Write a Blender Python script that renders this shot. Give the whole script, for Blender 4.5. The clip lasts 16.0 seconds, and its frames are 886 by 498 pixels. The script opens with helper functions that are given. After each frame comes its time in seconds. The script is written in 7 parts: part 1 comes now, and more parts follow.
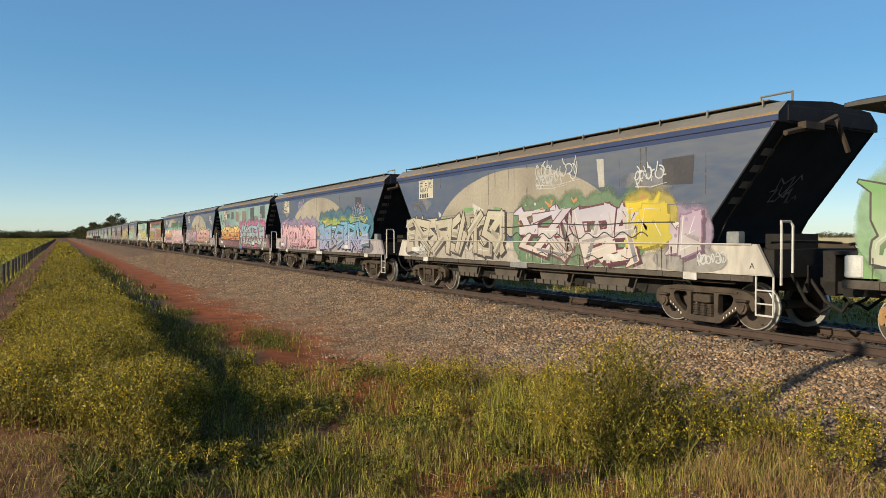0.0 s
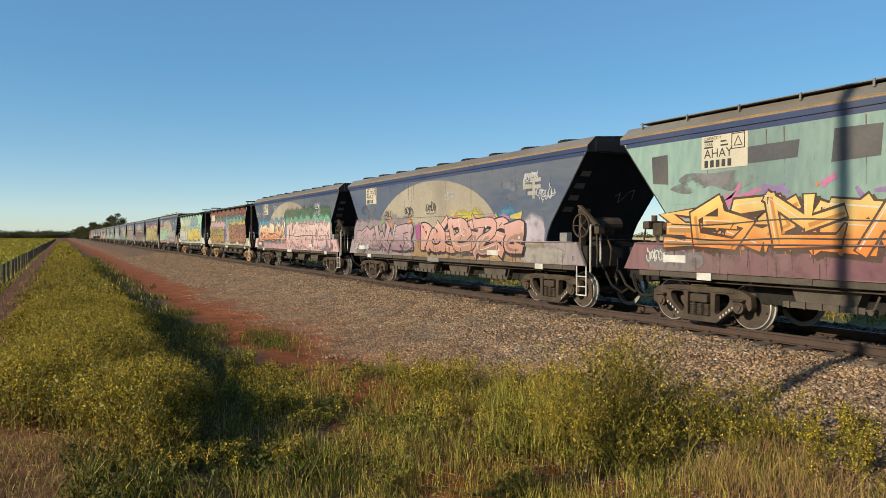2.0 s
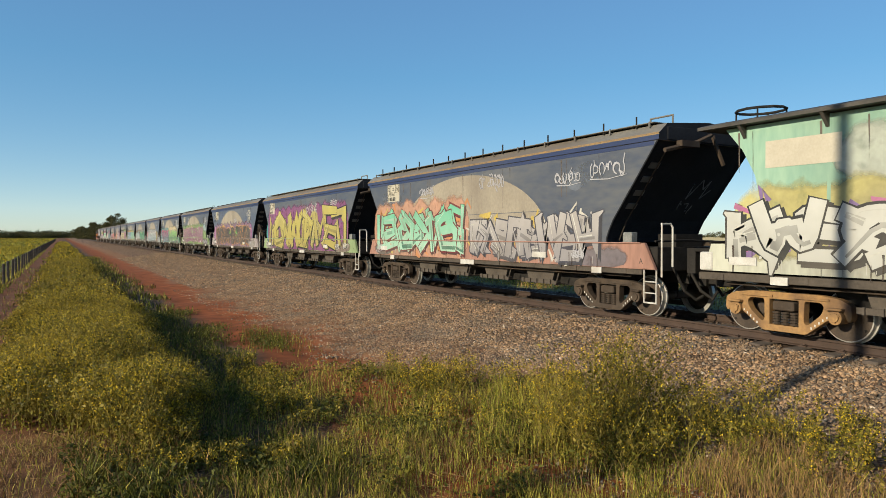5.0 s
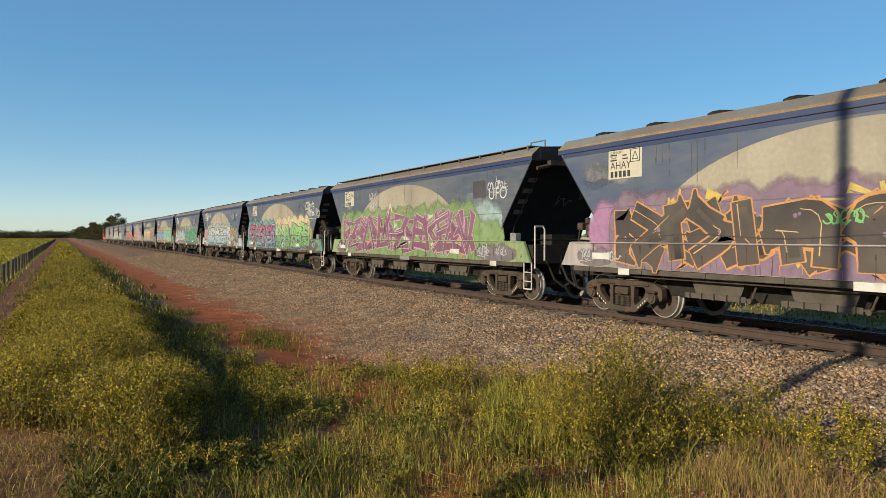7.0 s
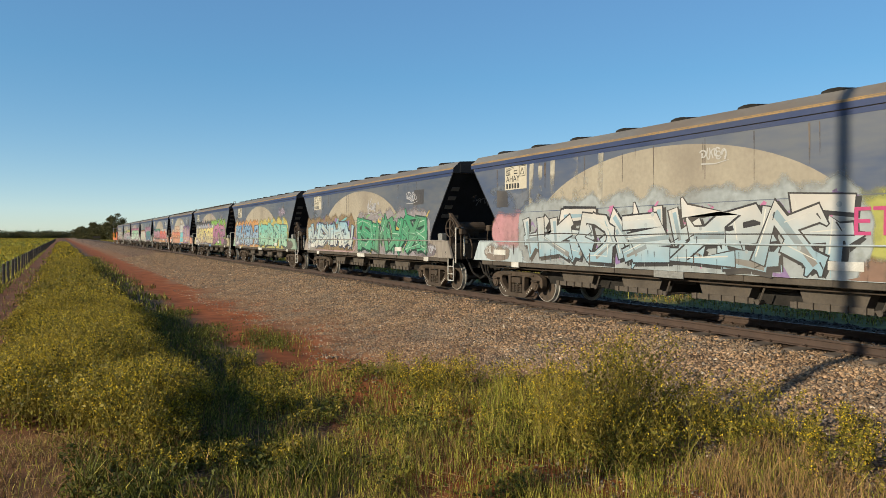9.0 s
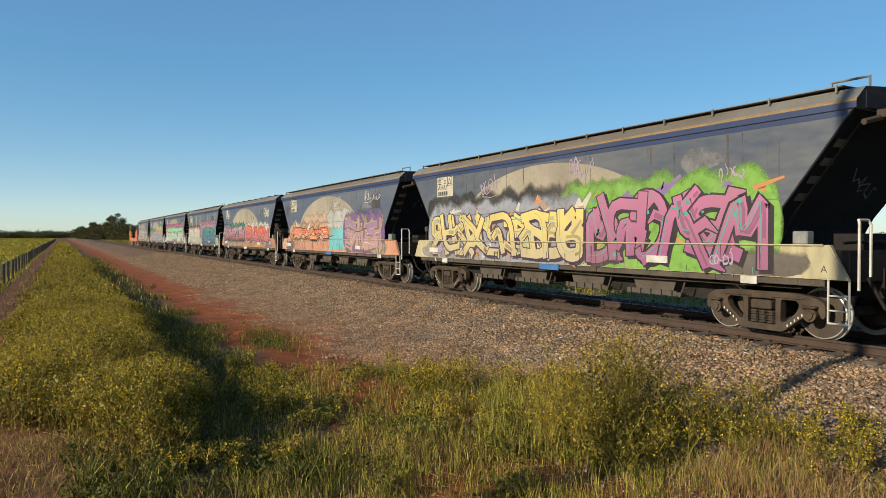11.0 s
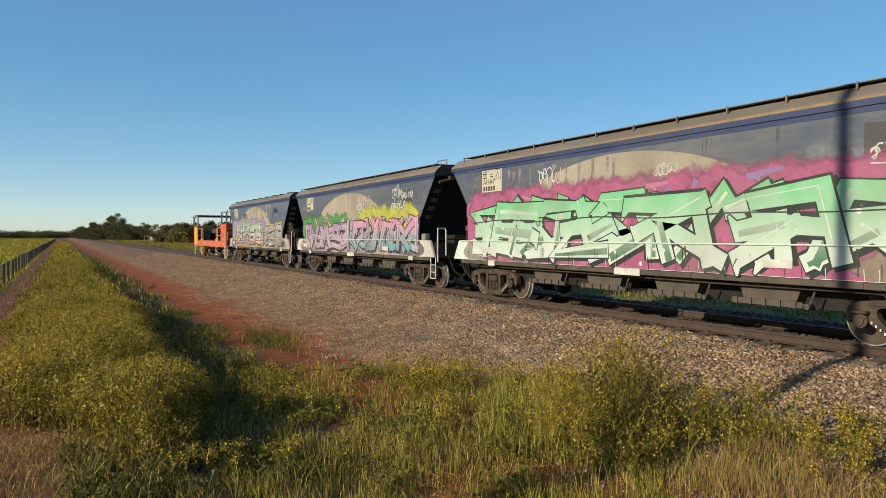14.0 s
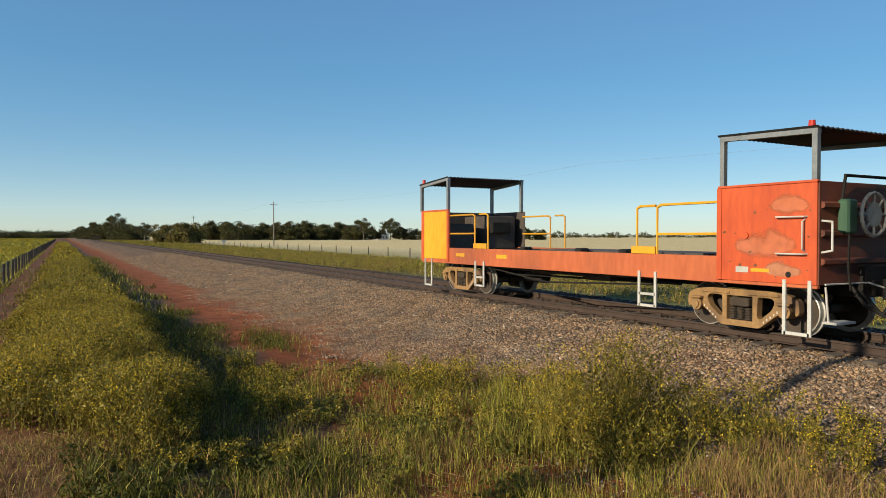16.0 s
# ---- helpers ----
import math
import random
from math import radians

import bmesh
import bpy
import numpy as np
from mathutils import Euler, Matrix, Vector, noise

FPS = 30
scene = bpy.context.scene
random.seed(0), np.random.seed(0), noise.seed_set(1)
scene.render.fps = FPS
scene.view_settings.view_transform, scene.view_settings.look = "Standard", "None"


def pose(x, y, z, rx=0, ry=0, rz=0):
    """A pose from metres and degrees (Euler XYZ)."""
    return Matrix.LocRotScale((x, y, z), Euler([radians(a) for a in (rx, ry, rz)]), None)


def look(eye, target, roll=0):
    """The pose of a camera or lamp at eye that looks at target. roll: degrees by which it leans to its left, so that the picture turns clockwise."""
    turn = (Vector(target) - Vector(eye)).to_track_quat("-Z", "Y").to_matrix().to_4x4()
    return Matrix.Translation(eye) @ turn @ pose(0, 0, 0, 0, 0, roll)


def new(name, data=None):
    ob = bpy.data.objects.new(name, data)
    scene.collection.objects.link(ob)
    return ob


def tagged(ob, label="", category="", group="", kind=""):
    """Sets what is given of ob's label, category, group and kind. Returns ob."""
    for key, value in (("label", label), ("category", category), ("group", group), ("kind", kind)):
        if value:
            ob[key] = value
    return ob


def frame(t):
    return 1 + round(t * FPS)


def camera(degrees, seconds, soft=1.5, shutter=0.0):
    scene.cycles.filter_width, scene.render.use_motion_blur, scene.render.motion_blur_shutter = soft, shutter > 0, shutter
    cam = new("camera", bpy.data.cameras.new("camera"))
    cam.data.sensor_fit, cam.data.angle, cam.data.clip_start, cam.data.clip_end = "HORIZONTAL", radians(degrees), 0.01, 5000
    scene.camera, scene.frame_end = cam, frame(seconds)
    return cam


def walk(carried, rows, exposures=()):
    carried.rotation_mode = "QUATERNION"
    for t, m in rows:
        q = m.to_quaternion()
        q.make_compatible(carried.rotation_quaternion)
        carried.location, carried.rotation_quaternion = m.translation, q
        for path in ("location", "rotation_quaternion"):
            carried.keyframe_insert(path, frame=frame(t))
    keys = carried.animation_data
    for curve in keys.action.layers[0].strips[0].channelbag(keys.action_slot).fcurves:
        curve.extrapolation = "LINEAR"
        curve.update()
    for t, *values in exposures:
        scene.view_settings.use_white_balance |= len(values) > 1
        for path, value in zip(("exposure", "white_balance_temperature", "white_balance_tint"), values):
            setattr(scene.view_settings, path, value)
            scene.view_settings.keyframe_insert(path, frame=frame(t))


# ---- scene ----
cam = camera(65.45, 16.0, soft=0.6)
EYE = (0.0, 0.0, 2.46)
VIEW = pose(0.0, 0.0, 2.46, 88.92, 0, -28.99)
walk(cam, [(0.0, VIEW), (16.0, VIEW)], exposures=[(0.0, 0.38, 6330, 4), (15.3, 0.38, 6330, 4), (16.0, 0.3, 6330, 4)])

# ---- sun and sky ----
SUN_ELEV, SUN_AZ = radians(21), radians(262.6)   # azimuth clockwise from +Y
world = bpy.data.worlds.new("world")
scene.world = world
world.use_nodes = True
wn = world.node_tree
sky = wn.nodes.new("ShaderNodeTexSky")
sky.sky_type, sky.sun_disc = "NISHITA", False
sky.sun_elevation, sky.sun_rotation = SUN_ELEV, SUN_AZ
sky.air_density, sky.dust_density, sky.ozone_density = 0.65, 0.3, 1.4
soften, tone = wn.nodes.new("ShaderNodeGamma"), wn.nodes.new("ShaderNodeHueSaturation")
soften.inputs[1].default_value = 0.45
tone.inputs["Saturation"].default_value = 2.02
wn.links.new(sky.outputs[0], soften.inputs[0])
wn.links.new(soften.outputs[0], tone.inputs["Color"])
low, keep = wn.nodes.new("ShaderNodeMix"), wn.nodes.new("ShaderNodeMix")
for node, blend in ((low, "MULTIPLY"), (keep, "LIGHTEN")):
    node.data_type, node.blend_type = "RGBA", blend
    node.inputs[0].default_value = 1.0
low.inputs[7].default_value = (0.4, 0.417, 0.432, 1)
wn.links.new(soften.outputs[0], low.inputs[6])
wn.links.new(tone.outputs[0], keep.inputs[6])
wn.links.new(low.outputs[2], keep.inputs[7])
wn.links.new(keep.outputs[2], wn.nodes["Background"].inputs[0])
wn.nodes["Background"].inputs[1].default_value = 0.262
sun_dir = Vector((math.sin(SUN_AZ) * math.cos(SUN_ELEV), math.cos(SUN_AZ) * math.cos(SUN_ELEV), math.sin(SUN_ELEV)))
sun = new("sun", bpy.data.lights.new("sun", "SUN"))
sun.data.energy, sun.data.angle, sun.data.color = 4.9, radians(0.55), (1.0, 0.84, 0.62)
sun.matrix_world = look(sun_dir * 60, (0, 0, 0))

# ---- plan ----
RAIL_Z = 0.75          # top of the rails over the ground
TRACK_X = 11.81        # centre line of the track
GAUGE = 1.435


# ---- mesh helpers ----
class Build:
    """Collects faces with material slots and makes one mesh of them."""

    def __init__(self):
        self.v, self.f, self.m = [], [], []

    def add(self, verts, faces, mat=0):
        n = len(self.v)
        self.v += [tuple(p) for p in verts]
        self.f += [tuple(n + i for i in q) for q in faces]
        self.m += [mat] * len(faces)
        return self

    def box(self, x0, x1, y0, y1, z0, z1, mat=0, bev=0.0):
        if bev <= 0:
            vs = [(x, y, z) for z in (z0, z1) for x, y in ((x0, y0), (x1, y0), (x1, y1), (x0, y1))]
            return self.add(vs, [(3, 2, 1, 0), (4, 5, 6, 7), (0, 1, 5, 4), (1, 2, 6, 5), (2, 3, 7, 6), (3, 0, 4, 7)], mat)
        b, vs = bev, []
        for z, i in ((z0, b), (z0 + b, 0), (z1 - b, 0), (z1, b)):
            xa, xb, ya, yb = x0 + i, x1 - i, y0 + i, y1 - i
            vs += [(xa + b, ya, z), (xb - b, ya, z), (xb, ya + b, z), (xb, yb - b, z), (xb - b, yb, z), (xa + b, yb, z), (xa, yb - b, z), (xa, ya + b, z)]
        fs = [tuple(range(7, -1, -1)), tuple(range(24, 32))]
        for k in range(3):
            fs += [(8 * k + i, 8 * k + (i + 1) % 8, 8 * k + 8 + (i + 1) % 8, 8 * k + 8 + i) for i in range(8)]
        return self.add(vs, fs, mat)

    def prism(self, poly, x0, x1, mat=0, axis="x"):
        """A polygon of (y, z) drawn out along x, or of (x, z) along y, or of (x, y) along z."""
        put = {"x": lambda p, d: (d, p[0], p[1]), "y": lambda p, d: (p[0], d, p[1]), "z": lambda p, d: (p[0], p[1], d)}[axis]
        n = len(poly)
        vs = [put(p, x0) for p in poly] + [put(p, x1) for p in poly]
        fs = [tuple(range(n)), tuple(range(2 * n - 1, n - 1, -1))] + [(i, n + i, n + (i + 1) % n, (i + 1) % n) for i in range(n)]
        return self.add(vs, fs, mat)

    def cyl(self, p0, p1, r, seg=10, mat=0, r1=None):
        p0, p1 = Vector(p0), Vector(p1)
        d = (p1 - p0).normalized()
        a = d.orthogonal().normalized()
        b = d.cross(a)
        r1 = r if r1 is None else r1
        ang = [2 * math.pi * i / seg for i in range(seg)]
        vs = [p0 + (a * math.cos(t) + b * math.sin(t)) * r for t in ang] + [p1 + (a * math.cos(t) + b * math.sin(t)) * r1 for t in ang]
        fs = [tuple(range(seg - 1, -1, -1)), tuple(range(seg, 2 * seg))] + [(i, (i + 1) % seg, seg + (i + 1) % seg, seg + i) for i in range(seg)]
        return self.add(vs, fs, mat)

    def tube(self, pts, r, seg=6, mat=0):
        for a, b in zip(pts[:-1], pts[1:]):
            d = (Vector(b) - Vector(a)).normalized() * r * 0.5
            self.cyl(Vector(a) - d, Vector(b) + d, r, seg, mat)
        return self

    def lathe(self, prof, seg=24, mat=0, axis="x", caps=True):
        """Rings of (along the axis, radius), closed by discs unless caps is off."""
        vs, fs = [], []
        for h, r in prof:
            for i in range(seg):
                t = 2 * math.pi * i / seg
                vs.append((h, r * math.cos(t), r * math.sin(t)) if axis == "x" else (r * math.cos(t), r * math.sin(t), h))
        for k in range(len(prof) - 1):
            fs += [(k * seg + i, k * seg + (i + 1) % seg, (k + 1) * seg + (i + 1) % seg, (k + 1) * seg + i) for i in range(seg)]
        if caps:
            fs += [tuple(range(seg)), tuple(range(len(prof) * seg - 1, (len(prof) - 1) * seg - 1, -1))]
        return self.add(vs, fs, mat)

    def moved(self, m):
        self.v = [tuple(m @ Vector(p)) for p in self.v]
        return self

    def mesh(self, name, mats, smooth=False):
        me = bpy.data.meshes.new(name)
        me.from_pydata(self.v, [], self.f)
        for m in (mats if isinstance(mats, (list, tuple)) else [mats]):
            me.materials.append(m)
        me.polygons.foreach_set("material_index", self.m)
        if smooth:
            me.shade_smooth()
            me.set_sharp_from_angle(angle=radians(35))
        me.update()
        return me


def part(name, build, mats, parent=None, label="", at=None, smooth=False):
    """ONE mesh object, under a thing or under a part."""
    ob = new(name, build.mesh(name, mats, smooth) if isinstance(build, Build) else build)
    ob.parent = parent
    if at is not None:
        ob.matrix_basis = at
    return tagged(ob, label) if label else ob


def thing(name, label, category, group="", kind="", at=None):
    ob = new(name)
    ob.empty_display_size = 0.2
    if at is not None:
        ob.matrix_basis = at
    return tagged(ob, label, category, group, kind)


def sheet(name, verts, quads, mats, kind="", index=None):
    """A large mesh from arrays."""
    verts, quads = np.asarray(verts, np.float32), np.asarray(quads, np.int32)
    k = quads.shape[1]
    me = bpy.data.meshes.new(name)
    me.vertices.add(len(verts))
    me.vertices.foreach_set("co", verts.ravel())
    me.loops.add(quads.size)
    me.loops.foreach_set("vertex_index", quads.ravel())
    me.polygons.add(len(quads))
    me.polygons.foreach_set("loop_start", np.arange(0, quads.size, k, dtype=np.int32))
    for m in (mats if isinstance(mats, (list, tuple)) else [mats]):
        me.materials.append(m)
    if index is not None:
        me.polygons.foreach_set("material_index", np.asarray(index, np.int32))
    me.update(calc_edges=True)
    me.validate()
    return me


# ---- materials ----
def lin(c):
    """A colour from 0-255 screen values to linear light."""
    return tuple(((v / 255) / 12.92 if v / 255 <= 0.04045 else ((v / 255 + 0.055) / 1.055) ** 2.4) for v in c)


TONE = 0.82      # how deep the weathered colours sit


def surface(name, c1, c2, rough=0.8, metal=0.0, scale=3.0, fine=30.0, bump=0.2, dist=0.01, dirt=None, dirt_amount=0.5, stretch=(1, 1, 1), island=0.0, spec=0.5, leaf=0.0):
    """Two colours mixed by coarse and fine noise, with dirt patches and relief."""
    c1, c2 = tuple(v * TONE for v in c1), tuple(v * TONE for v in c2)
    dirt = tuple(v * TONE for v in dirt) if dirt is not None else None
    m = bpy.data.materials.new(name)
    m.use_nodes = True
    nt = m.node_tree
    n, l = nt.nodes, nt.links
    p = n["Principled BSDF"]
    p.inputs["Metallic"].default_value = metal
    p.inputs["Specular IOR Level"].default_value = spec
    tc = n.new("ShaderNodeTexCoord")
    mp = n.new("ShaderNodeMapping")
    mp.inputs["Scale"].default_value = stretch
    l.new(tc.outputs["Object"], mp.inputs[0])
    big, small = n.new("ShaderNodeTexNoise"), n.new("ShaderNodeTexNoise")
    for t, s, d in ((big, scale, 4), (small, fine, 3)):
        t.inputs["Scale"].default_value, t.inputs["Detail"].default_value = s, d
        l.new(mp.outputs[0], t.inputs["Vector"])
    mixn = n.new("ShaderNodeMath")
    mixn.operation = "MULTIPLY_ADD"
    mixn.inputs[1].default_value = 0.45
    l.new(small.outputs[0], mixn.inputs[0])
    half = n.new("ShaderNodeMath")
    half.operation = "MULTIPLY"
    half.inputs[1].default_value = 0.55
    l.new(big.outputs[0], half.inputs[0])
    l.new(half.outputs[0], mixn.inputs[2])
    ramp = n.new("ShaderNodeMapRange")
    ramp.inputs[1].default_value, ramp.inputs[2].default_value = 0.36, 0.64
    l.new(mixn.outputs[0], ramp.inputs[0])
    mix = n.new("ShaderNodeMix")
    mix.data_type = "RGBA"
    mix.inputs[6].default_value, mix.inputs[7].default_value = (*c1, 1), (*c2, 1)
    l.new(ramp.outputs[0], mix.inputs[0])
    out = mix.outputs[2]
    if island > 0:
        geo = n.new("ShaderNodeNewGeometry")
        hsv = n.new("ShaderNodeHueSaturation")
        mr = n.new("ShaderNodeMapRange")
        mr.inputs[3].default_value, mr.inputs[4].default_value = 1 - island, 1 + island
        l.new(geo.outputs["Random Per Island"], mr.inputs[0])
        l.new(mr.outputs[0], hsv.inputs["Value"])
        l.new(out, hsv.inputs["Color"])
        out = hsv.outputs[0]
    if dirt is not None:
        dn = n.new("ShaderNodeTexNoise")
        dn.inputs["Scale"].default_value, dn.inputs["Detail"].default_value = scale * 0.45, 6
        l.new(mp.outputs[0], dn.inputs["Vector"])
        dr = n.new("ShaderNodeMapRange")
        dr.inputs[1].default_value, dr.inputs[2].default_value, dr.inputs[4].default_value = 0.48, 0.7, dirt_amount
        l.new(dn.outputs[0], dr.inputs[0])
        dm = n.new("ShaderNodeMix")
        dm.data_type = "RGBA"
        l.new(dr.outputs[0], dm.inputs[0])
        l.new(out, dm.inputs[6])
        dm.inputs[7].default_value = (*dirt, 1)
        out = dm.outputs[2]
    l.new(out, p.inputs["Base Color"])
    rr = n.new("ShaderNodeMapRange")
    rr.inputs[3].default_value, rr.inputs[4].default_value = max(rough - 0.12, 0.05), min(rough + 0.12, 1)
    l.new(small.outputs[0], rr.inputs[0])
    l.new(rr.outputs[0], p.inputs["Roughness"])
    if bump > 0:
        b = n.new("ShaderNodeBump")
        b.inputs["Strength"].default_value, b.inputs["Distance"].default_value = bump, dist
        l.new(mixn.outputs[0], b.inputs["Height"])
        l.new(b.outputs[0], p.inputs["Normal"])
    if leaf > 0:
        tr = n.new("ShaderNodeBsdfTranslucent")
        l.new(out, tr.inputs["Color"])
        ms = n.new("ShaderNodeMixShader")
        ms.inputs[0].default_value = leaf
        l.new(p.outputs[0], ms.inputs[1])
        l.new(tr.outputs[0], ms.inputs[2])
        l.new(ms.outputs[0], n["Material Output"].inputs[0])
    return m


def faded(c, k=0.13):
    """A paint colour gone dull and dusty."""
    return tuple(int(v * (1 - k) * 0.92 + g * k * 0.9) for v, g in zip(c, (140, 130, 120)))


def spray(c, worn=0.75):
    """Spray paint of one colour (screen values), faded and dusty."""
    key = "paint_%d_%d_%d" % tuple(c)
    if key in bpy.data.materials:
        return bpy.data.materials[key]
    a = lin(faded(c))
    return surface(key, a, tuple(v * worn for v in a), rough=0.55, scale=1.3, fine=14, bump=0.05, dist=0.004, dirt=(0.2, 0.165, 0.13), dirt_amount=0.34)


M_STEEL = surface("dusty_steel", (0.04, 0.028, 0.02), (0.09, 0.064, 0.045), 0.8, 0.0, 4, 40, 0.3, 0.004, dirt=(0.035, 0.03, 0.026), spec=0.3)
M_DARK = surface("dark_underframe", (0.012, 0.011, 0.01), (0.032, 0.028, 0.025), 0.85, 0.0, 4, 30, 0.3, 0.004, spec=0.2)
# worn bright steel; the pale colour also paints the sun's glint on rims
M_TREAD = surface("worn_glint_tread", (0.42, 0.4, 0.37), (0.55, 0.52, 0.48), 0.4, 0.4, 6, 60, 0.05)
M_RAIL = surface("rusty_rail", (0.04, 0.023, 0.016), (0.07, 0.041, 0.028), 0.8, 0.0, 3, 30, 0.3, 0.004)
M_RAILTOP = surface("rail_head", (0.09, 0.07, 0.056), (0.14, 0.11, 0.09), 0.5, 0.5, 5, 50, 0.05)
M_WHITE = surface("white_paint", (0.5, 0.48, 0.44), (0.64, 0.62, 0.58), 0.55, 0.0, 5, 40, 0.1, 0.002, dirt=(0.3, 0.25, 0.2), dirt_amount=0.5)
# near-black end sheets: the shade of the wagon ends is in the colour
M_ENDBLACK = surface("shaded_end_sheet", (0.013, 0.014, 0.018), (0.032, 0.033, 0.038), 0.85, 0.0, 1.5, 25, 0.15, 0.004, spec=0.15)
M_ROOFGREY = surface("grey_roof", (0.14, 0.13, 0.118), (0.21, 0.195, 0.172), 0.6, 0.0, 1.2, 20, 0.1, 0.003, dirt=(0.14, 0.1, 0.065), dirt_amount=0.8, stretch=(1, 0.5, 1))
M_NAVY = surface("navy_stripe", (0.022, 0.036, 0.1), (0.03, 0.046, 0.125), 0.55, 0.0, 1.2, 20, 0.05, dirt=(0.1, 0.1, 0.11), dirt_amount=0.25)
M_GOLD = surface("gold_line", (0.36, 0.22, 0.08), (0.2, 0.14, 0.08), 0.6, 0.0, 3, 20, 0.05)
M_CREAM = surface("cream_dome", (0.37, 0.325, 0.25), (0.29, 0.25, 0.195), 0.6, 0.0, 1.1, 12, 0.08, 0.004, dirt=(0.2, 0.165, 0.13), dirt_amount=0.7)
M_PANEL = surface("cream_panel", (0.55, 0.5, 0.4), (0.47, 0.42, 0.33), 0.55, 0.0, 4, 30, 0.05)
M_INK = surface("black_ink", (0.015, 0.015, 0.015), (0.04, 0.04, 0.04), 0.6, 0.0, 4, 30, 0.0)


# ---- ground ----
def ground_height(x, y):
    """The lie of the land: a low bank carries the track, with a shallow ditch beside it."""
    x = np.asarray(x, float)
    y = np.asarray(y, float)
    bank = np.interp(x, [-1e4, -3.2, -1.6, -0.6, 1.2, 3.0, 5.6, 7.2, 9.9, 14.8, 17.2, 1e4], [0.1, 0.05, -0.02, 0.0, 0.02, -0.06, -0.03, 0.1, 0.48, 0.48, 0.05, 0.0])
    near = np.exp(-(((x - 4) / 8) ** 2)) * np.exp(-(((y - 9) / 25) ** 2))
    return bank + near * 0.035 * (np.sin(x * 2.3 + y * 0.9) + np.sin(y * 1.7 - x * 1.1))


def ground_material():
    """Zones across the line: crop, bare track, weeds, red soil, gravelly verge, green verge, pale stubble."""
    m = surface("soil", (0.15, 0.10, 0.05), (0.24, 0.155, 0.085), 0.95, 0, 1.6, 18, 0.35, 0.02, spec=0.15)
    nt = m.node_tree
    n, l = nt.nodes, nt.links
    p = n["Principled BSDF"]
    tc = n["Texture Coordinate"]
    sep = n.new("ShaderNodeSeparateXYZ")
    l.new(tc.outputs["Object"], sep.inputs[0])
    wob = n.new("ShaderNodeTexNoise")
    wob.inputs["Scale"].default_value, wob.inputs["Detail"].default_value = 0.5, 6
    l.new(tc.outputs["Object"], wob.inputs["Vector"])
    off = n.new("ShaderNodeMath")
    off.operation = "MULTIPLY_ADD"
    off.inputs[1].default_value = 3.2
    l.new(wob.outputs[0], off.inputs[0])
    l.new(sep.outputs[0], off.inputs[2])
    rng = n.new("ShaderNodeMapRange")
    rng.inputs[1].default_value, rng.inputs[2].default_value = -18.4, 61.6
    l.new(off.outputs[0], rng.inputs[0])
    ramp = n.new("ShaderNodeValToRGB")
    l.new(rng.outputs[0], ramp.inputs[0])
    # stops from -0.9 to 3.0 hold the hedge's shade as darker soil
    stops = [(-20, (0.21, 0.205, 0.034)), (-3.6, (0.18, 0.175, 0.034)), (-3.0, (0.27, 0.11, 0.048)), (-0.9, (0.19, 0.085, 0.04)), (0.6, (0.19, 0.105, 0.054)),
             (3.0, (0.16, 0.1, 0.052)), (3.6, (0.25, 0.072, 0.023)), (5.0, (0.31, 0.096, 0.032)), (5.8, (0.28, 0.15, 0.078)), (17.0, (0.25, 0.19, 0.1)), (18.2, (0.14, 0.14, 0.045)),
             (33, (0.16, 0.15, 0.05)), (36, (0.8, 0.62, 0.3)), (58, (0.86, 0.68, 0.36))]
    el = ramp.color_ramp.elements
    for i, (x, c) in enumerate(stops):
        e = el[i] if i < 2 else el.new(0.5)
        e.position, e.color = (x + 20) / 80, (*(v * TONE for v in c), 1)
    var = n.new("ShaderNodeTexNoise")
    var.inputs["Scale"].default_value, var.inputs["Detail"].default_value = 2.2, 8
    l.new(tc.outputs["Object"], var.inputs["Vector"])
    vr = n.new("ShaderNodeMapRange")
    vr.inputs[1].default_value, vr.inputs[2].default_value, vr.inputs[3].default_value, vr.inputs[4].default_value = 0.3, 0.7, 0.62, 1.3
    l.new(var.outputs[0], vr.inputs[0])
    hs = n.new("ShaderNodeHueSaturation")
    l.new(vr.outputs[0], hs.inputs["Value"])
    l.new(ramp.outputs[0], hs.inputs["Color"])
    l.new(hs.outputs[0], p.inputs["Base Color"])
    return m


def grid(xs, ys, height, lift=0.0):
    gx, gy = np.meshgrid(xs, ys, indexing="ij")
    v = np.stack([gx, gy, height(gx, gy) + lift], -1).reshape(-1, 3)
    i = np.arange(len(xs) * len(ys)).reshape(len(xs), len(ys))
    q = np.stack([i[:-1, :-1], i[1:, :-1], i[1:, 1:], i[:-1, 1:]], -1).reshape(-1, 4)
    return v, q


xs = np.concatenate([-np.geomspace(3500, 6, 26), np.arange(-5.5, 20, 0.22), np.geomspace(20.5, 3500, 30)])
ys = np.concatenate([-np.geomspace(900, 3, 16), np.arange(-2.5, 30, 0.25), np.geomspace(30.5, 5200, 60)])
ground = new("ground", sheet("ground", *grid(xs, ys, ground_height), ground_material()))
tagged(ground, "red-brown soil, weedy verges and open farm fields", "ground", kind="structure")

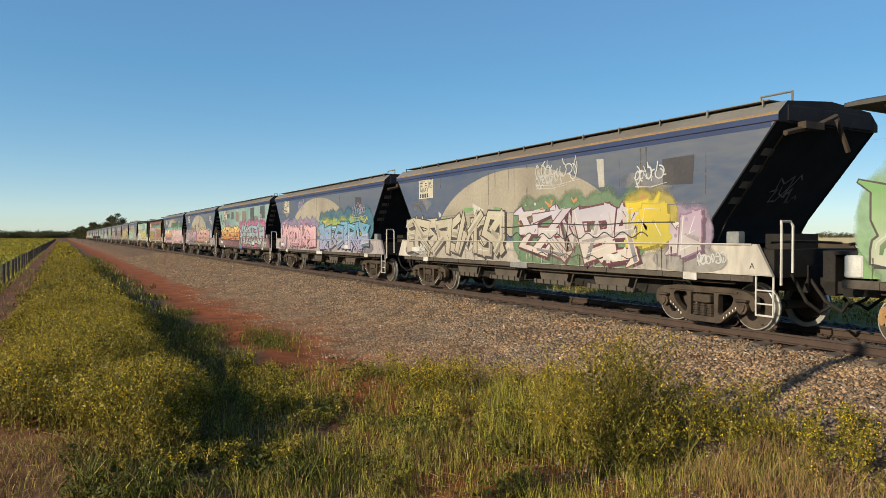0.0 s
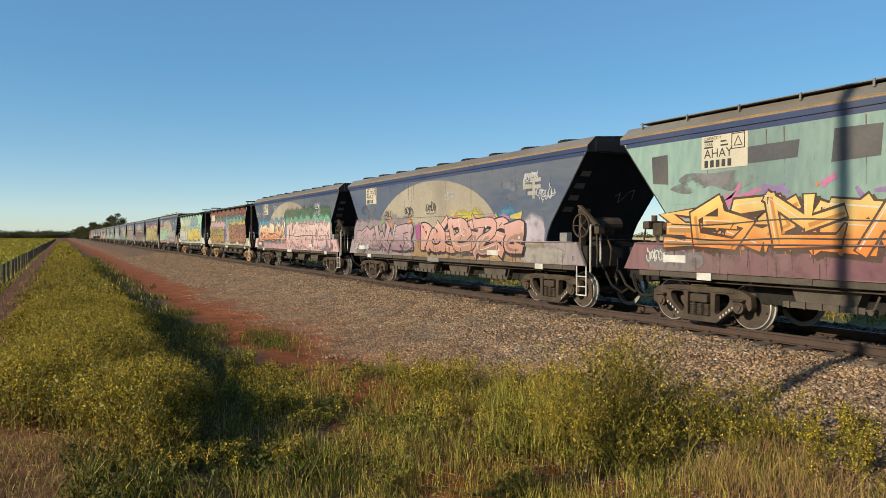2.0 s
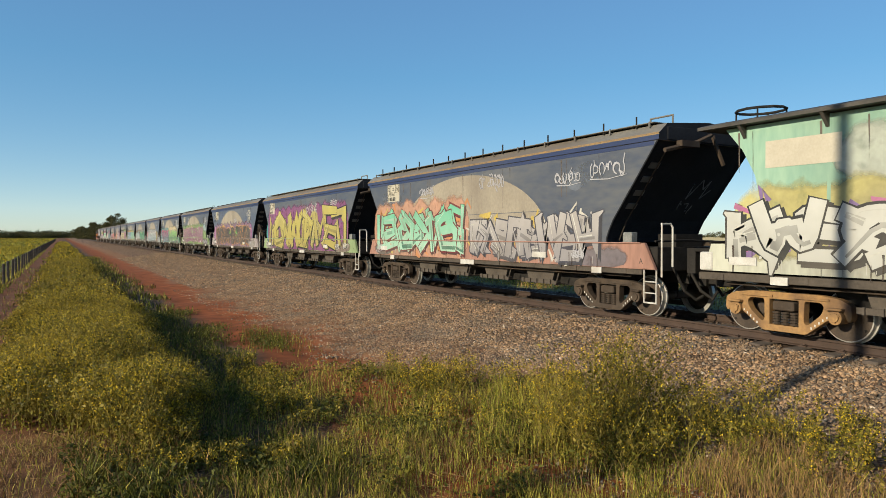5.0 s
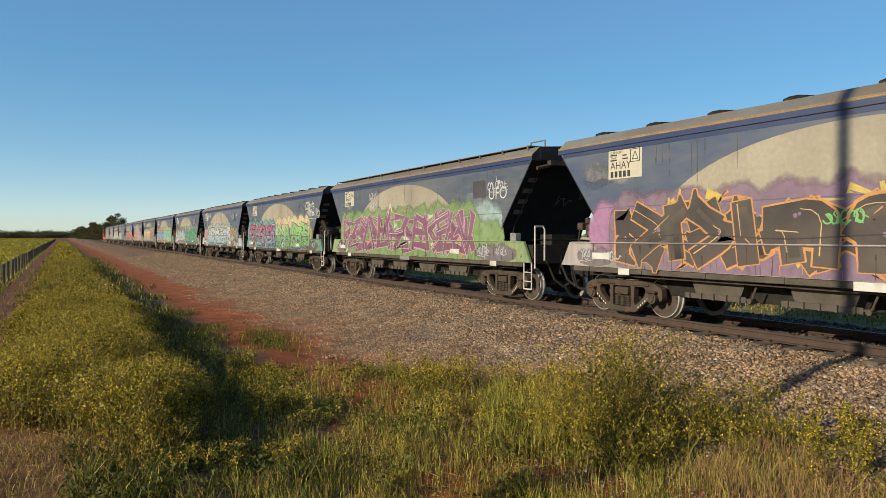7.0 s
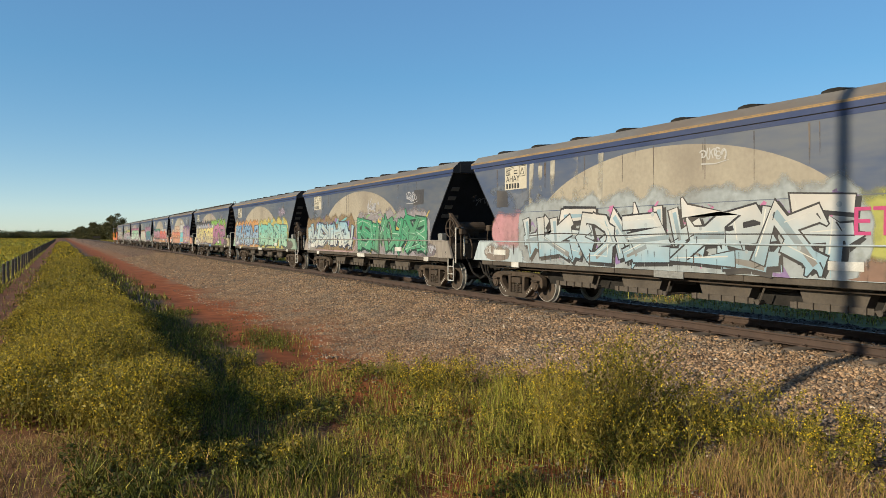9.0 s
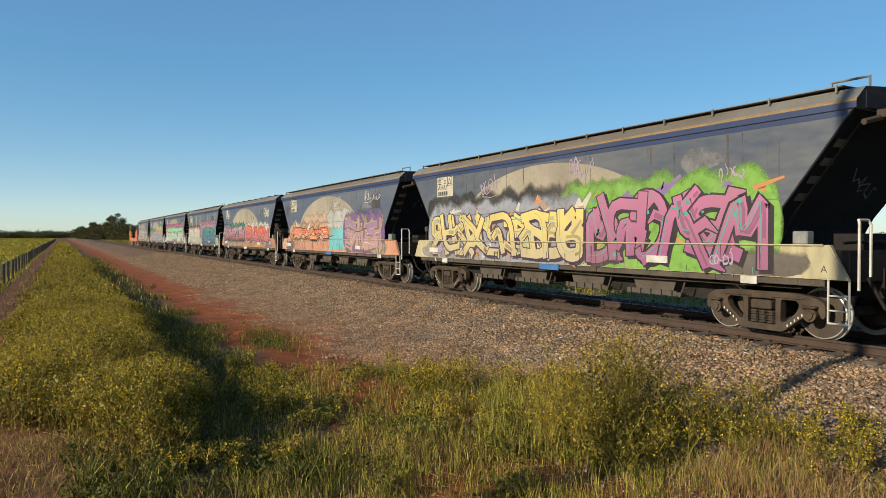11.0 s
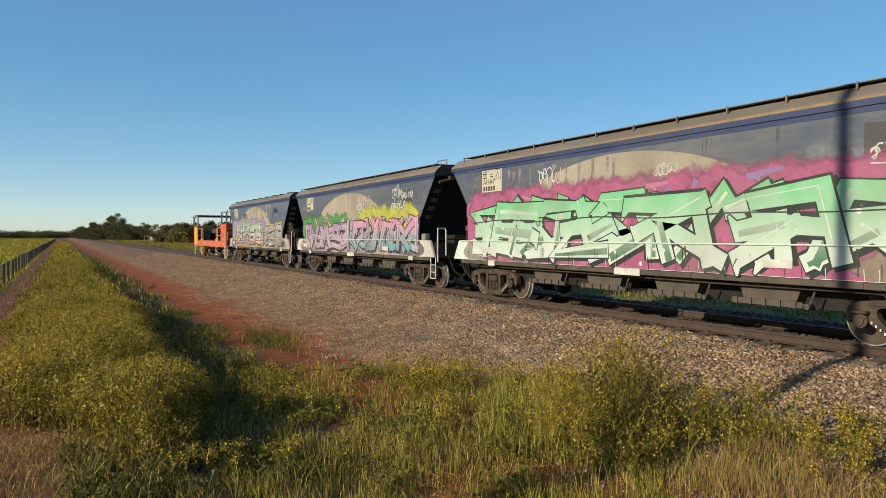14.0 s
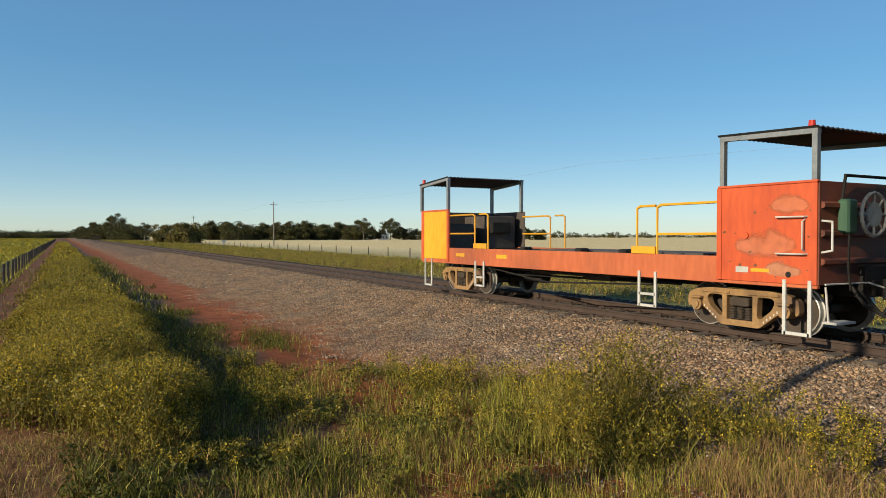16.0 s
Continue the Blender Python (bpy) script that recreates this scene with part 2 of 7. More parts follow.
def ballast_material():
    """Crushed stone: a cell of its own tone for every pebble, dark in the joints."""
    m = surface("ballast_bed", (0.12, 0.07, 0.042), (0.22, 0.135, 0.08), 0.92, 0, 1.3, 16, 0.0, 0.06, spec=0.15)
    n, l = m.node_tree.nodes, m.node_tree.links
    p, tc = n["Principled BSDF"], n["Texture Coordinate"]
    cell, edge = n.new("ShaderNodeTexVoronoi"), n.new("ShaderNodeTexVoronoi")
    edge.feature = "DISTANCE_TO_EDGE"
    for v in (cell, edge):
        v.inputs["Scale"].default_value = 13.0
        l.new(tc.outputs["Object"], v.inputs["Vector"])
    sep = n.new("ShaderNodeSeparateColor")
    l.new(cell.outputs["Color"], sep.inputs[0])
    ramp = n.new("ShaderNodeValToRGB")
    for i, (x, c) in enumerate(((0.0, (0.12, 0.072, 0.046)), (0.35, (0.26, 0.155, 0.09)), (0.6, (0.35, 0.22, 0.128)), (0.85, (0.31, 0.215, 0.135)), (1.0, (0.52, 0.36, 0.23)))):
        e = ramp.color_ramp.elements[i] if i < 2 else ramp.color_ramp.elements.new(0.5)
        e.position, e.color = x, (*(v * TONE for v in c), 1)
    l.new(sep.outputs[0], ramp.inputs[0])
    gap = n.new("ShaderNodeMapRange")
    gap.inputs[2].default_value = 0.22
    l.new(edge.outputs["Distance"], gap.inputs[0])
    mix = n.new("ShaderNodeMix")
    mix.data_type = "RGBA"
    mix.inputs[6].default_value = (0.07, 0.043, 0.028, 1)
    l.new(gap.outputs[0], mix.inputs[0])
    l.new(ramp.outputs[0], mix.inputs[7])
    # red soil washed over the toe of the slope
    pos, drift, ramp2, soil = n.new("ShaderNodeSeparateXYZ"), n.new("ShaderNodeTexNoise"), n.new("ShaderNodeMapRange"), n.new("ShaderNodeMix")
    drift.inputs["Scale"].default_value, drift.inputs["Detail"].default_value = 0.9, 7
    wash = n.new("ShaderNodeMath")
    wash.operation = "MULTIPLY_ADD"
    wash.inputs[1].default_value = 3.0
    l.new(tc.outputs["Object"], pos.inputs[0])
    l.new(tc.outputs["Object"], drift.inputs["Vector"])
    l.new(drift.outputs[0], wash.inputs[0])
    l.new(pos.outputs[0], wash.inputs[2])
    ramp2.inputs[1].default_value, ramp2.inputs[2].default_value, ramp2.inputs[3].default_value, ramp2.inputs[4].default_value = 7.2, 8.6, 0.85, 0.0
    l.new(wash.outputs[0], ramp2.inputs[0])
    soil.data_type = "RGBA"
    l.new(ramp2.outputs[0], soil.inputs[0])
    l.new(mix.outputs[2], soil.inputs[6])
    soil.inputs[7].default_value = (0.28, 0.095, 0.034, 1)
    # oil and brake dust between the rails; train shade painted on the lee side
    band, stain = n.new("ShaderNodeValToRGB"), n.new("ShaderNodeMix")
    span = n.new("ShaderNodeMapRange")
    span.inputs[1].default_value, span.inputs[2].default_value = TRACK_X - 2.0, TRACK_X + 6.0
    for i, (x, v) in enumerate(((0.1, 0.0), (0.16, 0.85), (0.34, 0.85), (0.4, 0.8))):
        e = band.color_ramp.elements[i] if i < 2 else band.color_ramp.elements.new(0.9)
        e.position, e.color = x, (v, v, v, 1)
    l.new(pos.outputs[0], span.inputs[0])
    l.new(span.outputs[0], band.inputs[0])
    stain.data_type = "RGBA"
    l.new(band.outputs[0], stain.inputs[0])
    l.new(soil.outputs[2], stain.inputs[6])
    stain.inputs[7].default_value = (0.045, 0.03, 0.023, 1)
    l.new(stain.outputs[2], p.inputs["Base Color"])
    b = n.new("ShaderNodeBump")
    b.inputs["Strength"].default_value, b.inputs["Distance"].default_value = 0.5, 0.03
    l.new(gap.outputs[0], b.inputs["Height"])
    l.new(b.outputs[0], p.inputs["Normal"])
    return m


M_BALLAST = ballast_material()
bx = np.concatenate([np.arange(5.5, 10.2, 0.3), np.arange(10.4, 17.3, 0.4)])
by = np.concatenate([np.arange(-12, 40, 0.5), np.geomspace(41, 2600, 90)])


def bed_height(x, y):
    base = np.interp(x, [5.5, 6.4, 7.4, 9.9, 14.8, 17.0], [-0.09, 0.02, 0.15, 0.545, 0.545, 0.02])
    return base + 0.025 * np.sin(x * 5.1 + y * 1.3) * np.sin(y * 2.1 - x)


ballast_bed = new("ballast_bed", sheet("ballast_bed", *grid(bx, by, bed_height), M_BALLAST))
tagged(ballast_bed, "sloping bed of crushed brown and grey track stone", "ballast", kind="structure")


# ---- the track ----
def rail_profile():
    return [(-0.07, 0), (0.07, 0), (0.07, 0.012), (0.02, 0.03), (0.009, 0.05), (0.009, 0.12), (0.035, 0.132), (0.035, 0.158), (0.028, 0.164),
            (-0.028, 0.164), (-0.035, 0.158), (-0.035, 0.132), (-0.009, 0.12), (-0.009, 0.05), (-0.02, 0.03), (-0.07, 0.012)]


track = thing("railway_track", "rusty single railway track on sleepers in stone ballast", "railway track", kind="structure", at=pose(TRACK_X, 0, 0))
for side in (-1, 1):
    b = Build()
    b.prism([(x + side * (GAUGE / 2 + 0.035), z + RAIL_Z - 0.164) for x, z in rail_profile()], -60, 2600, 0, "y")
    b.box(side * (GAUGE / 2 + 0.035) - 0.024, side * (GAUGE / 2 + 0.035) + 0.024, -60, 2600, RAIL_Z - 0.002, RAIL_Z + 0.002, 1)
    part("rail", b, [M_RAIL, M_RAILTOP], track)
M_SLEEPER = surface("weathered_sleeper", (0.075, 0.055, 0.042), (0.13, 0.1, 0.078), 0.9, 0, 3, 25, 0.4, 0.01)
sl = Build().box(-1.25, 1.25, -0.12, 0.12, -0.1, 0.035, 0, 0.02).mesh("sleeper", M_SLEEPER)
cl = Build()
for s in (-1, 1):
    for k in (-1, 1):
        x = s * (GAUGE / 2 + 0.035) + k * 0.085
        cl.box(x - 0.035, x + 0.035, -0.06, 0.06, 0.03, 0.06, 0)
        cl.tube([(x - k * 0.03, -0.05, 0.05), (x + k * 0.02, -0.045, 0.085), (x + k * 0.04, 0.0, 0.065), (x + k * 0.02, 0.045, 0.085), (x - k * 0.03, 0.05, 0.05)], 0.011, 5, 0)
clips = cl.mesh("rail_clips", M_RAIL)
for i in range(110):
    y = -4 + i * 0.66
    part("sleeper", sl, None, track, at=pose(0, y, RAIL_Z - 0.2))
    part("rail_clips", clips, None, track, at=pose(0, y, RAIL_Z - 0.2))


# ---- the train ----
def distance_run(t):
    """How far the train has come by t seconds."""
    return 21.35 * t + 0.026 * t * t


PITCH = 15.84
REAR0 = 22.1                        # rear eave of the first whole wagon at the start
MOVERS, SPINNERS = [], []           # (thing, y at the start)
HALF = 7.4
SIDE_X = 1.41
M_WHEEL = surface("dusty_wheel", (0.04, 0.028, 0.02), (0.085, 0.06, 0.043), 0.8, 0.0, 5, 40, 0.2, 0.003)


def wheel_mesh():
    b = Build()
    w = 0.067
    b.lathe([(-w - 0.02, 0.12), (-w + 0.03, 0.13), (-w + 0.035, 0.3), (-w, 0.335), (-w, 0.395)], 30, 0)
    b.lathe([(-w, 0.395), (-w + 0.006, 0.415), (w - 0.04, 0.42), (w - 0.035, 0.448), (w, 0.448), (w, 0.36)], 30, 1, caps=False)
    b.cyl((-w - 0.02, 0, 0), (0.72, 0, 0), 0.085, 14, 0)
    for a in range(3):      # chalk dabs and lifting holes, by which the turning shows
        t = a * 2.1
        b.box(-w - 0.003, -w + 0.001, 0.35 * math.cos(t) - 0.02, 0.35 * math.cos(t) + 0.02, 0.35 * math.sin(t) - 0.02, 0.35 * math.sin(t) + 0.02, 2)
    return b.mesh("wheel", [M_WHEEL, M_TREAD, M_DARK], True)


WHEEL = wheel_mesh()
AXLE = 0.915


def plate_with_holes(outer, holes, thick, name):
    """A plate of (y, z) loops with rounded rims, drawn along x."""
    cu = bpy.data.curves.new(name, "CURVE")
    cu.dimensions, cu.fill_mode, cu.extrude, cu.bevel_depth, cu.bevel_resolution = "2D", "BOTH", thick / 2, 0.012, 1
    for loop in [outer] + holes:
        sp = cu.splines.new("POLY")
        sp.points.add(len(loop) - 1)
        for p, (y, z) in zip(sp.points, loop):
            p.co = (y, z, 0, 1)
        sp.use_cyclic_u = True
    ob = bpy.data.objects.new(name, cu)
    scene.collection.objects.link(ob)
    bpy.context.view_layer.update()
    me = bpy.data.meshes.new_from_object(ob.evaluated_get(bpy.context.evaluated_depsgraph_get()))
    bpy.data.objects.remove(ob)
    b = Build()
    b.v = [(v.co.z, v.co.x, v.co.y) for v in me.vertices]
    b.f = [tuple(p.vertices) for p in me.polygons]
    b.m = [0] * len(b.f)
    return b


def rounded(loop, r=0.04, n=3):
    """The loop with its corners rounded off."""
    out = []
    for i, p in enumerate(loop):
        p, a, c = Vector(p), Vector(loop[i - 1]), Vector(loop[(i + 1) % len(loop)])
        ra, rc = min(r, (a - p).length * 0.45), min(r, (c - p).length * 0.45)
        q0, q1 = p + (a - p).normalized() * ra, p + (c - p).normalized() * rc
        for k in range(n + 1):
            t = k / n
            out.append(tuple(q0 * (1 - t) ** 2 + p * 2 * t * (1 - t) + q1 * t * t))
    return out


FRAME_HALF = [(0, 0.74), (0.62, 0.74), (0.95, 0.7), (1.13, 0.62), (1.15, 0.42), (1.1, 0.36), (1.03, 0.52), (0.8, 0.52), (0.8, 0.38), (0.74, 0.35), (0.4, 0.09), (0, 0.09)]


def side_frame(b, x):
    """One cast side frame with its two windows, spring opening and bearing boxes."""
    s = -1 if x < 0 else 1
    z = 0.42
    outer = FRAME_HALF[:-1] + [(-y, zz) for y, zz in reversed(FRAME_HALF[1:-1])]
    win = [(0.36, 0.64), (0.66, 0.64), (0.72, 0.56), (0.66, 0.42), (0.42, 0.22), (0.35, 0.26)]
    holes = [rounded(win, 0.06), rounded([(-y, zz) for y, zz in win], 0.06), rounded([(-0.28, 0.18), (0.28, 0.18), (0.28, 0.64), (-0.28, 0.64)], 0.02)]
    pl = plate_with_holes(rounded(outer, 0.05), holes, 0.13, "side_frame")
    b.add([(v[0] + x - s * 0.08, v[1], v[2]) for v in pl.v], pl.f)
    for k in (-1, 1):
        b.cyl((x + s * 0.05, k * AXLE, z), (x - s * 0.2, k * AXLE, z), 0.115, 16)
        b.cyl((x + s * 0.075, k * AXLE, z), (x + s * 0.05, k * AXLE, z), 0.07, 10)
        for q in range(3):
            a = q * 2.094 + 0.5
            b.cyl((x + s * 0.07, k * AXLE + 0.075 * math.cos(a), z + 0.075 * math.sin(a)), (x + s * 0.04, k * AXLE + 0.075 * math.cos(a), z + 0.075 * math.sin(a)), 0.018, 6)
        b.box(x - 0.1, x + 0.1, k * AXLE - 0.13, k * AXLE + 0.13, 0.53, 0.57, 0, 0.01)
        for i in range(5):      # stencilled marks on the slanting arm
            t = i / 4
            y, zz = k * (0.5 + 0.26 * t), 0.2 + 0.2 * t
            b.box(x - s * 0.003 - 0.004 + s * 0.002, x + s * 0.004, y - 0.012, y + 0.012, zz - 0.02, zz + 0.02, 1)
        b.box(x + s * 0.01 - 0.012, x + s * 0.01 + 0.012, k * 0.5 - 0.3, k * 0.5 + 0.3, 0.66, 0.7, 0, 0.005)


def springs(b, x, mat=0):
    s = -1 if x < 0 else 1
    for y in (-0.16, 0.0, 0.16):
        for k in range(5):
            z = 0.21 + k * 0.045
            b.cyl((x - s * 0.06, y, z), (x - s * 0.06, y, z + 0.026), 0.072, 10, mat)
        b.cyl((x - s * 0.06, y, 0.2), (x - s * 0.06, y, 0.42), 0.045, 8, mat)


M_BOGIE_YELLOW = surface("worn_yellow_casting", (0.24, 0.135, 0.055), (0.4, 0.23, 0.085), 0.8, 0, 3, 20, 0.3, 0.004, dirt=(0.1, 0.055, 0.034), dirt_amount=1.0)


def bogie_meshes(frame_mat):
    sides = []
    for x in (-1.12, 1.12):
        a = Build()
        side_frame(a, x)
        sides.append(a.mesh("side_frame", [frame_mat, M_WHITE]))
    c = Build()
    c.box(-0.95, 0.95, -0.16, 0.16, 0.4, 0.62)
    c.box(-0.6, 0.6, -0.7, -0.62, 0.3, 0.4)
    c.box(-0.6, 0.6, 0.62, 0.7, 0.3, 0.4)
    c.cyl((0, 0, 0.6), (0, 0, 0.78), 0.2, 14)
    for x in (-1.12, 1.12):
        springs(c, x, 1)
    c.box(-0.22, 0.22, -0.05, 0.05, 0.2, 0.45, 0)
    c.box(-1.14, -0.95, -0.2, 0.2, 0.44, 0.6, 1, 0.02)
    return sides[0], sides[1], c.mesh("bolster", [M_DARK, M_STEEL])


BOGIE_GREY = bogie_meshes(M_STEEL)
BOGIE_YELLOW = bogie_meshes(M_BOGIE_YELLOW)


def add_bogie(wagon, y, meshes):
    b = part("bogie", meshes[2], None, wagon, at=pose(0, y, 0))
    part("side_frame", meshes[0], None, b)
    part("side_frame", meshes[1], None, b)
    for k in (-1, 1):
        for s in (-1, 1):
            w = part("wheel", WHEEL, None, b, at=pose(s * 0.745, k * AXLE, 0.42, 0, 0, 0 if s < 0 else 180))
            SPINNERS.append((w, s, k))
    return b


def wagon_thing(name, label, rear, group="grain train"):
    """A rail vehicle whose rear eave stands at rear metres along the line at the start."""
    w = thing(name, label, "rail wagon", group, at=pose(TRACK_X, rear - HALF, RAIL_Z))
    MOVERS.append((w, rear - HALF))
    return w


END_SLOPE = 0.796      # run over rise of the end sheets


def end_y(z):
    """Where the front slope stands at height z."""
    return -7.33 + (3.62 - z) * END_SLOPE


# outline of a hopper side: straight slopes that round off into the sill
def side_outline():
    e = [(-7.33, 3.62), (-6.08, 2.05), (-5.95, 1.83), (-5.88, 1.66), (-5.87, 1.57)]
    return e + [(-y, z) for y, z in reversed(e)]


def hopper_body(mat_side):
    b = Build()
    o = side_outline()
    n = len(o)
    for s in (-1, 1):
        vs = [(s * SIDE_X, y, z) for y, z in o]
        b.add(vs, [tuple(range(n)) if s > 0 else tuple(range(n - 1, -1, -1))], 0)
    inset = 0.0
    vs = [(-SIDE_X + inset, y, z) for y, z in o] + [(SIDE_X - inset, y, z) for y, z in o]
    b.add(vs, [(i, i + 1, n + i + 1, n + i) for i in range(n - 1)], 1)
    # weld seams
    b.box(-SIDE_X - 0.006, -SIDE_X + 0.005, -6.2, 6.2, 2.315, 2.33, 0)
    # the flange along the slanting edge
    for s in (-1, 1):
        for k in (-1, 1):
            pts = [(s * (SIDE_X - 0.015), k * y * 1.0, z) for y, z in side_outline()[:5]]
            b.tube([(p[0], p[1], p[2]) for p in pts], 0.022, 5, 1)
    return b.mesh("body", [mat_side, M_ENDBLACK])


def roof_mesh(mat=None):
    """Eave band, sloping fascia and the low roof with its end headers."""
    b = Build()
    prof = [(-1.41, 3.62), (-1.435, 3.63), (-1.435, 3.76), (-1.2, 3.97), (0, 4.06), (1.2, 3.97), (1.435, 3.76), (1.435, 3.63), (1.41, 3.62)]
    b.prism(prof, -HALF, HALF, 0, "y")
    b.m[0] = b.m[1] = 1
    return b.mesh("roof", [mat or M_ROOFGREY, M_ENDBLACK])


def decal(poly_yz, x=-SIDE_X, lift=0.004):
    """A flat patch of paint on the near side."""
    n = len(poly_yz)
    return Build().add([(x - lift, y, z) for y, z in poly_yz], [tuple(range(n))])


def stripe_parts(w, navy=True):
    s = Build()
    s.box(-1.441, -1.436, -HALF, HALF, 3.632, 3.728, 0)
    if navy:
        s.box(-1.416, -1.411, -7.25, 7.25, 3.535, 3.618, 0)
    part("eave_stripe", s, M_NAVY, w)
    g = Build()
    g.add([(-1.4385, -HALF, 3.735), (-1.4385, HALF, 3.735), (-1.4385, HALF, 3.758), (-1.4385, -HALF, 3.758)], [(0, 1, 2, 3)])
    g.add([(-1.437, -HALF, 3.762), (-1.437, HALF, 3.762), (-1.415, HALF, 3.785), (-1.415, -HALF, 3.785)], [(0, 1, 2, 3)])
    part("gold_line", g, M_GOLD, w)


def sill_meshes():
    near = Build()
    near.prism([(-7.0, 1.57), (-7.3, 1.03), (7.3, 1.03), (7.0, 1.57)], -SIDE_X - 0.002, -SIDE_X + 0.06)
    near.tube([(-SIDE_X - 0.02, -6.9, 1.565), (-SIDE_X - 0.02, 6.9, 1.565)], 0.016, 5)
    far = Build().prism([(-7.0, 1.57), (-7.3, 1.03), (7.3, 1.03), (7.0, 1.57)], SIDE_X - 0.06, SIDE_X)
    deck = Build()
    deck.box(-SIDE_X + 0.06, SIDE_X - 0.06, -7.05, -5.95, 1.42, 1.48)
    deck.box(-1.3, 1.3, -7.25, -7.05, 1.0, 1.48)
    deck.box(-0.5, 0.3, -7.0, -6.5, 1.48, 1.75)
    deck.tube([(-1.2, -7.1, 1.6), (-0.3, -7.1, 1.62), (0.8, -7.12, 1.58)], 0.025, 6)
    deck.tube([(-0.9, -7.3, 1.05), (-0.8, -7.5, 0.6), (-0.6, -7.62, 0.42), (-0.5, -7.7, 0.5)], 0.03, 6)
    return near, far, deck


def chute(b, y0, y1, x, mat=0):
    """One discharge chute: a tapered trough with a slotted gate rail."""
    ym = (y0 + y1) / 2
    b.prism([(y0, 1.03), (y1, 1.03), (ym + 0.5, 0.6), (ym - 0.5, 0.6)], -1.1, 1.1, mat)
    b.box(-1.2, 1.2, ym - 0.68, ym + 0.68, 0.52, 0.54, mat)
    b.box(-1.2, -1.17, ym - 0.68, ym + 0.68, 0.54, 0.62, mat)
    for i in range(5):
        y = ym - 0.56 + i * 0.28
        b.box(-1.235, -1.2, y - 0.02, y + 0.02, 0.515, 0.63, mat)
    b.tube([(-1.2, ym - 0.7, 0.58), (-1.22, ym - 0.82, 0.6), (-1.22, ym - 0.9, 0.8)], 0.018, 5, mat)
    b.cyl((-1.24, ym - 0.78, 0.56), (-1.1, ym - 0.78, 0.56), 0.05, 8, mat)


M_CHUTE = surface("grey_brown_chute", (0.05, 0.039, 0.03), (0.1, 0.08, 0.062), 0.8, 0, 2, 25, 0.2, 0.004)


def hopper_fixtures():
    d = {}
    near, far, deck = sill_meshes()
    d["far"], d["deck"] = far.mesh("far_sill", M_STEEL), deck.mesh("end_deck", M_DARK)
    d["centre"] = Build().box(-0.4, 0.4, -7.3, 7.3, 0.72, 1.2).mesh("centre_sill", M_DARK)
    b = Build().box(-SIDE_X + 0.03, -SIDE_X + 0.1, -6.9, 6.9, 0.91, 1.045, 0, 0.01)
    for y in np.linspace(-6.4, 6.4, 9):
        b.box(-SIDE_X + 0.015, -SIDE_X + 0.03, y - 0.06, y + 0.06, 0.92, 1.03, 0)
    d["channel"] = b.mesh("side_channel", M_CHUTE)
    d["pan"] = Build().box(-1.3, 1.3, -4.6, 4.6, 1.02, 1.3).mesh("underframe", M_DARK)
    # added dark blocks that stand in for the shade between the chutes
    d["hopper"] = Build().prism([(-4.7, 1.02), (-4.5, 0.5), (-0.5, 0.5), (-0.3, 1.02)], -0.85, 0.85).prism([(0.3, 1.02), (0.5, 0.5), (4.5, 0.5), (4.7, 1.02)], -0.85, 0.85).mesh("hopper_shade_fill", M_DARK)
    d["pipe"] = Build().tube([(-1.2, -6.4, 0.86), (-1.2, -2.0, 0.84), (-1.24, 2.0, 0.86), (-1.2, 6.4, 0.85)], 0.022, 6).mesh("brake_pipe", M_STEEL)
    c = Build()
    chute(c, -0.66, 0.66, 0)
    d["chute"] = c.mesh("discharge_chute", M_CHUTE)
    g = Build().box(-0.9, -0.7, -0.2, 0.2, 0.74, 0.95)
    g.cyl((-0.95, -0.3, 0.8), (-0.95, 0.3, 0.8), 0.05, 8)
    d["gear"] = g.mesh("brake_gear", M_DARK)
    k = Build()
    k.box(-0.13, 0.13, -0.5, 0.1, 0.72, 0.98)
    k.box(-0.2, 0.2, -0.62, -0.42, 0.68, 1.02)
    k.tube([(-0.45, 0.0, 0.95), (-0.5, -0.3, 0.6), (-0.45, -0.55, 0.45), (-0.4, -0.62, 0.6)], 0.03, 6)
    d["coupler"] = k.mesh("coupler", M_DARK)
    # step ladder and grab rail of a corner
    l = Build()
    l.tube([(-1.36, -7.28, 1.02), (-1.36, -7.28, 0.35), (-1.36, -6.95, 0.35), (-1.36, -6.95, 1.02)], 0.018, 6)
    for z in (0.55, 0.78):
        l.tube([(-1.36, -7.28, z), (-1.36, -6.95, z)], 0.014, 6)
    d["ladder"] = l.mesh("step_ladder", M_WHITE)
    h = Build()
    h.tube([(-1.36, -7.42, 0.9), (-1.36, -7.42, 1.88), (-1.34, -7.4, 1.95), (-1.1, -7.4, 1.95), (-1.06, -7.42, 1.88), (-1.06, -7.42, 1.1)], 0.022, 6)
    d["rail"] = h.mesh("grab_rail", M_WHITE)
    r = Build()
    r.box(-1.28, -0.72, -7.1, 7.0, 4.015, 4.03, 0)
    for i in range(13):
        y = -7.0 + i * 1.16
        r.box(-1.3, -1.27, y - 0.015, y + 0.015, 3.92, 4.04, 0)
    r.tube([(-1.0, -7.35, 4.0), (-1.0, -7.35, 4.15), (-1.0, -6.75, 4.15), (-1.0, -6.75, 4.0)], 0.02, 5)
    d["walkway"] = r.mesh("roof_walkway", M_ROOFGREY)
    t = Build()
    t.prism([(-0.22, 0.0), (-0.19, 0.07), (-0.08, 0.095), (0.08, 0.095), (0.19, 0.07), (0.22, 0.0)], -0.22, 0.22)
    t.box(-0.25, -0.22, -0.26, 0.26, 0.0, 0.03)
    d["hatch"] = t.mesh("roof_hatch", M_DARK)
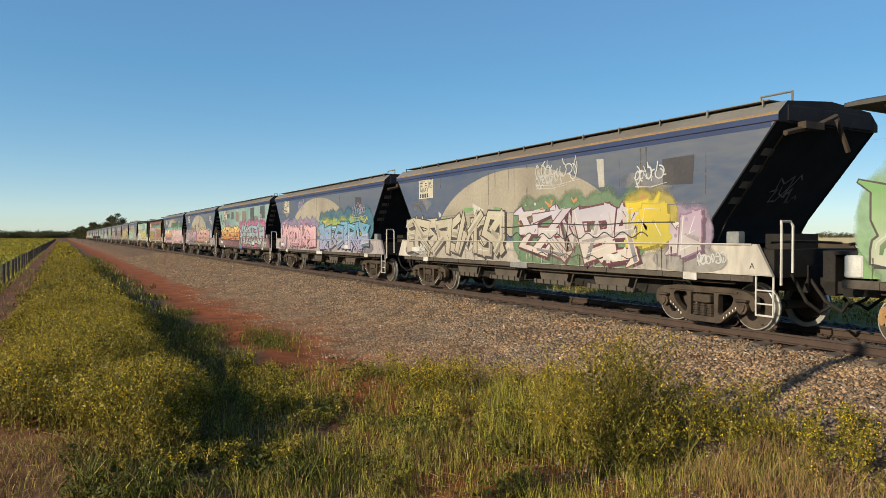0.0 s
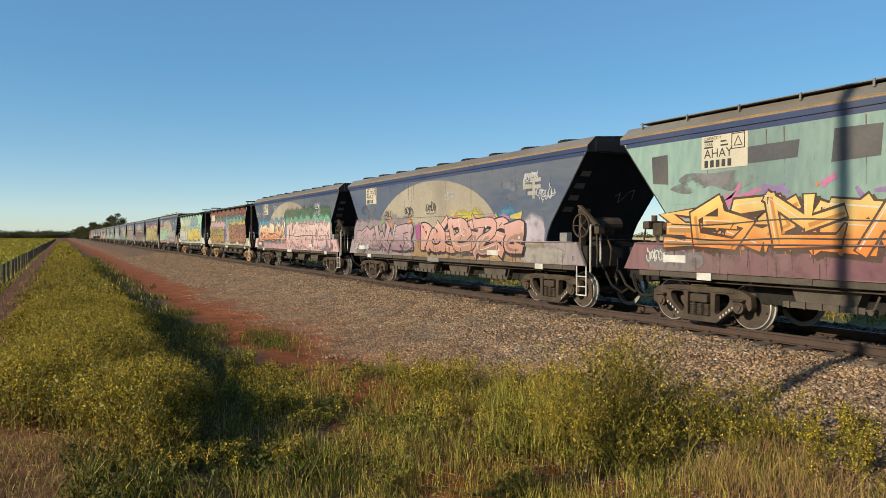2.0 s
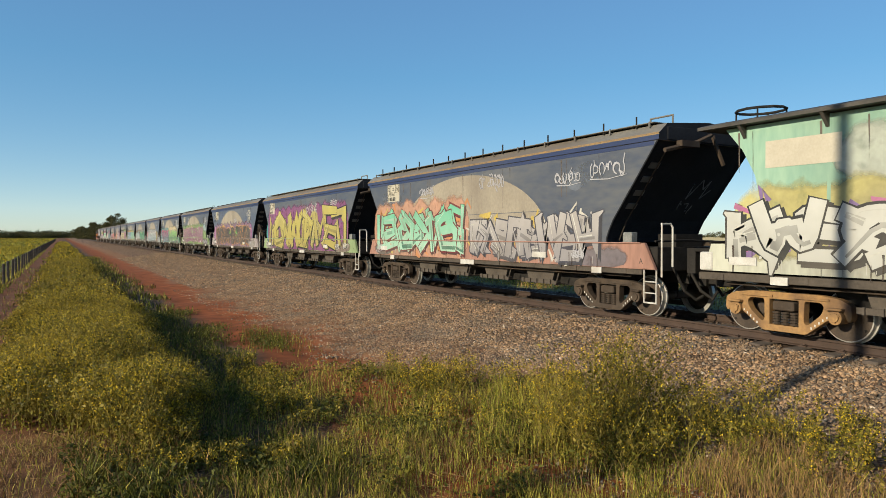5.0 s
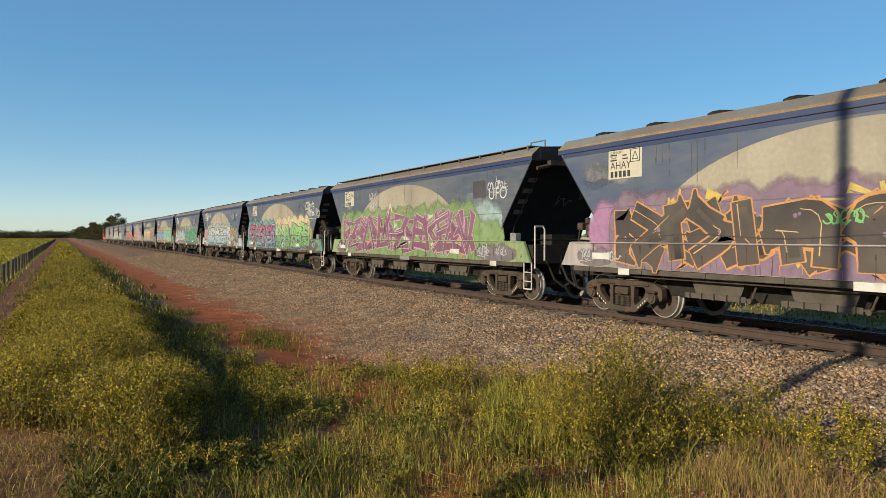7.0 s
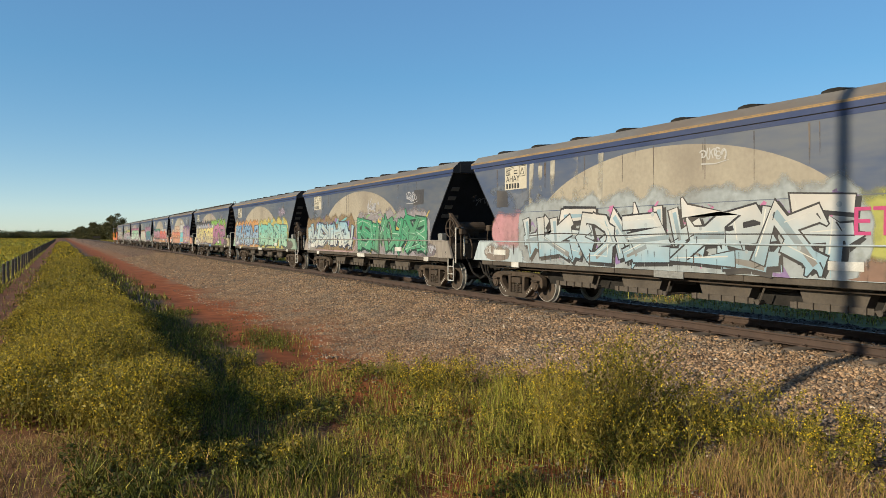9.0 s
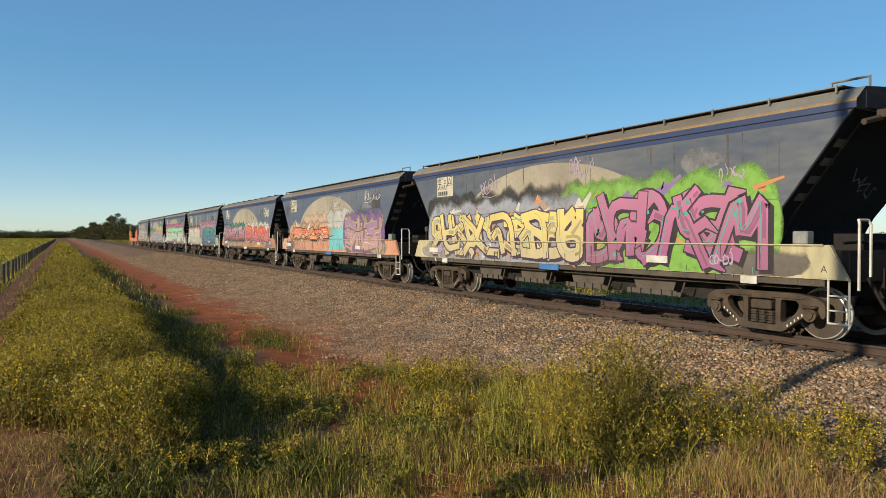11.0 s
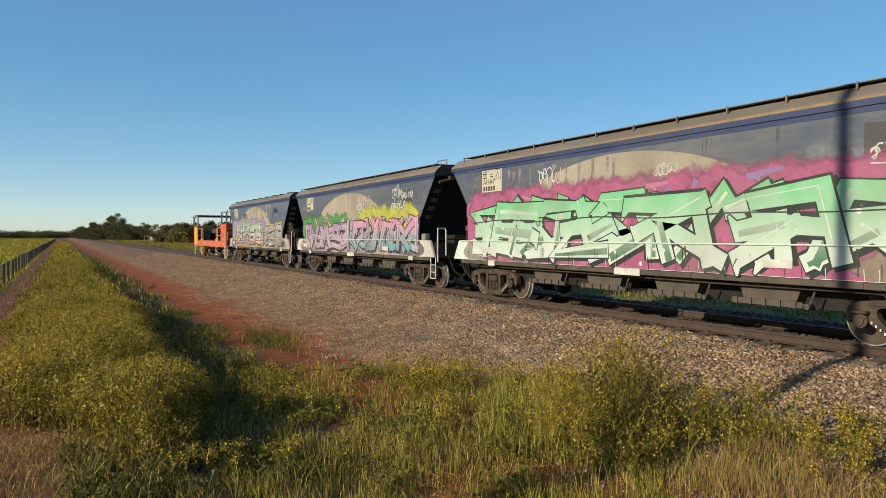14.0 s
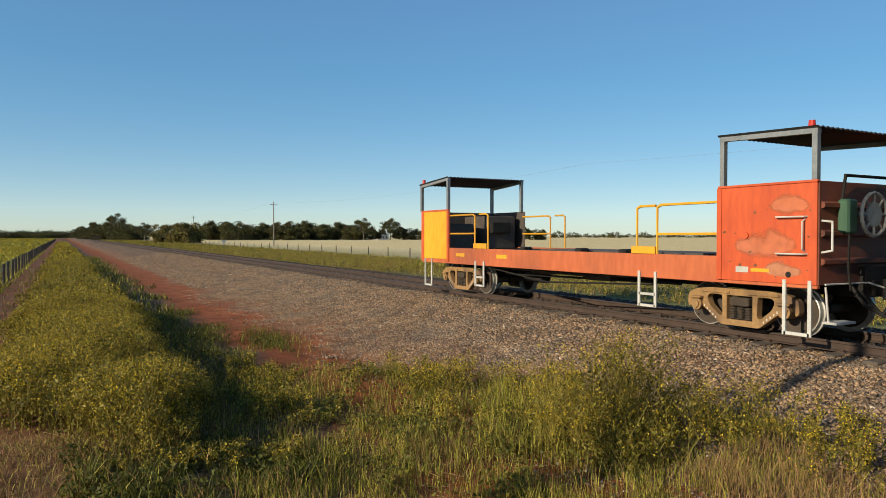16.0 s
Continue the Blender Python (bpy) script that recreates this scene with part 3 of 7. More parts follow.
    e = Build()      # rib, lever and lamp bracket of the front slope
    e.tube([(-1.05, -7.27, 3.5), (-1.05, -6.11, 2.03), (-1.05, -5.9, 1.62)], 0.016, 5, 0)
    e.tube([(-1.3, -7.45, 3.42), (-0.55, -7.55, 3.6), (-0.2, -7.6, 3.75)], 0.05, 6, 0)
    e.tube([(0.0, -7.5, 3.75), (0.25, -7.55, 3.2)], 0.045, 6, 0)
    e.box(-1.0, -0.5, -7.6, -7.45, 3.5, 3.62, 0)
    d["rib"] = e.mesh("end_lever", [M_STEEL, M_WHITE])
    q = Build()      # hand brake: post, wheel, chain drum
    q.box(-1.36, -1.28, -7.1, -7.02, 1.4, 2.3)
    q.box(-1.36, -1.1, -7.12, -7.0, 2.24, 2.34)
    q.cyl((-1.1, -6.9, 1.85), (-0.3, -6.9, 1.85), 0.16, 12)
    d["brakepost"] = q.mesh("brake_post", M_STEEL)
    q = Build()
    ring = [(0.27 * math.cos(i * math.pi / 8), 0.27 * math.sin(i * math.pi / 8)) for i in range(17)]
    q.tube([(-0.02, y, z) for y, z in ring], 0.02, 6)
    for i in range(5):
        a = i * 2 * math.pi / 5
        q.tube([(0.0, 0, 0), (-0.02, 0.27 * math.cos(a), 0.27 * math.sin(a))], 0.014, 5)
    q.cyl((-0.03, 0, 0), (0.1, 0, 0), 0.05, 10)
    d["brakewheel"] = q.mesh("brake_wheel", M_STEEL)
    return d


def end_gear():
    """Valve cluster with its pipes, hose loop, bracket arm and rung plates of a wagon's ends."""
    d = {}
    v = Build()
    v.box(-1.12, -0.82, 6.55, 6.8, 1.72, 1.98, 0, 0.02)
    v.box(-1.2, -0.7, 6.82, 7.0, 1.85, 2.02, 0, 0.02)
    v.cyl((-1.0, 6.4, 1.9), (-1.0, 6.58, 1.9), 0.09, 10)
    v.cyl((-0.95, 6.9, 2.0), (-0.95, 6.9, 2.14), 0.06, 8)
    for x, y in ((-1.1, 6.6), (-0.98, 6.75), (-0.85, 6.9), (-1.15, 6.95)):
        v.tube([(x, y, 1.85), (x + 0.02, y + 0.06, 1.65), (x, y - 0.03, 1.42)], 0.018, 5)
    d["valve"] = v.mesh("brake_valve", M_STEEL)
    d["hose"] = Build().tube([(0, 7.3 + 0.42 * math.cos(a), 0.86 + 0.45 * math.sin(a)) for a in np.linspace(math.pi, 2 * math.pi, 9)], 0.026, 6).mesh("air_hose", M_DARK)
    a = Build()
    a.prism([(-7.02, 2.42), (-6.92, 2.42), (-7.5, 1.95), (-7.6, 1.98)], -1.34, -1.26)
    a.prism([(-7.1, 2.3), (-7.02, 2.3), (-7.02, 1.5), (-7.1, 1.5)], -1.3, -1.22)
    a.cyl((-1.15, -6.95, 1.98), (-0.1, -6.95, 1.98), 0.17, 14)
    a.box(-1.25, -1.05, -7.55, -7.4, 1.75, 1.95, 0, 0.02)
    a.tube([(-1.2, -7.45, 1.75), (-1.22, -7.5, 1.3), (-1.15, -7.4, 1.0)], 0.02, 5)
    a.tube([(-0.9, -7.4, 1.8), (-0.85, -7.55, 1.4), (-0.8, -7.45, 1.05)], 0.02, 5)
    d["arm"] = a.mesh("brake_bracket", M_STEEL)
    n = Vector((0, -1.57, -END_SLOPE * 1.57)).normalized()
    q = [Vector((x, dz * -END_SLOPE, dz)) for x, dz in ((-1.25, -0.05), (-0.98, -0.05), (-0.98, 0.06), (-1.25, 0.06))]
    d["rung"] = Build().add([c + n * 0.015 for c in q] + [c - n * 0.01 for c in q], [(0, 1, 2, 3), (0, 4, 5, 1), (1, 5, 6, 2), (2, 6, 7, 3), (3, 7, 4, 0)]).mesh("rung_plate", M_ROOFGREY)
    return d


def end_scrawl(w, rng):
    """Faint looping marks sprayed on the front slope."""
    b = Build()
    for _ in range(rng.randint(1, 3)):
        x, z, size = rng.uniform(-0.7, 0.5), rng.uniform(2.3, 3.0), rng.uniform(0.25, 0.5)
        pts = [(x + i * size * 0.22 + rng.uniform(-0.2, 0.2) * size, z + rng.uniform(-0.5, 0.5) * size) for i in range(8)]
        for (x0, z0), (x1, z1) in zip(pts[:-1], pts[1:]):
            dx, dz = x1 - x0, z1 - z0
            k = 0.014 / max(1e-4, math.hypot(dx, dz))
            b.add([(u, end_y(v) - 0.02 - 0.00002 * len(b.f), v) for u, v in ((x0 - dz * k, z0 + dx * k), (x0 + dz * k, z0 - dx * k), (x1 + dz * k, z1 - dx * k), (x1 - dz * k, z1 + dx * k))], [(0, 1, 2, 3)])
    tagged(part("tag_scribble", b, worn_cloud(rng.choice([(150, 150, 156), (120, 124, 140)])), w), kind="stuff")


M_GREY_BOX = surface("galvanised_box", (0.2, 0.2, 0.19), (0.34, 0.33, 0.31), 0.5, 0.3, 6, 30, 0.1, 0.002)
FIX = {**hopper_fixtures(), **end_gear()}
ROOF = roof_mesh()
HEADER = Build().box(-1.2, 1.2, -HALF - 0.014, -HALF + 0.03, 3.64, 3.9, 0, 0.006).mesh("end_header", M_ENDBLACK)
LAMP_BOX = Build().box(-1.4, -1.22, -6.62, -6.36, 1.575, 1.79, 0, 0.015).mesh("lamp_box", M_GREY_BOX)


def hopper(rear, side, sill, label, walkway=True, dome=True, panel=5.7, navy=True):
    """A two-bogie covered grain hopper wagon."""
    w = wagon_thing("grain_hopper_wagon", label, rear)
    part("body", hopper_body(side), None, w)
    part("roof", ROOF, None, w)
    part("end_header", HEADER, None, w)
    part("end_header", HEADER, None, w, at=pose(0, 0, 0, 0, 0, 180))
    part("lamp_box", LAMP_BOX, None, w)
    stripe_parts(w, navy)
    near, _, _ = sill_meshes()
    part("side_sill", near, sill, w)
    part("side_sill", FIX["far"], None, w)
    part("end_deck", FIX["deck"], None, w)
    part("end_deck", FIX["deck"], None, w, at=pose(0, 0, 0, 0, 0, 180))
    for name, key in (("centre_sill", "centre"), ("side_channel", "channel"), ("underframe", "pan"), ("hopper_shade_fill", "hopper"), ("brake_pipe", "pipe")):
        part(name, FIX[key], None, w)
    part("side_channel", FIX["channel"], None, w, at=pose(0, 0, 0, 0, 0, 180))
    for y in (-3.1, -1.05, 1.05, 3.1):
        part("discharge_chute", FIX["chute"], None, w, at=pose(0, y, 0))
    for y in (-2.1, 0.0, 2.1):
        part("brake_gear", FIX["gear"], None, w, at=pose(0, y, 0))
    part("coupler", FIX["coupler"], None, w, at=pose(0, -7.35, 0))
    part("coupler", FIX["coupler"], None, w, at=pose(0, 7.35, 0, 0, 0, 180))
    part("step_ladder", FIX["ladder"], None, w)
    part("grab_rail", FIX["rail"], None, w)
    part("brake_valve", FIX["valve"], None, w)
    for x, y in ((-0.75, 0.0), (-0.6, 0.1)):
        part("air_hose", FIX["hose"], None, w, at=pose(x, y, 0))
    for k in range(4):
        part("rung_plate", FIX["rung"], None, w, at=pose(0, end_y(2.35 + 0.27 * k), 2.35 + 0.27 * k))
    if walkway:
        part("roof_walkway", FIX["walkway"], None, w)
        part("end_lever", FIX["rib"], None, w)
    else:
        for i in range(9):
            part("roof_hatch", FIX["hatch"], None, w, at=pose(-0.95, -6.2 + i * 1.55, 3.96, 0, -5, 0))
        part("brake_post", FIX["brakepost"], None, w)
        part("brake_bracket", FIX["arm"], None, w)
        part("brake_wheel", FIX["brakewheel"], None, w, at=pose(-1.36, -7.12, 1.95))
    for k in (-1, 1):
        add_bogie(w, k * 5.6, BOGIE_GREY)
    if dome:
        d = [(0.3 + 4.15 * math.cos(a), 1.6 + 1.88 * math.sin(a)) for a in np.linspace(0.06, math.pi - 0.06, 40)]
        part("painted_dome", decal(d, lift=0.003), M_CREAM, w, "faded cream half-round painted on the side")
    if panel:
        data_panel(w, panel)
    return w


def text_mesh(body, size, name):
    cu = bpy.data.curves.new(name, "FONT")
    cu.body, cu.size = body, size
    ob = bpy.data.objects.new(name, cu)
    scene.collection.objects.link(ob)
    bpy.context.view_layer.update()
    me = bpy.data.meshes.new_from_object(ob.evaluated_get(bpy.context.evaluated_depsgraph_get()))
    bpy.data.objects.remove(ob)
    return me


TEXT_CODE = text_mesh("AHAY", 0.23, "class_code")
TEXT_CODE.materials.clear()
TEXT_CODE.materials.append(M_INK)
TEXT_LOAD = [text_mesh(c, 0.08, "panel_lettering") for c in ("CAPACITY", "TARE")]
TEXT_END = {c: text_mesh(c, 0.16, "end_letter") for c in "AB"}
for me in (*TEXT_LOAD, *TEXT_END.values()):
    me.materials.clear()
    me.materials.append(M_INK)
FACE = Matrix(((0, 0, -1, 0), (-1, 0, 0, 0), (0, 1, 0, 0), (0, 0, 0, 1)))     # lays lettering on the near side


def data_panel(w, y=5.75, z=2.97):
    """Cream plate with the class code, weight lines and a triangle mark."""
    p = part("data_panel", Build().box(-SIDE_X - 0.006, -SIDE_X + 0.002, y - 0.98, y, z - 0.04, z + 0.58), M_PANEL, w, "cream data panel with black lettering")
    part("class_code", TEXT_CODE, None, p, at=Matrix.Translation((-SIDE_X - 0.009, y - 0.06, z + 0.165)) @ FACE)
    b = Build()
    x = -SIDE_X - 0.009
    for i in range(5):
        b.add([(x, y - 0.07 - i * 0.125, z - 0.01), (x, y - 0.15 - i * 0.125, z - 0.01), (x, y - 0.15 - i * 0.125, z + 0.12), (x, y - 0.07 - i * 0.125, z + 0.12)], [(0, 1, 2, 3)])
    for zz, y0, wd in ((0.452, 0.06, 0.2), (0.342, 0.06, 0.2), (0.43, 0.42, 0.13), (0.36, 0.42, 0.16)):
        b.add([(x, y - y0, z + zz), (x, y - y0 - wd, z + zz), (x, y - y0 - wd, z + zz + 0.028), (x, y - y0, z + zz + 0.028)], [(0, 1, 2, 3)])
    for me, zz in zip(TEXT_LOAD, (0.492, 0.382)):
        part("panel_lettering", me, None, p, at=Matrix.Translation((x, y - 0.06, z + zz)) @ FACE)
    yc, zc = y - 0.79, z + 0.42
    for a, c in (((-0.13, -0.13), (0.13, -0.13)), ((0.13, -0.13), (0.13, 0.13)), ((0.13, 0.13), (-0.13, 0.13)), ((-0.13, 0.13), (-0.13, -0.13)),
                 ((-0.08, -0.08), (0.08, -0.08)), ((0.08, -0.08), (0, 0.08)), ((0, 0.08), (-0.08, -0.08))):
        b.tube([(x, yc + a[0], zc + a[1]), (x, yc + c[0], zc + c[1])], 0.008, 4)
    tagged(part("panel_mark", b, M_INK, p), kind="stuff")


def paint(name, c, c2=None, dirt=(0.1, 0.09, 0.08), amount=0.45):
    a = lin(c)
    b = lin(c2) if c2 else tuple(v * 0.72 for v in a)
    return surface(name, a, b, 0.55, 0, 0.7, 9, 0.08, 0.005, dirt=dirt, dirt_amount=amount, stretch=(1, 1, 0.3))


SIDE_BLUE = surface("faded_blue_side", lin((66, 78, 106)), lin((92, 97, 108)), 0.5, 0, 0.9, 7, 0.08, 0.005, dirt=lin((118, 116, 114)), dirt_amount=0.5, stretch=(1, 0.3, 1.3))
SIDE_SLATE = surface("slate_side", lin((70, 77, 94)), lin((96, 98, 103)), 0.5, 0, 0.8, 7, 0.08, 0.005, dirt=lin((120, 117, 114)), dirt_amount=0.5, stretch=(1, 0.35, 1.2))
SIDE_TEAL = paint("pale_green_side", (140, 164, 154), (112, 138, 136))
SIDE_GREYTEAL = paint("grey_teal_side", (98, 108, 118), (72, 82, 92))

REARS = [REAR0 - PITCH + PITCH * k for k in range(0, 6)]     # wagon -1 to 4
REARS += [REARS[-1] + 15.0, REARS[-1] + 30.8]
while len(REARS) < 23:
    REARS.append(REARS[-1] + PITCH)


# ---- spray-paint pieces ----
def blend_paint(top, low, z0, z1):
    """Spray paint that fades from one colour to another up the side."""
    m = surface("fade_%d_%d_%d_%d" % (top[0], top[1], low[0], low[2]), lin(top), lin(top), 0.5, 0, 1.3, 14, 0.04, 0.004)
    nt = m.node_tree
    n, l = nt.nodes, nt.links
    sep, rng, mix, nz, add = n.new("ShaderNodeSeparateXYZ"), n.new("ShaderNodeMapRange"), n.new("ShaderNodeMix"), n.new("ShaderNodeTexNoise"), n.new("ShaderNodeMath")
    tc = n["Texture Coordinate"]
    l.new(tc.outputs["Object"], sep.inputs[0])
    l.new(tc.outputs["Object"], nz.inputs["Vector"])
    nz.inputs["Scale"].default_value, nz.inputs["Detail"].default_value = 2.2, 3
    add.operation = "MULTIPLY_ADD"
    add.inputs[1].default_value = 0.9
    l.new(nz.outputs[0], add.inputs[0])
    l.new(sep.outputs[2], add.inputs[2])
    rng.inputs[1].default_value, rng.inputs[2].default_value = z0 + 0.6, z1 + 0.3
    l.new(add.outputs[0], rng.inputs[0])
    mix.data_type = "RGBA"
    mix.inputs[6].default_value, mix.inputs[7].default_value = (*(v * TONE for v in lin(low)), 1), (*(v * TONE for v in lin(top)), 1)
    l.new(rng.outputs[0], mix.inputs[0])
    dust, dm, dr = n.new("ShaderNodeTexNoise"), n.new("ShaderNodeMix"), n.new("ShaderNodeMapRange")
    dust.inputs["Scale"].default_value, dust.inputs["Detail"].default_value = 0.9, 6
    l.new(tc.outputs["Object"], dust.inputs["Vector"])
    dr.inputs[1].default_value, dr.inputs[2].default_value, dr.inputs[4].default_value = 0.45, 0.7, 0.35
    l.new(dust.outputs[0], dr.inputs[0])
    dm.data_type = "RGBA"
    dm.inputs[7].default_value = (0.16, 0.135, 0.105, 1)
    l.new(dr.outputs[0], dm.inputs[0])
    l.new(mix.outputs[2], dm.inputs[6])
    l.new(dm.outputs[2], n["Principled BSDF"].inputs["Base Color"])
    return m


def ribbon(b, pts, width, lift, taper=1.0):
    """A flat painted stroke on the near side through (along, up) points; along runs from the rear end."""
    n = len(pts)
    left, right = [], []
    for i, p in enumerate(pts):
        a, c = Vector(pts[max(i - 1, 0)]), Vector(pts[min(i + 1, n - 1)])
        d = (c - a)
        d = d.normalized() if d.length > 1e-6 else Vector((1, 0))
        nrm = Vector((-d.y, d.x))
        if 0 < i < n - 1:
            d0 = (Vector(p) - a).normalized()
            nrm *= min(1.5, 1 / max(0.5, abs(Vector((-d0.y, d0.x)).dot(nrm))))
        w = width * 0.5 * (1 + (taper - 1) * i / max(n - 1, 1))
        q = Vector(p) - (d * width * 0.3 if i == 0 else Vector((0, 0))) + (d * width * 0.3 if i == n - 1 else Vector((0, 0)))
        left.append(q + nrm * w)
        right.append(q - nrm * w)
    for i in range(n - 1):
        quad = [left[i], left[i + 1], right[i + 1], right[i]]
        b.add([(-SIDE_X - lift - 0.000008 * (len(b.f) % 40), HALF - u.x, u.y) for u in quad], [(0, 1, 2, 3)])


def arc(cx, cz, rx, rz, a0, a1, n=9):
    return [(cx + rx * math.cos(a), cz + rz * math.sin(a)) for a in np.linspace(radians(a0), radians(a1), n)]


GLYPHS = [
    [[(0.15, 0), (0.1, 1)], [(0.95, 1), (0.3, 0.55), (0.6, 0.4), (1.0, 0)]],
    [[(0.1, 1), (0.18, 0.05), (0.95, 0.12)], [(0.55, 0.95), (0.62, 0.4), (0.95, 0.62)]],
    [[(0.05, 0), (0.28, 1), (0.52, 0.25), (0.76, 0.95), (0.98, 0)]],
    [[(0.95, 0.82), (0.25, 0.97), (0.12, 0.6), (0.85, 0.46), (0.8, 0.04), (0.05, 0.1)]],
    [[(0.12, 0), (0.2, 1), (0.9, 0.85), (0.75, 0.55), (0.2, 0.5)], [(0.5, 0.5), (1.0, 0)]],
    [[(0.05, 0.88), (0.95, 1), (0.2, 0.1), (1.0, 0.02)], [(0.3, 0.5), (0.75, 0.55)]],
    [[(0.55, 1), (0.08, 0.65), (0.2, 0.08), (0.8, 0), (0.95, 0.5), (0.6, 0.7)]],
    [[(0.05, 1), (0.42, 0), (0.92, 1)], [(0.6, 0.3), (0.95, 0.05)]],
]


def wild_glyph(rng, style):
    """Bars of one interlocking form in a unit cell, mirrored and bent so that it spells nothing."""
    fx, fz = rng.random() < 0.5, rng.random() < 0.5
    out = []
    for stroke in rng.choice(GLYPHS):
        pts = [((1 - u if fx else u) + rng.uniform(-0.07, 0.07), min(1, max(0, (1 - v if fz else v) + rng.uniform(-0.06, 0.06)))) for u, v in stroke]
        for _ in range(2 if style == "round" else 0):
            soft = [pts[0]]
            for p, q in zip(pts[:-1], pts[1:]):
                soft += [(p[0] * 0.75 + q[0] * 0.25, p[1] * 0.75 + q[1] * 0.25), (p[0] * 0.25 + q[0] * 0.75, p[1] * 0.25 + q[1] * 0.75)]
            pts = soft + [pts[-1]]
        out.append(pts)
    return out


def sprayed_field(c):
    """A field of sprayed paint that thins out into the old paint towards its rim."""
    key = "sprayed_%d_%d_%d" % tuple(c)
    if key in bpy.data.materials:
        return bpy.data.materials[key]
    a = lin(faded(c, 0.17))
    m = surface(key, a, tuple(v * 0.7 for v in a), 0.6, 0, 1.1, 8, 0.0, dirt=(0.21, 0.185, 0.165), dirt_amount=0.45)
    n, l = m.node_tree.nodes, m.node_tree.links
    at, nz, add, mr, tr, ms = n.new("ShaderNodeAttribute"), n.new("ShaderNodeTexNoise"), n.new("ShaderNodeMath"), n.new("ShaderNodeMapRange"), n.new("ShaderNodeBsdfTransparent"), n.new("ShaderNodeMixShader")
    at.attribute_name = "coverage"
    nz.inputs["Scale"].default_value, nz.inputs["Detail"].default_value = 3.4, 7
    l.new(n["Texture Coordinate"].outputs["Object"], nz.inputs["Vector"])
    add.operation = "MULTIPLY_ADD"
    add.inputs[1].default_value = 1.5
    l.new(nz.outputs[0], add.inputs[0])
    l.new(at.outputs["Fac"], add.inputs[2])
    mr.inputs[1].default_value, mr.inputs[2].default_value, mr.inputs[4].default_value = 1.0, 1.7, 0.95
    l.new(add.outputs[0], mr.inputs[0])
    l.new(mr.outputs[0], ms.inputs[0])
    l.new(tr.outputs[0], ms.inputs[1])
    l.new(n["Principled BSDF"].outputs[0], ms.inputs[2])
    l.new(ms.outputs[0], n["Material Output"].inputs[0])
    return m


def cloud(w, rng, a0, a1, z0, z1, colour, lift, rim=0.22):
    """A sprayed cloud behind or above the forms, billowing along its top."""
    n = max(6, int((a1 - a0) / 0.12))
    ph = rng.random() * 9
    b, cover = Build(), []
    for i in range(n + 1):
        t = i / n
        k = min(1.0, math.sqrt(max(0.0, min(t, 1 - t)) * (a1 - a0) / 0.5) + 0.05)
        top = z1 - 0.1 + 0.1 * abs(math.sin(i * 0.33 + ph)) + 0.06 * math.sin(i * 0.81 + 2 * ph) + rng.uniform(-0.02, 0.02)
        mid = z0 + 0.45 * (z1 - z0)
        lo, hi = max(1.04, mid + (z0 - mid) * k), mid + (top - mid) * k
        r = min(rim, (hi - lo) * 0.4)
        x = -SIDE_X - lift
        b.v += [(x, HALF - a0 - (a1 - a0) * t, z) for z in (lo - r * 0.4 if lo > 1.1 else lo, lo + r * 0.6, hi - r * 0.6, hi + r * 0.6)]
        end = 0.0 if i in (0, n) else 1.0
        cover += [0.0 if lo > 1.1 else end, end, end, 0.0]
        if i:
            o = 4 * i
            b.f += [(o - 4 + q, o + q, o + q + 1, o - 3 + q) for q in range(3)]
            b.m += [0] * 3
    me = b.mesh("sprayed_cloud", sprayed_field(colour))
    at = me.attributes.new("coverage", "FLOAT", "POINT")
    at.data.foreach_set("value", cover)
    tagged(part("sprayed_cloud", me, None, w), kind="stuff")


def worn_cloud(c):
    """A sprayed haze of colour that lets the old paint through in patches."""
    key = "cloud_%d_%d_%d" % tuple(c)
    if key in bpy.data.materials:
        return bpy.data.materials[key]
    a = lin(faded(c, 0.12))
    m = surface(key, a, tuple(v * 0.7 for v in a), 0.6, 0, 1.5, 10, 0.0, dirt=(0.2, 0.165, 0.13), dirt_amount=0.2)
    n, l = m.node_tree.nodes, m.node_tree.links
    nz, mr, tr, ms = n.new("ShaderNodeTexNoise"), n.new("ShaderNodeMapRange"), n.new("ShaderNodeBsdfTransparent"), n.new("ShaderNodeMixShader")
    nz.inputs["Scale"].default_value, nz.inputs["Detail"].default_value = 1.6, 5
    l.new(n["Texture Coordinate"].outputs["Object"], nz.inputs["Vector"])
    mr.inputs[1].default_value, mr.inputs[2].default_value = 0.4, 0.6
    l.new(nz.outputs[0], mr.inputs[0])
    l.new(mr.outputs[0], ms.inputs[0])
    l.new(n["Principled BSDF"].outputs[0], ms.inputs[1])
    l.new(tr.outputs[0], ms.inputs[2])
    l.new(ms.outputs[0], n["Material Output"].inputs[0])
    return m


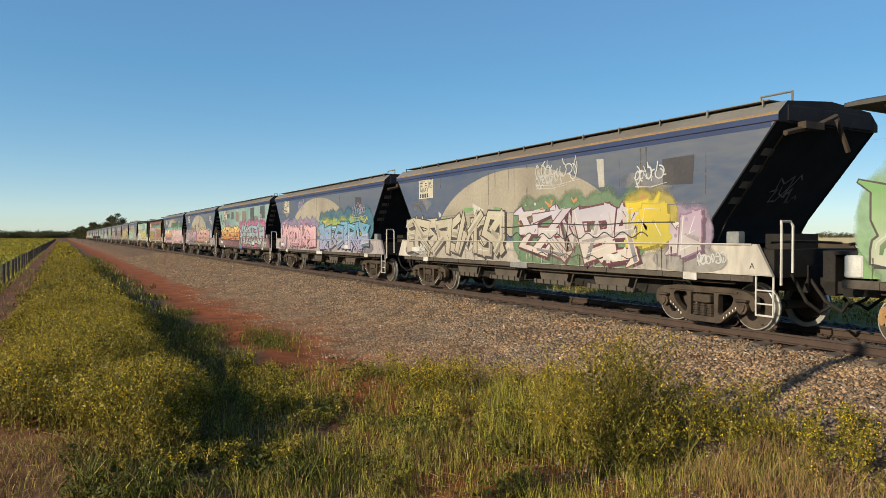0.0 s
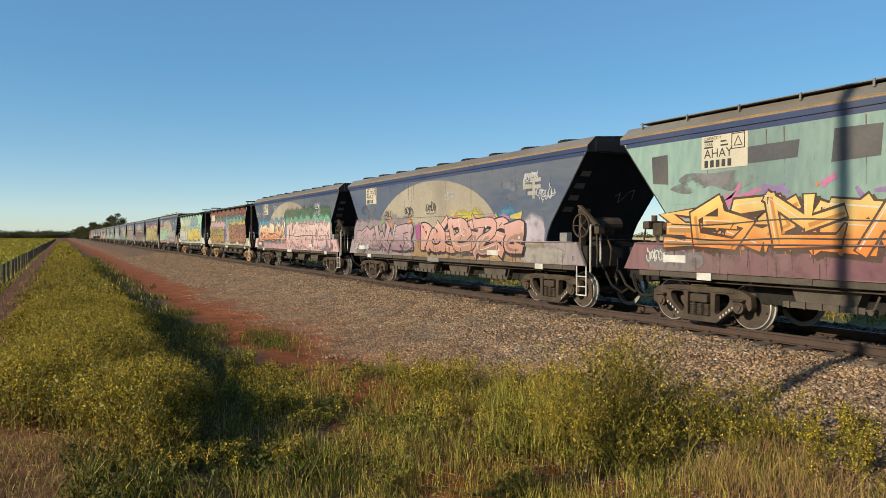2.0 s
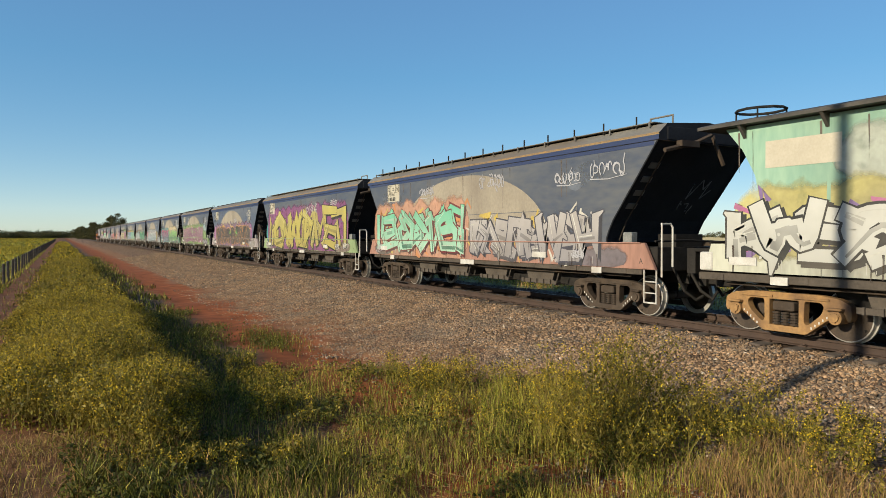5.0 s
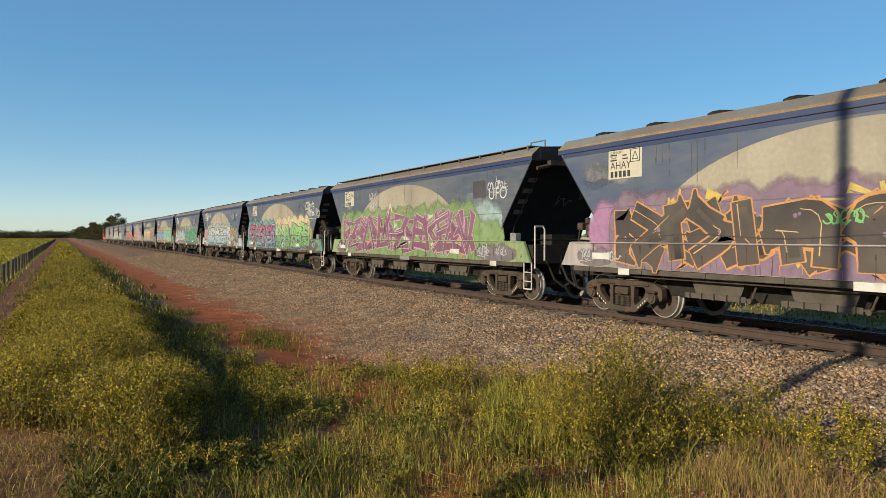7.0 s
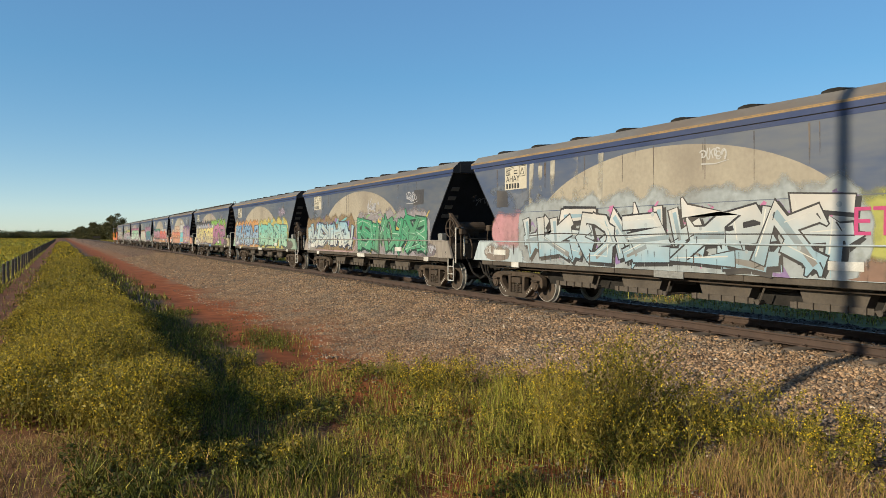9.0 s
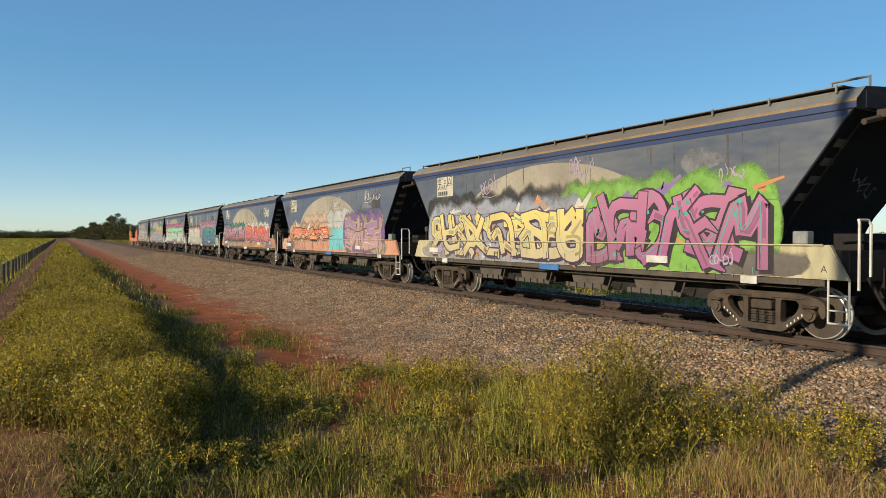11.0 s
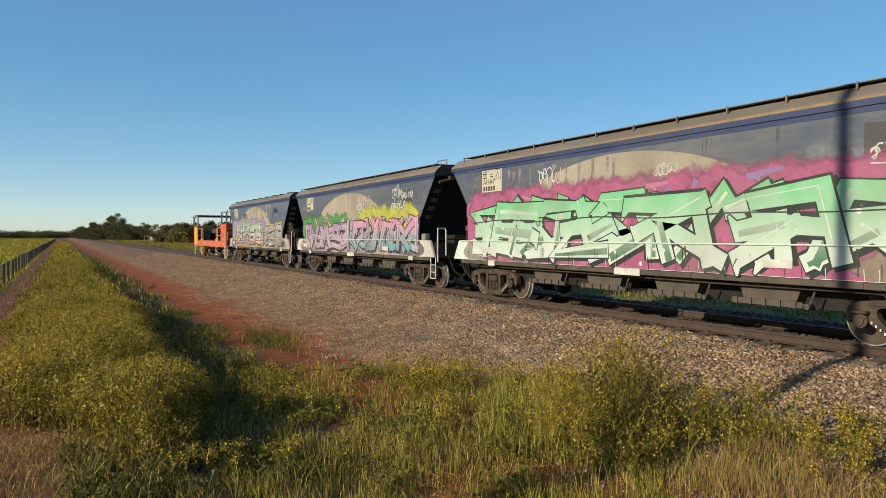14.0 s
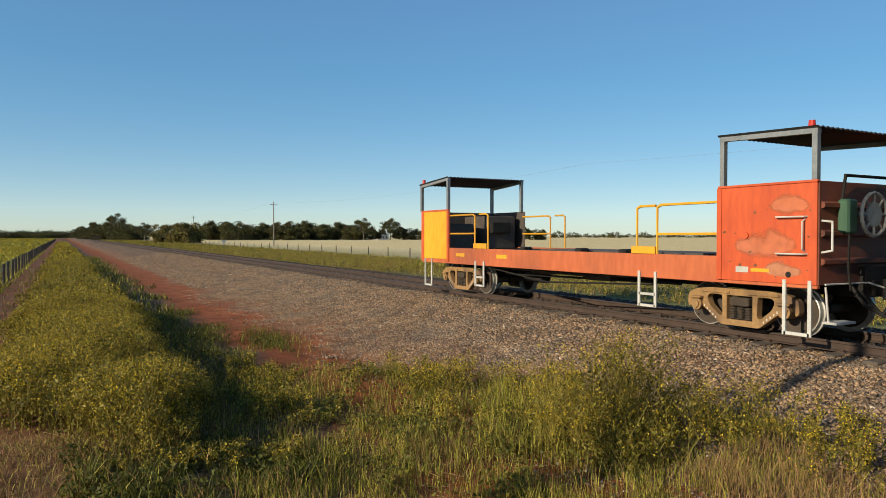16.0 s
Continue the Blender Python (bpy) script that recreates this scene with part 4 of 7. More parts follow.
def piece(w, rng, a0, a1, z0, z1, fill, low, outline, halo, accent=(235, 235, 225), cell=0.8, weight=0.2, style="sharp", contour=False, depth=True):
    """A spray-painted row of interlocking forms: cloud, drop shade, outline, fading fill, inner facets and highlights."""
    shade, rim, body, second, shine, glow, spots = Build(), Build(), Build(), Build(), Build(), Build(), Build()
    bits = [Build(), Build()]
    if halo:
        cloud(w, rng, a0 - 0.35, a1 + 0.35, z0 - 0.1, z1 + 0.2, halo, 0.0052 + 0.0001 * rng.randint(0, 5))
    count = max(2, round((a1 - a0) / cell))
    step = (a1 - a0) / count
    for k in range(count):
        x = a0 + k * step
        lift = 0.0082 + (k % 2) * 0.0014
        lo, hi = z0 + rng.uniform(0.0, 0.1), z1 - rng.uniform(0.0, 0.22)
        tilt = rng.uniform(-0.3, 0.35) * step
        ww = weight * rng.uniform(0.85, 1.2)
        edge = 0.035 if cell < 1.5 else 0.05
        extra = wild_glyph(rng, style)
        for stroke in wild_glyph(rng, style) + extra[-1:]:
            pts = [(min(a1 - ww * 0.3, max(a0 + ww * 0.3, x + step * (-0.3 + 1.6 * u) + tilt * (v - 0.5))), lo + ww * 0.45 + (hi - lo - ww * 0.9) * v) for u, v in stroke]
            if depth:
                ribbon(shade, [(u + 0.07, v - 0.05) for u, v in pts], ww + edge * 2, 0.0072)
            if contour:
                ribbon(glow, pts, ww + edge * 2 + 0.13, 0.0066)
            ribbon(rim, pts, ww + edge * 2, lift)
            ribbon(body, pts, ww, lift + 0.0004, rng.uniform(0.8, 1.1))
            if rng.random() < 0.55:      # a spur off the end of the bar
                (u0, v0), (u1, v1) = pts[-2], pts[-1]
                d = Vector((u1 - u0, v1 - v0)).normalized()
                side = Vector((-d.y, d.x)) * rng.choice([-1, 1])
                tip = (d * 0.5 + side).normalized() * rng.uniform(0.12, 0.3)
                tip.y = max(1.1 - v1, min(tip.y, z1 + 0.18 - v1))
                end = [(u1, v1), (u1 + tip.x, v1 + tip.y)]
                ribbon(rim, end, ww * 0.9 + edge * 2, lift, 0.25)
                ribbon(body, end, ww * 0.9, lift + 0.0004, 0.15)
            m = len(pts)
            if rng.random() < 0.6:       # facet in the second colour along part of the bar
                i0 = rng.randint(0, max(0, m - 2))
                ribbon(second, [(u + ww * 0.12, v - ww * 0.1) for u, v in pts[i0:i0 + max(2, m // 2)]], ww * rng.uniform(0.3, 0.55), lift + 0.0007, rng.uniform(0.4, 1.0))
            if rng.random() < 0.7:
                off = ww * 0.3
                ribbon(shine, [(u - off * 0.8, v + off * 0.5) for u, v in pts[: max(2, m * 2 // 3)]], rng.uniform(0.014, 0.03), lift + 0.001, 0.5)
            if rng.random() < 0.35:
                q = pts[m // 2]
                ribbon(rim, [q, (q[0] + rng.uniform(-0.14, 0.14), q[1] - rng.uniform(0.05, 0.16))], 0.03, lift + 0.001, 0.4)
        for _ in range(4):      # scraps of other colours that show between the forms
            cx, cz = x + rng.random() * step, rng.uniform(lo, hi + 0.12)
            ribbon(rng.choice(bits), [(cx, cz), (cx + rng.uniform(-0.25, 0.3), cz + rng.uniform(-0.25, 0.25)), (cx + rng.uniform(-0.3, 0.45), cz + rng.uniform(-0.15, 0.2))], rng.uniform(0.05, 0.2), 0.0061, 0.4)
        for _ in range(2):      # bubbles
            cx, cz, r = x + rng.random() * step, rng.uniform(lo, hi + 0.1), rng.uniform(0.015, 0.05)
            spots.add([(-SIDE_X - lift - 0.0012, HALF - cx - r * math.cos(t), cz + r * math.sin(t)) for t in np.linspace(0, 2 * math.pi, 9)[:-1]], [tuple(range(8))])
        for _ in range(2):      # drips that have run over the sill
            cx = x + rng.random() * step
            ribbon(rng.choice([spots, rim, body]), [(cx, lo + 0.06), (cx + 0.008, lo - rng.uniform(0.0, 0.05)), (cx + 0.01, max(1.045, lo - rng.uniform(0.05, 0.18)))], 0.014, 0.0079, 0.6)
    g = part("graffiti", body, blend_paint(faded(fill), faded(low), z0, z1), w, "spray-painted graffiti of interlocking forms")
    made = [g, part("paint_shade", shade, spray(tuple(int(c * 0.55 + f * 0.12) for c, f in zip(outline, fill))), g) if depth else g,
            part("paint_outline", rim, spray(outline), g), part("paint_facet", second, blend_paint(faded(low), faded(tuple(int(c * 0.6) for c in fill)), z0, z1), g),
            part("paint_highlight", shine, spray(accent), g), part("paint_spot", spots, spray(rng.choice([accent, low, halo or fill])), g)]
    pair = rng.sample([(226, 196, 90), (120, 190, 196), (206, 120, 170), (230, 226, 216), (150, 120, 180), (130, 176, 110), (226, 150, 90)], 2)
    made += [part("paint_scrap", b, spray(c), g) for b, c in zip(bits, pair)]
    if contour:
        made.append(part("paint_contour", glow, spray(accent), g))
    for ob in made:
        tagged(ob, kind="stuff")


def wavy_lines(w, rng, lines):
    """Long thin lines sprayed right across the finished pieces."""
    b = Build()
    for a0, a1, z, amp, pitch, width in lines:
        n = int((a1 - a0) / 0.07)
        ph = rng.random() * 6
        ribbon(b, [(a0 + (a1 - a0) * i / n, z + amp * math.sin(i * 0.07 * 2 * math.pi / pitch + ph) + 0.02 * math.sin(i * 0.11 + ph)) for i in range(n + 1)], width, 0.0122, 0.8)
    tagged(part("sprayed_line", b, spray((44, 40, 42)), w), kind="stuff")


def streaks(w, rng):
    """Rust runs below the eave and grime runs down the sill."""
    b, c = Build(), Build()
    for _ in range(34):
        a, z = rng.uniform(0.6, 14.0), rng.uniform(1.25, 1.55)
        ribbon(b, [(a, z), (a + 0.006, z - rng.uniform(0.06, 0.2)), (a + rng.uniform(-0.01, 0.015), max(1.04, z - rng.uniform(0.2, 0.45)))], rng.uniform(0.008, 0.045), 0.0124, 0.5)
    for _ in range(16):
        a = rng.uniform(1.2, 13.6)
        top = min(3.5, 3.6 - max(0, abs(a - 7.4) - 6.6) * 1.5)
        ribbon(c, [(a, top), (a + 0.01, top - rng.uniform(0.1, 0.5)), (a + 0.012, top - rng.uniform(0.5, 1.1))], rng.uniform(0.012, 0.05), 0.0036, 0.5)
    tagged(part("grime_run", b, worn_cloud((72, 58, 48)), w), kind="stuff")
    tagged(part("rust_run", c, worn_cloud((112, 98, 88)), w), kind="stuff")


def scribble(b, rng, a, z, size, n=9):
    """A quick spray-can tag: hooks, loops and slashes side by side, with no readable letters."""
    count = max(3, n // 2)
    for k in range(count):
        x = a + k * size * 0.42
        for _ in range(rng.randint(1, 2)):
            t0, sweep = rng.uniform(0, 360), rng.uniform(120, 330) * rng.choice([-1, 1])
            rx, rz = size * rng.uniform(0.12, 0.3), size * rng.uniform(0.2, 0.45)
            pts = arc(x + rng.uniform(-0.1, 0.1) * size, z + rng.uniform(-0.15, 0.15) * size, rx, rz, t0, t0 + sweep, 8)
            pts.append((pts[-1][0] + rng.uniform(-0.2, 0.35) * size, pts[-1][1] + rng.uniform(-0.45, 0.45) * size))
            ribbon(b, pts, 0.022 + 0.02 * size, 0.0126, rng.uniform(0.5, 1.1))
    if rng.random() < 0.6:
        ribbon(b, [(a - 0.1 * size, z - 0.6 * size), (a + count * size * 0.2, z - 0.68 * size), (a + count * size * 0.42, z - 0.5 * size)], 0.026, 0.0126, 0.4)


def patches(w, rng, spots, colour):
    """Rectangles rolled over in another paint."""
    for a, z, la, lz in spots:
        pts = [(a + rng.uniform(-0.05, 0.05), z), (a + la, z + rng.uniform(-0.04, 0.04)), (a + la + rng.uniform(-0.06, 0.06), z + lz), (a + rng.uniform(-0.05, 0.05), z + lz + rng.uniform(-0.05, 0.05))]
        part("painted_patch", decal([(HALF - u, v) for u, v in pts], lift=0.0045), spray(colour), w)


def buffed(w, rng, a0, a1, z0, z1, colour, lift):
    """A ragged haze of scrubbed or sprayed-over paint."""
    n = max(5, int((a1 - a0) / 0.15))
    ph = rng.random() * 9
    b = Build()
    rows = []
    for i in range(n + 1):
        k = min(1.0, 0.15 + 0.85 * math.sqrt(min(i, n - i) / (n * 0.3)))
        mid, half = (z0 + z1) / 2 + 0.05 * math.sin(i * 0.4 + ph), (z1 - z0) / 2 * k
        rows.append((a0 + (a1 - a0) * i / n, mid - half * (0.8 + 0.25 * math.sin(i * 0.9 + ph)), mid + half * (0.8 + 0.25 * math.sin(i * 0.7 + ph * 2))))
    for p, q in zip(rows[:-1], rows[1:]):
        b.add([(-SIDE_X - lift, HALF - x, z) for x, z in ((p[0], p[1]), (q[0], q[1]), (q[0], q[2]), (p[0], p[2]))], [(0, 1, 2, 3)])
    part("buffed_patch", b, worn_cloud(colour), w)


def ghost(w, rng, a0, n, z, size, colour):
    """Big rolled block strokes, half covered."""
    b = Build()
    for k in range(n):
        for stroke in ([(0.1, 0), (0.15, 1)], [(0.1, 0.1), (0.75, 0.15 + 0.2 * rng.random())], [(0.7, 0.1), (0.75, rng.choice([0.5, 0.9]))])[: rng.randint(1, 3)]:
            ribbon(b, [(a0 + k * size * 0.85 + u * size * 0.6, z + v * size) for u, v in stroke], size * 0.17, 0.0048)
    tagged(part("rolled_bar", b, worn_cloud(colour), w), kind="stuff")


def logo(w, a, z):
    """The operator's mark: plain grey bars in two steps."""
    b = Build()
    for pts in ([(0.75, 0.62), (0.2, 0.62), (0.05, 0.5), (0.05, 0.32), (0.45, 0.32)], [(0.45, 0.48), (0.95, 0.48)], [(0.55, 0.3), (0.95, 0.3)], [(0.6, 0.4), (0.6, 0.02)], [(0.3, 0.14), (0.75, 0.14)]):
        ribbon(b, [(a + u * 0.75, z + v * 0.95) for u, v in pts], 0.1, 0.005)
    tagged(part("operator_mark", b, spray((190, 186, 176)), w), kind="stuff")


M_BLUE_PLATE = paint("blue_plate", (70, 116, 172), (56, 96, 150))


def small_plates(w, rng, sill):
    """White tag plates on and under the side sill."""
    for a, z in ((1.2, 1.2), (10.6, 1.18)):
        part("tag_plate", Build().box(-SIDE_X - 0.02, -SIDE_X - 0.003, HALF - a - 0.55, HALF - a, z, z + 0.14), M_WHITE, w)
    for a, wide in ((2.0, 0.32), (7.0, 0.75), (12.8, 0.32)):
        part("stencil_plate", Build().box(-SIDE_X + 0.0, -SIDE_X + 0.02, HALF - a - wide, HALF - a, 0.89, 1.025), rng.choice([M_WHITE, M_WHITE, M_GREY_BOX, M_BLUE_PLATE]) if wide > 0.5 else M_WHITE, w)
    part("end_plate", Build().prism([(-7.27, 1.05), (-6.98, 1.55), (-6.7, 1.55), (-6.7, 1.05)], -SIDE_X - 0.012, -SIDE_X - 0.004), sill, w)


SILLS = {}


def sill_paint(c):
    if c not in SILLS:
        SILLS[c] = paint("sill_%d_%d_%d" % c, c, tuple(int(v * 0.8) for v in c), dirt=(0.14, 0.115, 0.09), amount=0.6)
    return SILLS[c]


OUT_D, OUT_B, OUT_W = (52, 38, 44), (24, 24, 28), (226, 224, 214)
# wavy lines over the pieces: from, to, height, swing, wave length, width
LINES = {
    1: [(6.6, 12.6, 1.98, 0.02, 3.0, 0.03), (6.7, 11.9, 1.72, 0.06, 0.55, 0.03), (7.9, 11.6, 1.26, 0.035, 0.45, 0.025)],
    3: [(1.2, 13.3, 1.66, 0.02, 2.5, 0.03), (1.4, 13.0, 1.95, 0.02, 3.2, 0.025)],
    5: [(1.4, 6.8, 1.78, 0.09, 2.4, 0.03), (6.6, 13.5, 1.72, 0.02, 3.0, 0.03), (1.2, 7.0, 1.5, 0.03, 3.0, 0.025)],
    10: [(2.0, 12.4, 1.7, 0.02, 3.5, 0.025)],
    12: [(0.8, 12.6, 1.72, 0.02, 3.0, 0.03), (7.0, 12.6, 1.4, 0.04, 0.7, 0.022)],
    13: [(2.8, 11.0, 1.74, 0.015, 3.0, 0.025)],
    17: [(1.4, 8.0, 1.75, 0.05, 1.1, 0.03), (9.4, 11.8, 1.95, 0.08, 2.0, 0.03)],
    18: [(7.2, 12.9, 1.66, 0.3, 2.6, 0.03), (5.8, 12.6, 1.4, 0.12, 2.2, 0.025)],
    20: [(1.2, 13.0, 2.1, 0.02, 3.5, 0.03)],
    22: [(2.0, 9.9, 1.95, 0.03, 3.0, 0.045), (2.2, 9.6, 1.42, 0.03, 3.4, 0.04)],
}
DARK_SQUARE = (12.3, 2.72, 0.72, 0.52)
# walkway?, side, dome, panel, sill colour, label words, pieces (from, to, low, high, fill, lower fill, outline, cloud), extras
CAR_PLAN = [
    None,
    (1, SIDE_BLUE, 1, 5.7, (196, 186, 174), "faded blue with cream dome and pale graffiti",
     [(0.8, 6.7, 1.1, 2.42, (206, 196, 172), (186, 174, 156), (66, 58, 54), None), (7.4, 11.6, 1.12, 2.52, (206, 200, 220), (222, 208, 196), (108, 48, 62), (116, 150, 112)), (11.3, 12.4, 1.5, 2.5, (236, 204, 36), (206, 190, 60), (216, 196, 70), (196, 176, 70)), (12.5, 13.2, 1.3, 2.2, (190, 166, 190), (206, 196, 196), (150, 110, 140), (170, 150, 180))],
     dict(patch=[DARK_SQUARE], pale=[(10.4, 2.78, 0.22, 0.62)], tags=3, clouds=[(11.4, 13.3, 1.5, 2.05, (128, 160, 122)), (0.7, 13.4, 1.04, 1.4, (206, 196, 184))])),
    (1, SIDE_BLUE, 1, 5.7, (170, 160, 160), "faded blue sides with pink and sky-blue graffiti",
     [(1.2, 6.9, 1.1, 2.36, (238, 190, 196), (214, 160, 176), (96, 34, 54), None), (7.5, 13.3, 1.1, 2.34, (92, 168, 204), (176, 168, 204), (26, 26, 44), None)],
     dict(tags=2, patch=[(11.9, 2.74, 0.62, 0.5)], clouds=[(1.0, 7.4, 1.6, 2.6, (158, 146, 186)), (7.3, 13.8, 1.5, 2.86, (64, 116, 144)), (7.3, 13.2, 1.4, 2.52, (178, 196, 92))])),
    (1, SIDE_TEAL, 0, 5.3, (126, 92, 96), "pale green sides with orange and blue graffiti",
     [(1.2, 7.0, 1.4, 2.46, (246, 214, 120), (230, 132, 40), (70, 36, 26), None), (7.1, 13.4, 1.1, 2.5, (148, 190, 206), (176, 178, 178), (26, 22, 30), (206, 104, 160))],
     dict(patch=[(0.9, 2.75, 0.4, 0.55), (2.4, 2.95, 1.6, 0.32), (4.6, 2.85, 0.7, 0.5), (10.1, 2.62, 0.95, 0.85), (12.5, 2.72, 1.05, 0.78)], pale=[(6.0, 2.7, 0.9, 0.62), (7.8, 2.62, 1.2, 0.7)], pale_colour=(142, 128, 118), patch_colour=(78, 78, 84), tags=1, clouds=[(0.8, 7.2, 1.05, 1.55, (128, 78, 92)), (12.2, 13.9, 1.9, 2.7, (206, 96, 156)), (7.0, 9.0, 1.6, 2.45, (176, 104, 156))])),
    (0, SIDE_BLUE, 1, 5.5, (150, 138, 140), "faded blue with cream dome and pink graffiti",
     [(0.9, 5.9, 1.15, 2.2, (198, 168, 174), (150, 120, 132), (52, 40, 52), (166, 150, 160)), (6.6, 12.3, 1.12, 2.32, (230, 178, 172), (196, 140, 120), (34, 24, 34), None)],
     dict(logo=(12.3, 2.66), tags=3, style="round", black_tags=[(3.7, 2.5, 0.3), (5.4, 2.55, 0.3), (7.0, 2.62, 0.3)], clouds=[(5.4, 7.3, 1.5, 2.15, (176, 84, 150)), (8.6, 10.6, 1.8, 2.5, (222, 206, 70)), (10.9, 12.3, 1.8, 2.5, (84, 150, 190)), (12.0, 13.3, 1.3, 2.3, (206, 196, 214)), (5.0, 13.3, 1.04, 1.6, (176, 140, 96))])),
    (0, SIDE_SLATE, 1, 5.16, (206, 170, 168), "slate sides with orange and pale pink graffiti",
     [(1.3, 6.6, 1.4, 2.5, (250, 236, 200), (232, 132, 44), (122, 56, 70), (92, 160, 200)), (7.0, 13.6, 1.12, 2.45, (238, 208, 198), (222, 176, 176), (176, 128, 156), None)],
     dict(tags=4, clouds=[(6.3, 13.8, 1.9, 3.1, (72, 104, 72)), (6.5, 13.9, 1.3, 2.72, (120, 190, 164)), (6.6, 13.6, 1.06, 2.45, (226, 186, 184)), (1.0, 7.0, 1.05, 1.5, (222, 170, 176))])),
    None, None,
    (1, SIDE_SLATE, 1, 5.6, (170, 128, 112), "slate sides with mint green graffiti", [(0.9, 7.2, 1.15, 2.7, (120, 206, 168), (180, 226, 200), (120, 40, 44), (226, 170, 140)), (7.6, 13.0, 1.1, 2.3, (196, 192, 190), (160, 156, 160), (70, 70, 84), None)], dict(pins=1, tags=4)),
    (1, SIDE_SLATE, 0, 5.9, (150, 168, 120), "slate with huge olive-yellow graffiti", [(1.4, 13.4, 1.08, 3.05, (204, 192, 92), (186, 172, 84), (26, 24, 28), (150, 80, 140))], dict(big=1, tags=2, accent=(238, 232, 190), clouds=[(0.7, 2.4, 1.3, 2.6, (70, 160, 168))])),
    (0, SIDE_BLUE, 1, 5.7, (166, 156, 154), "faded blue with cream dome and black graffiti", [(2.0, 12.5, 1.1, 2.45, (52, 46, 44), (84, 72, 66), (226, 156, 84), (150, 120, 150))],
     dict(logo=(12.0, 2.72), tags=2, accent=(236, 190, 130), style="round", nodepth=1, weight=0.38, green_tags=[(6.6, 2.0, 0.3), (8.4, 1.95, 0.34)], clouds=[(10.6, 13.2, 1.4, 2.6, (176, 110, 170)), (1.0, 3.2, 1.3, 2.5, (186, 130, 180)), (0.7, 13.4, 1.04, 1.4, (190, 176, 170))])),
    (1, SIDE_SLATE, 1, 5.7, (142, 158, 112), "slate sides with purple and green graffiti", [(1.5, 12.0, 1.12, 2.55, (136, 84, 116), (122, 74, 100), (214, 176, 190), (138, 172, 104))],
     dict(tags=3, patch=[(11.9, 2.78, 0.7, 0.5)], nodepth=1, accent=(232, 220, 226), clouds=[(10.0, 13.5, 1.6, 2.72, (176, 204, 204)), (11.6, 13.6, 1.05, 2.2, (146, 176, 112)), (0.8, 13.4, 1.04, 1.5, (136, 166, 108))], word=("UFO", 12.75, 2.72, 0.46, (226, 226, 226)))),
    (0, SIDE_SLATE, 1, 5.7, (112, 146, 128), "slate sides with magenta and lime graffiti", [(0.7, 6.7, 1.1, 2.46, (196, 60, 116), (110, 150, 170), (58, 30, 70), (110, 170, 176)), (7.1, 12.8, 1.1, 2.44, (150, 212, 104), (110, 180, 90), (112, 70, 140), None)],
     dict(logo=(12.2, 2.72), tags=3, accent=(238, 240, 226), clouds=[(6.8, 13.0, 1.5, 2.76, (246, 226, 176)), (11.5, 13.2, 1.4, 2.4, (240, 196, 90)), (7.0, 13.4, 1.04, 1.5, (120, 180, 104)), (0.6, 7.0, 1.04, 1.4, (146, 130, 166))])),
    (0, SIDE_BLUE, 1, 5.7, (176, 186, 190), "faded blue with cream dome and white graffiti", [(2.6, 11.0, 1.1, 2.42, (224, 218, 212), (150, 186, 206), (36, 34, 38), (186, 196, 200)), (12.3, 13.3, 1.3, 2.15, (170, 150, 110), (120, 110, 130), (60, 60, 90), (120, 130, 150))],
     dict(ghost=(2.8, 4, 2.5, 1.0, (206, 198, 182)), patch=[(12.2, 2.76, 0.55, 0.5), (1.3, 2.5, 0.55, 0.4)], tags=3, clouds=[(1.0, 3.0, 1.4, 2.35, (214, 150, 160)), (10.5, 12.4, 1.3, 2.4, (196, 196, 90)), (9.4, 13.6, 1.04, 1.42, (150, 112, 92))], word=("ETA", 10.95, 1.72, 0.62, (206, 56, 124)))),
    (0, SIDE_SLATE, 1, 5.7, (150, 140, 130), "slate sides with pale blue and green graffiti", [(0.8, 6.6, 1.2, 2.4, (150, 196, 216), (214, 214, 206), (40, 46, 84), (150, 122, 84)), (7.1, 13.0, 1.1, 2.45, (52, 150, 100), (84, 160, 120), (20, 60, 46), (172, 164, 172))],
     dict(tags=3, patch=[(12.1, 2.74, 0.7, 0.5)], accent=(196, 232, 206), clouds=[(0.7, 6.9, 1.04, 1.5, (206, 170, 172))])),
    (0, SIDE_SLATE, 1, 5.7, (150, 170, 150), "slate sides with blue, teal and orange graffiti", [(0.9, 7.0, 1.1, 2.5, (96, 154, 204), (180, 200, 214), (36, 40, 80), (226, 160, 90)), (7.2, 13.0, 1.1, 2.5, (110, 196, 186), (170, 214, 180), (50, 60, 60), (222, 206, 110))], dict(tags=2)),
    (1, SIDE_SLATE, 1, 5.7, (186, 174, 140), "slate sides with yellow graffiti and lime cloud", [(1.4, 8.6, 1.08, 2.5, (246, 222, 120), (206, 190, 150), (64, 40, 80), (176, 180, 196)), (8.8, 13.3, 1.08, 2.7, (206, 116, 166), (166, 90, 140), (34, 26, 36), (142, 204, 76))],
     dict(tags=3, style="round", clouds=[(1.0, 9.0, 2.2, 2.95, (46, 44, 46)), (7.6, 13.6, 1.5, 2.95, (142, 206, 70))], accent=(70, 190, 176))),
    (1, SIDE_BLUE, 1, 5.7, (206, 150, 122), "faded blue sides with peach, purple and cyan graffiti", [(1.8, 7.4, 1.55, 2.2, (226, 96, 60), (236, 160, 110), (30, 24, 34), (228, 176, 140)), (9.5, 13.2, 1.15, 2.5, (156, 118, 176), (196, 150, 160), (206, 176, 110), (132, 96, 156))],
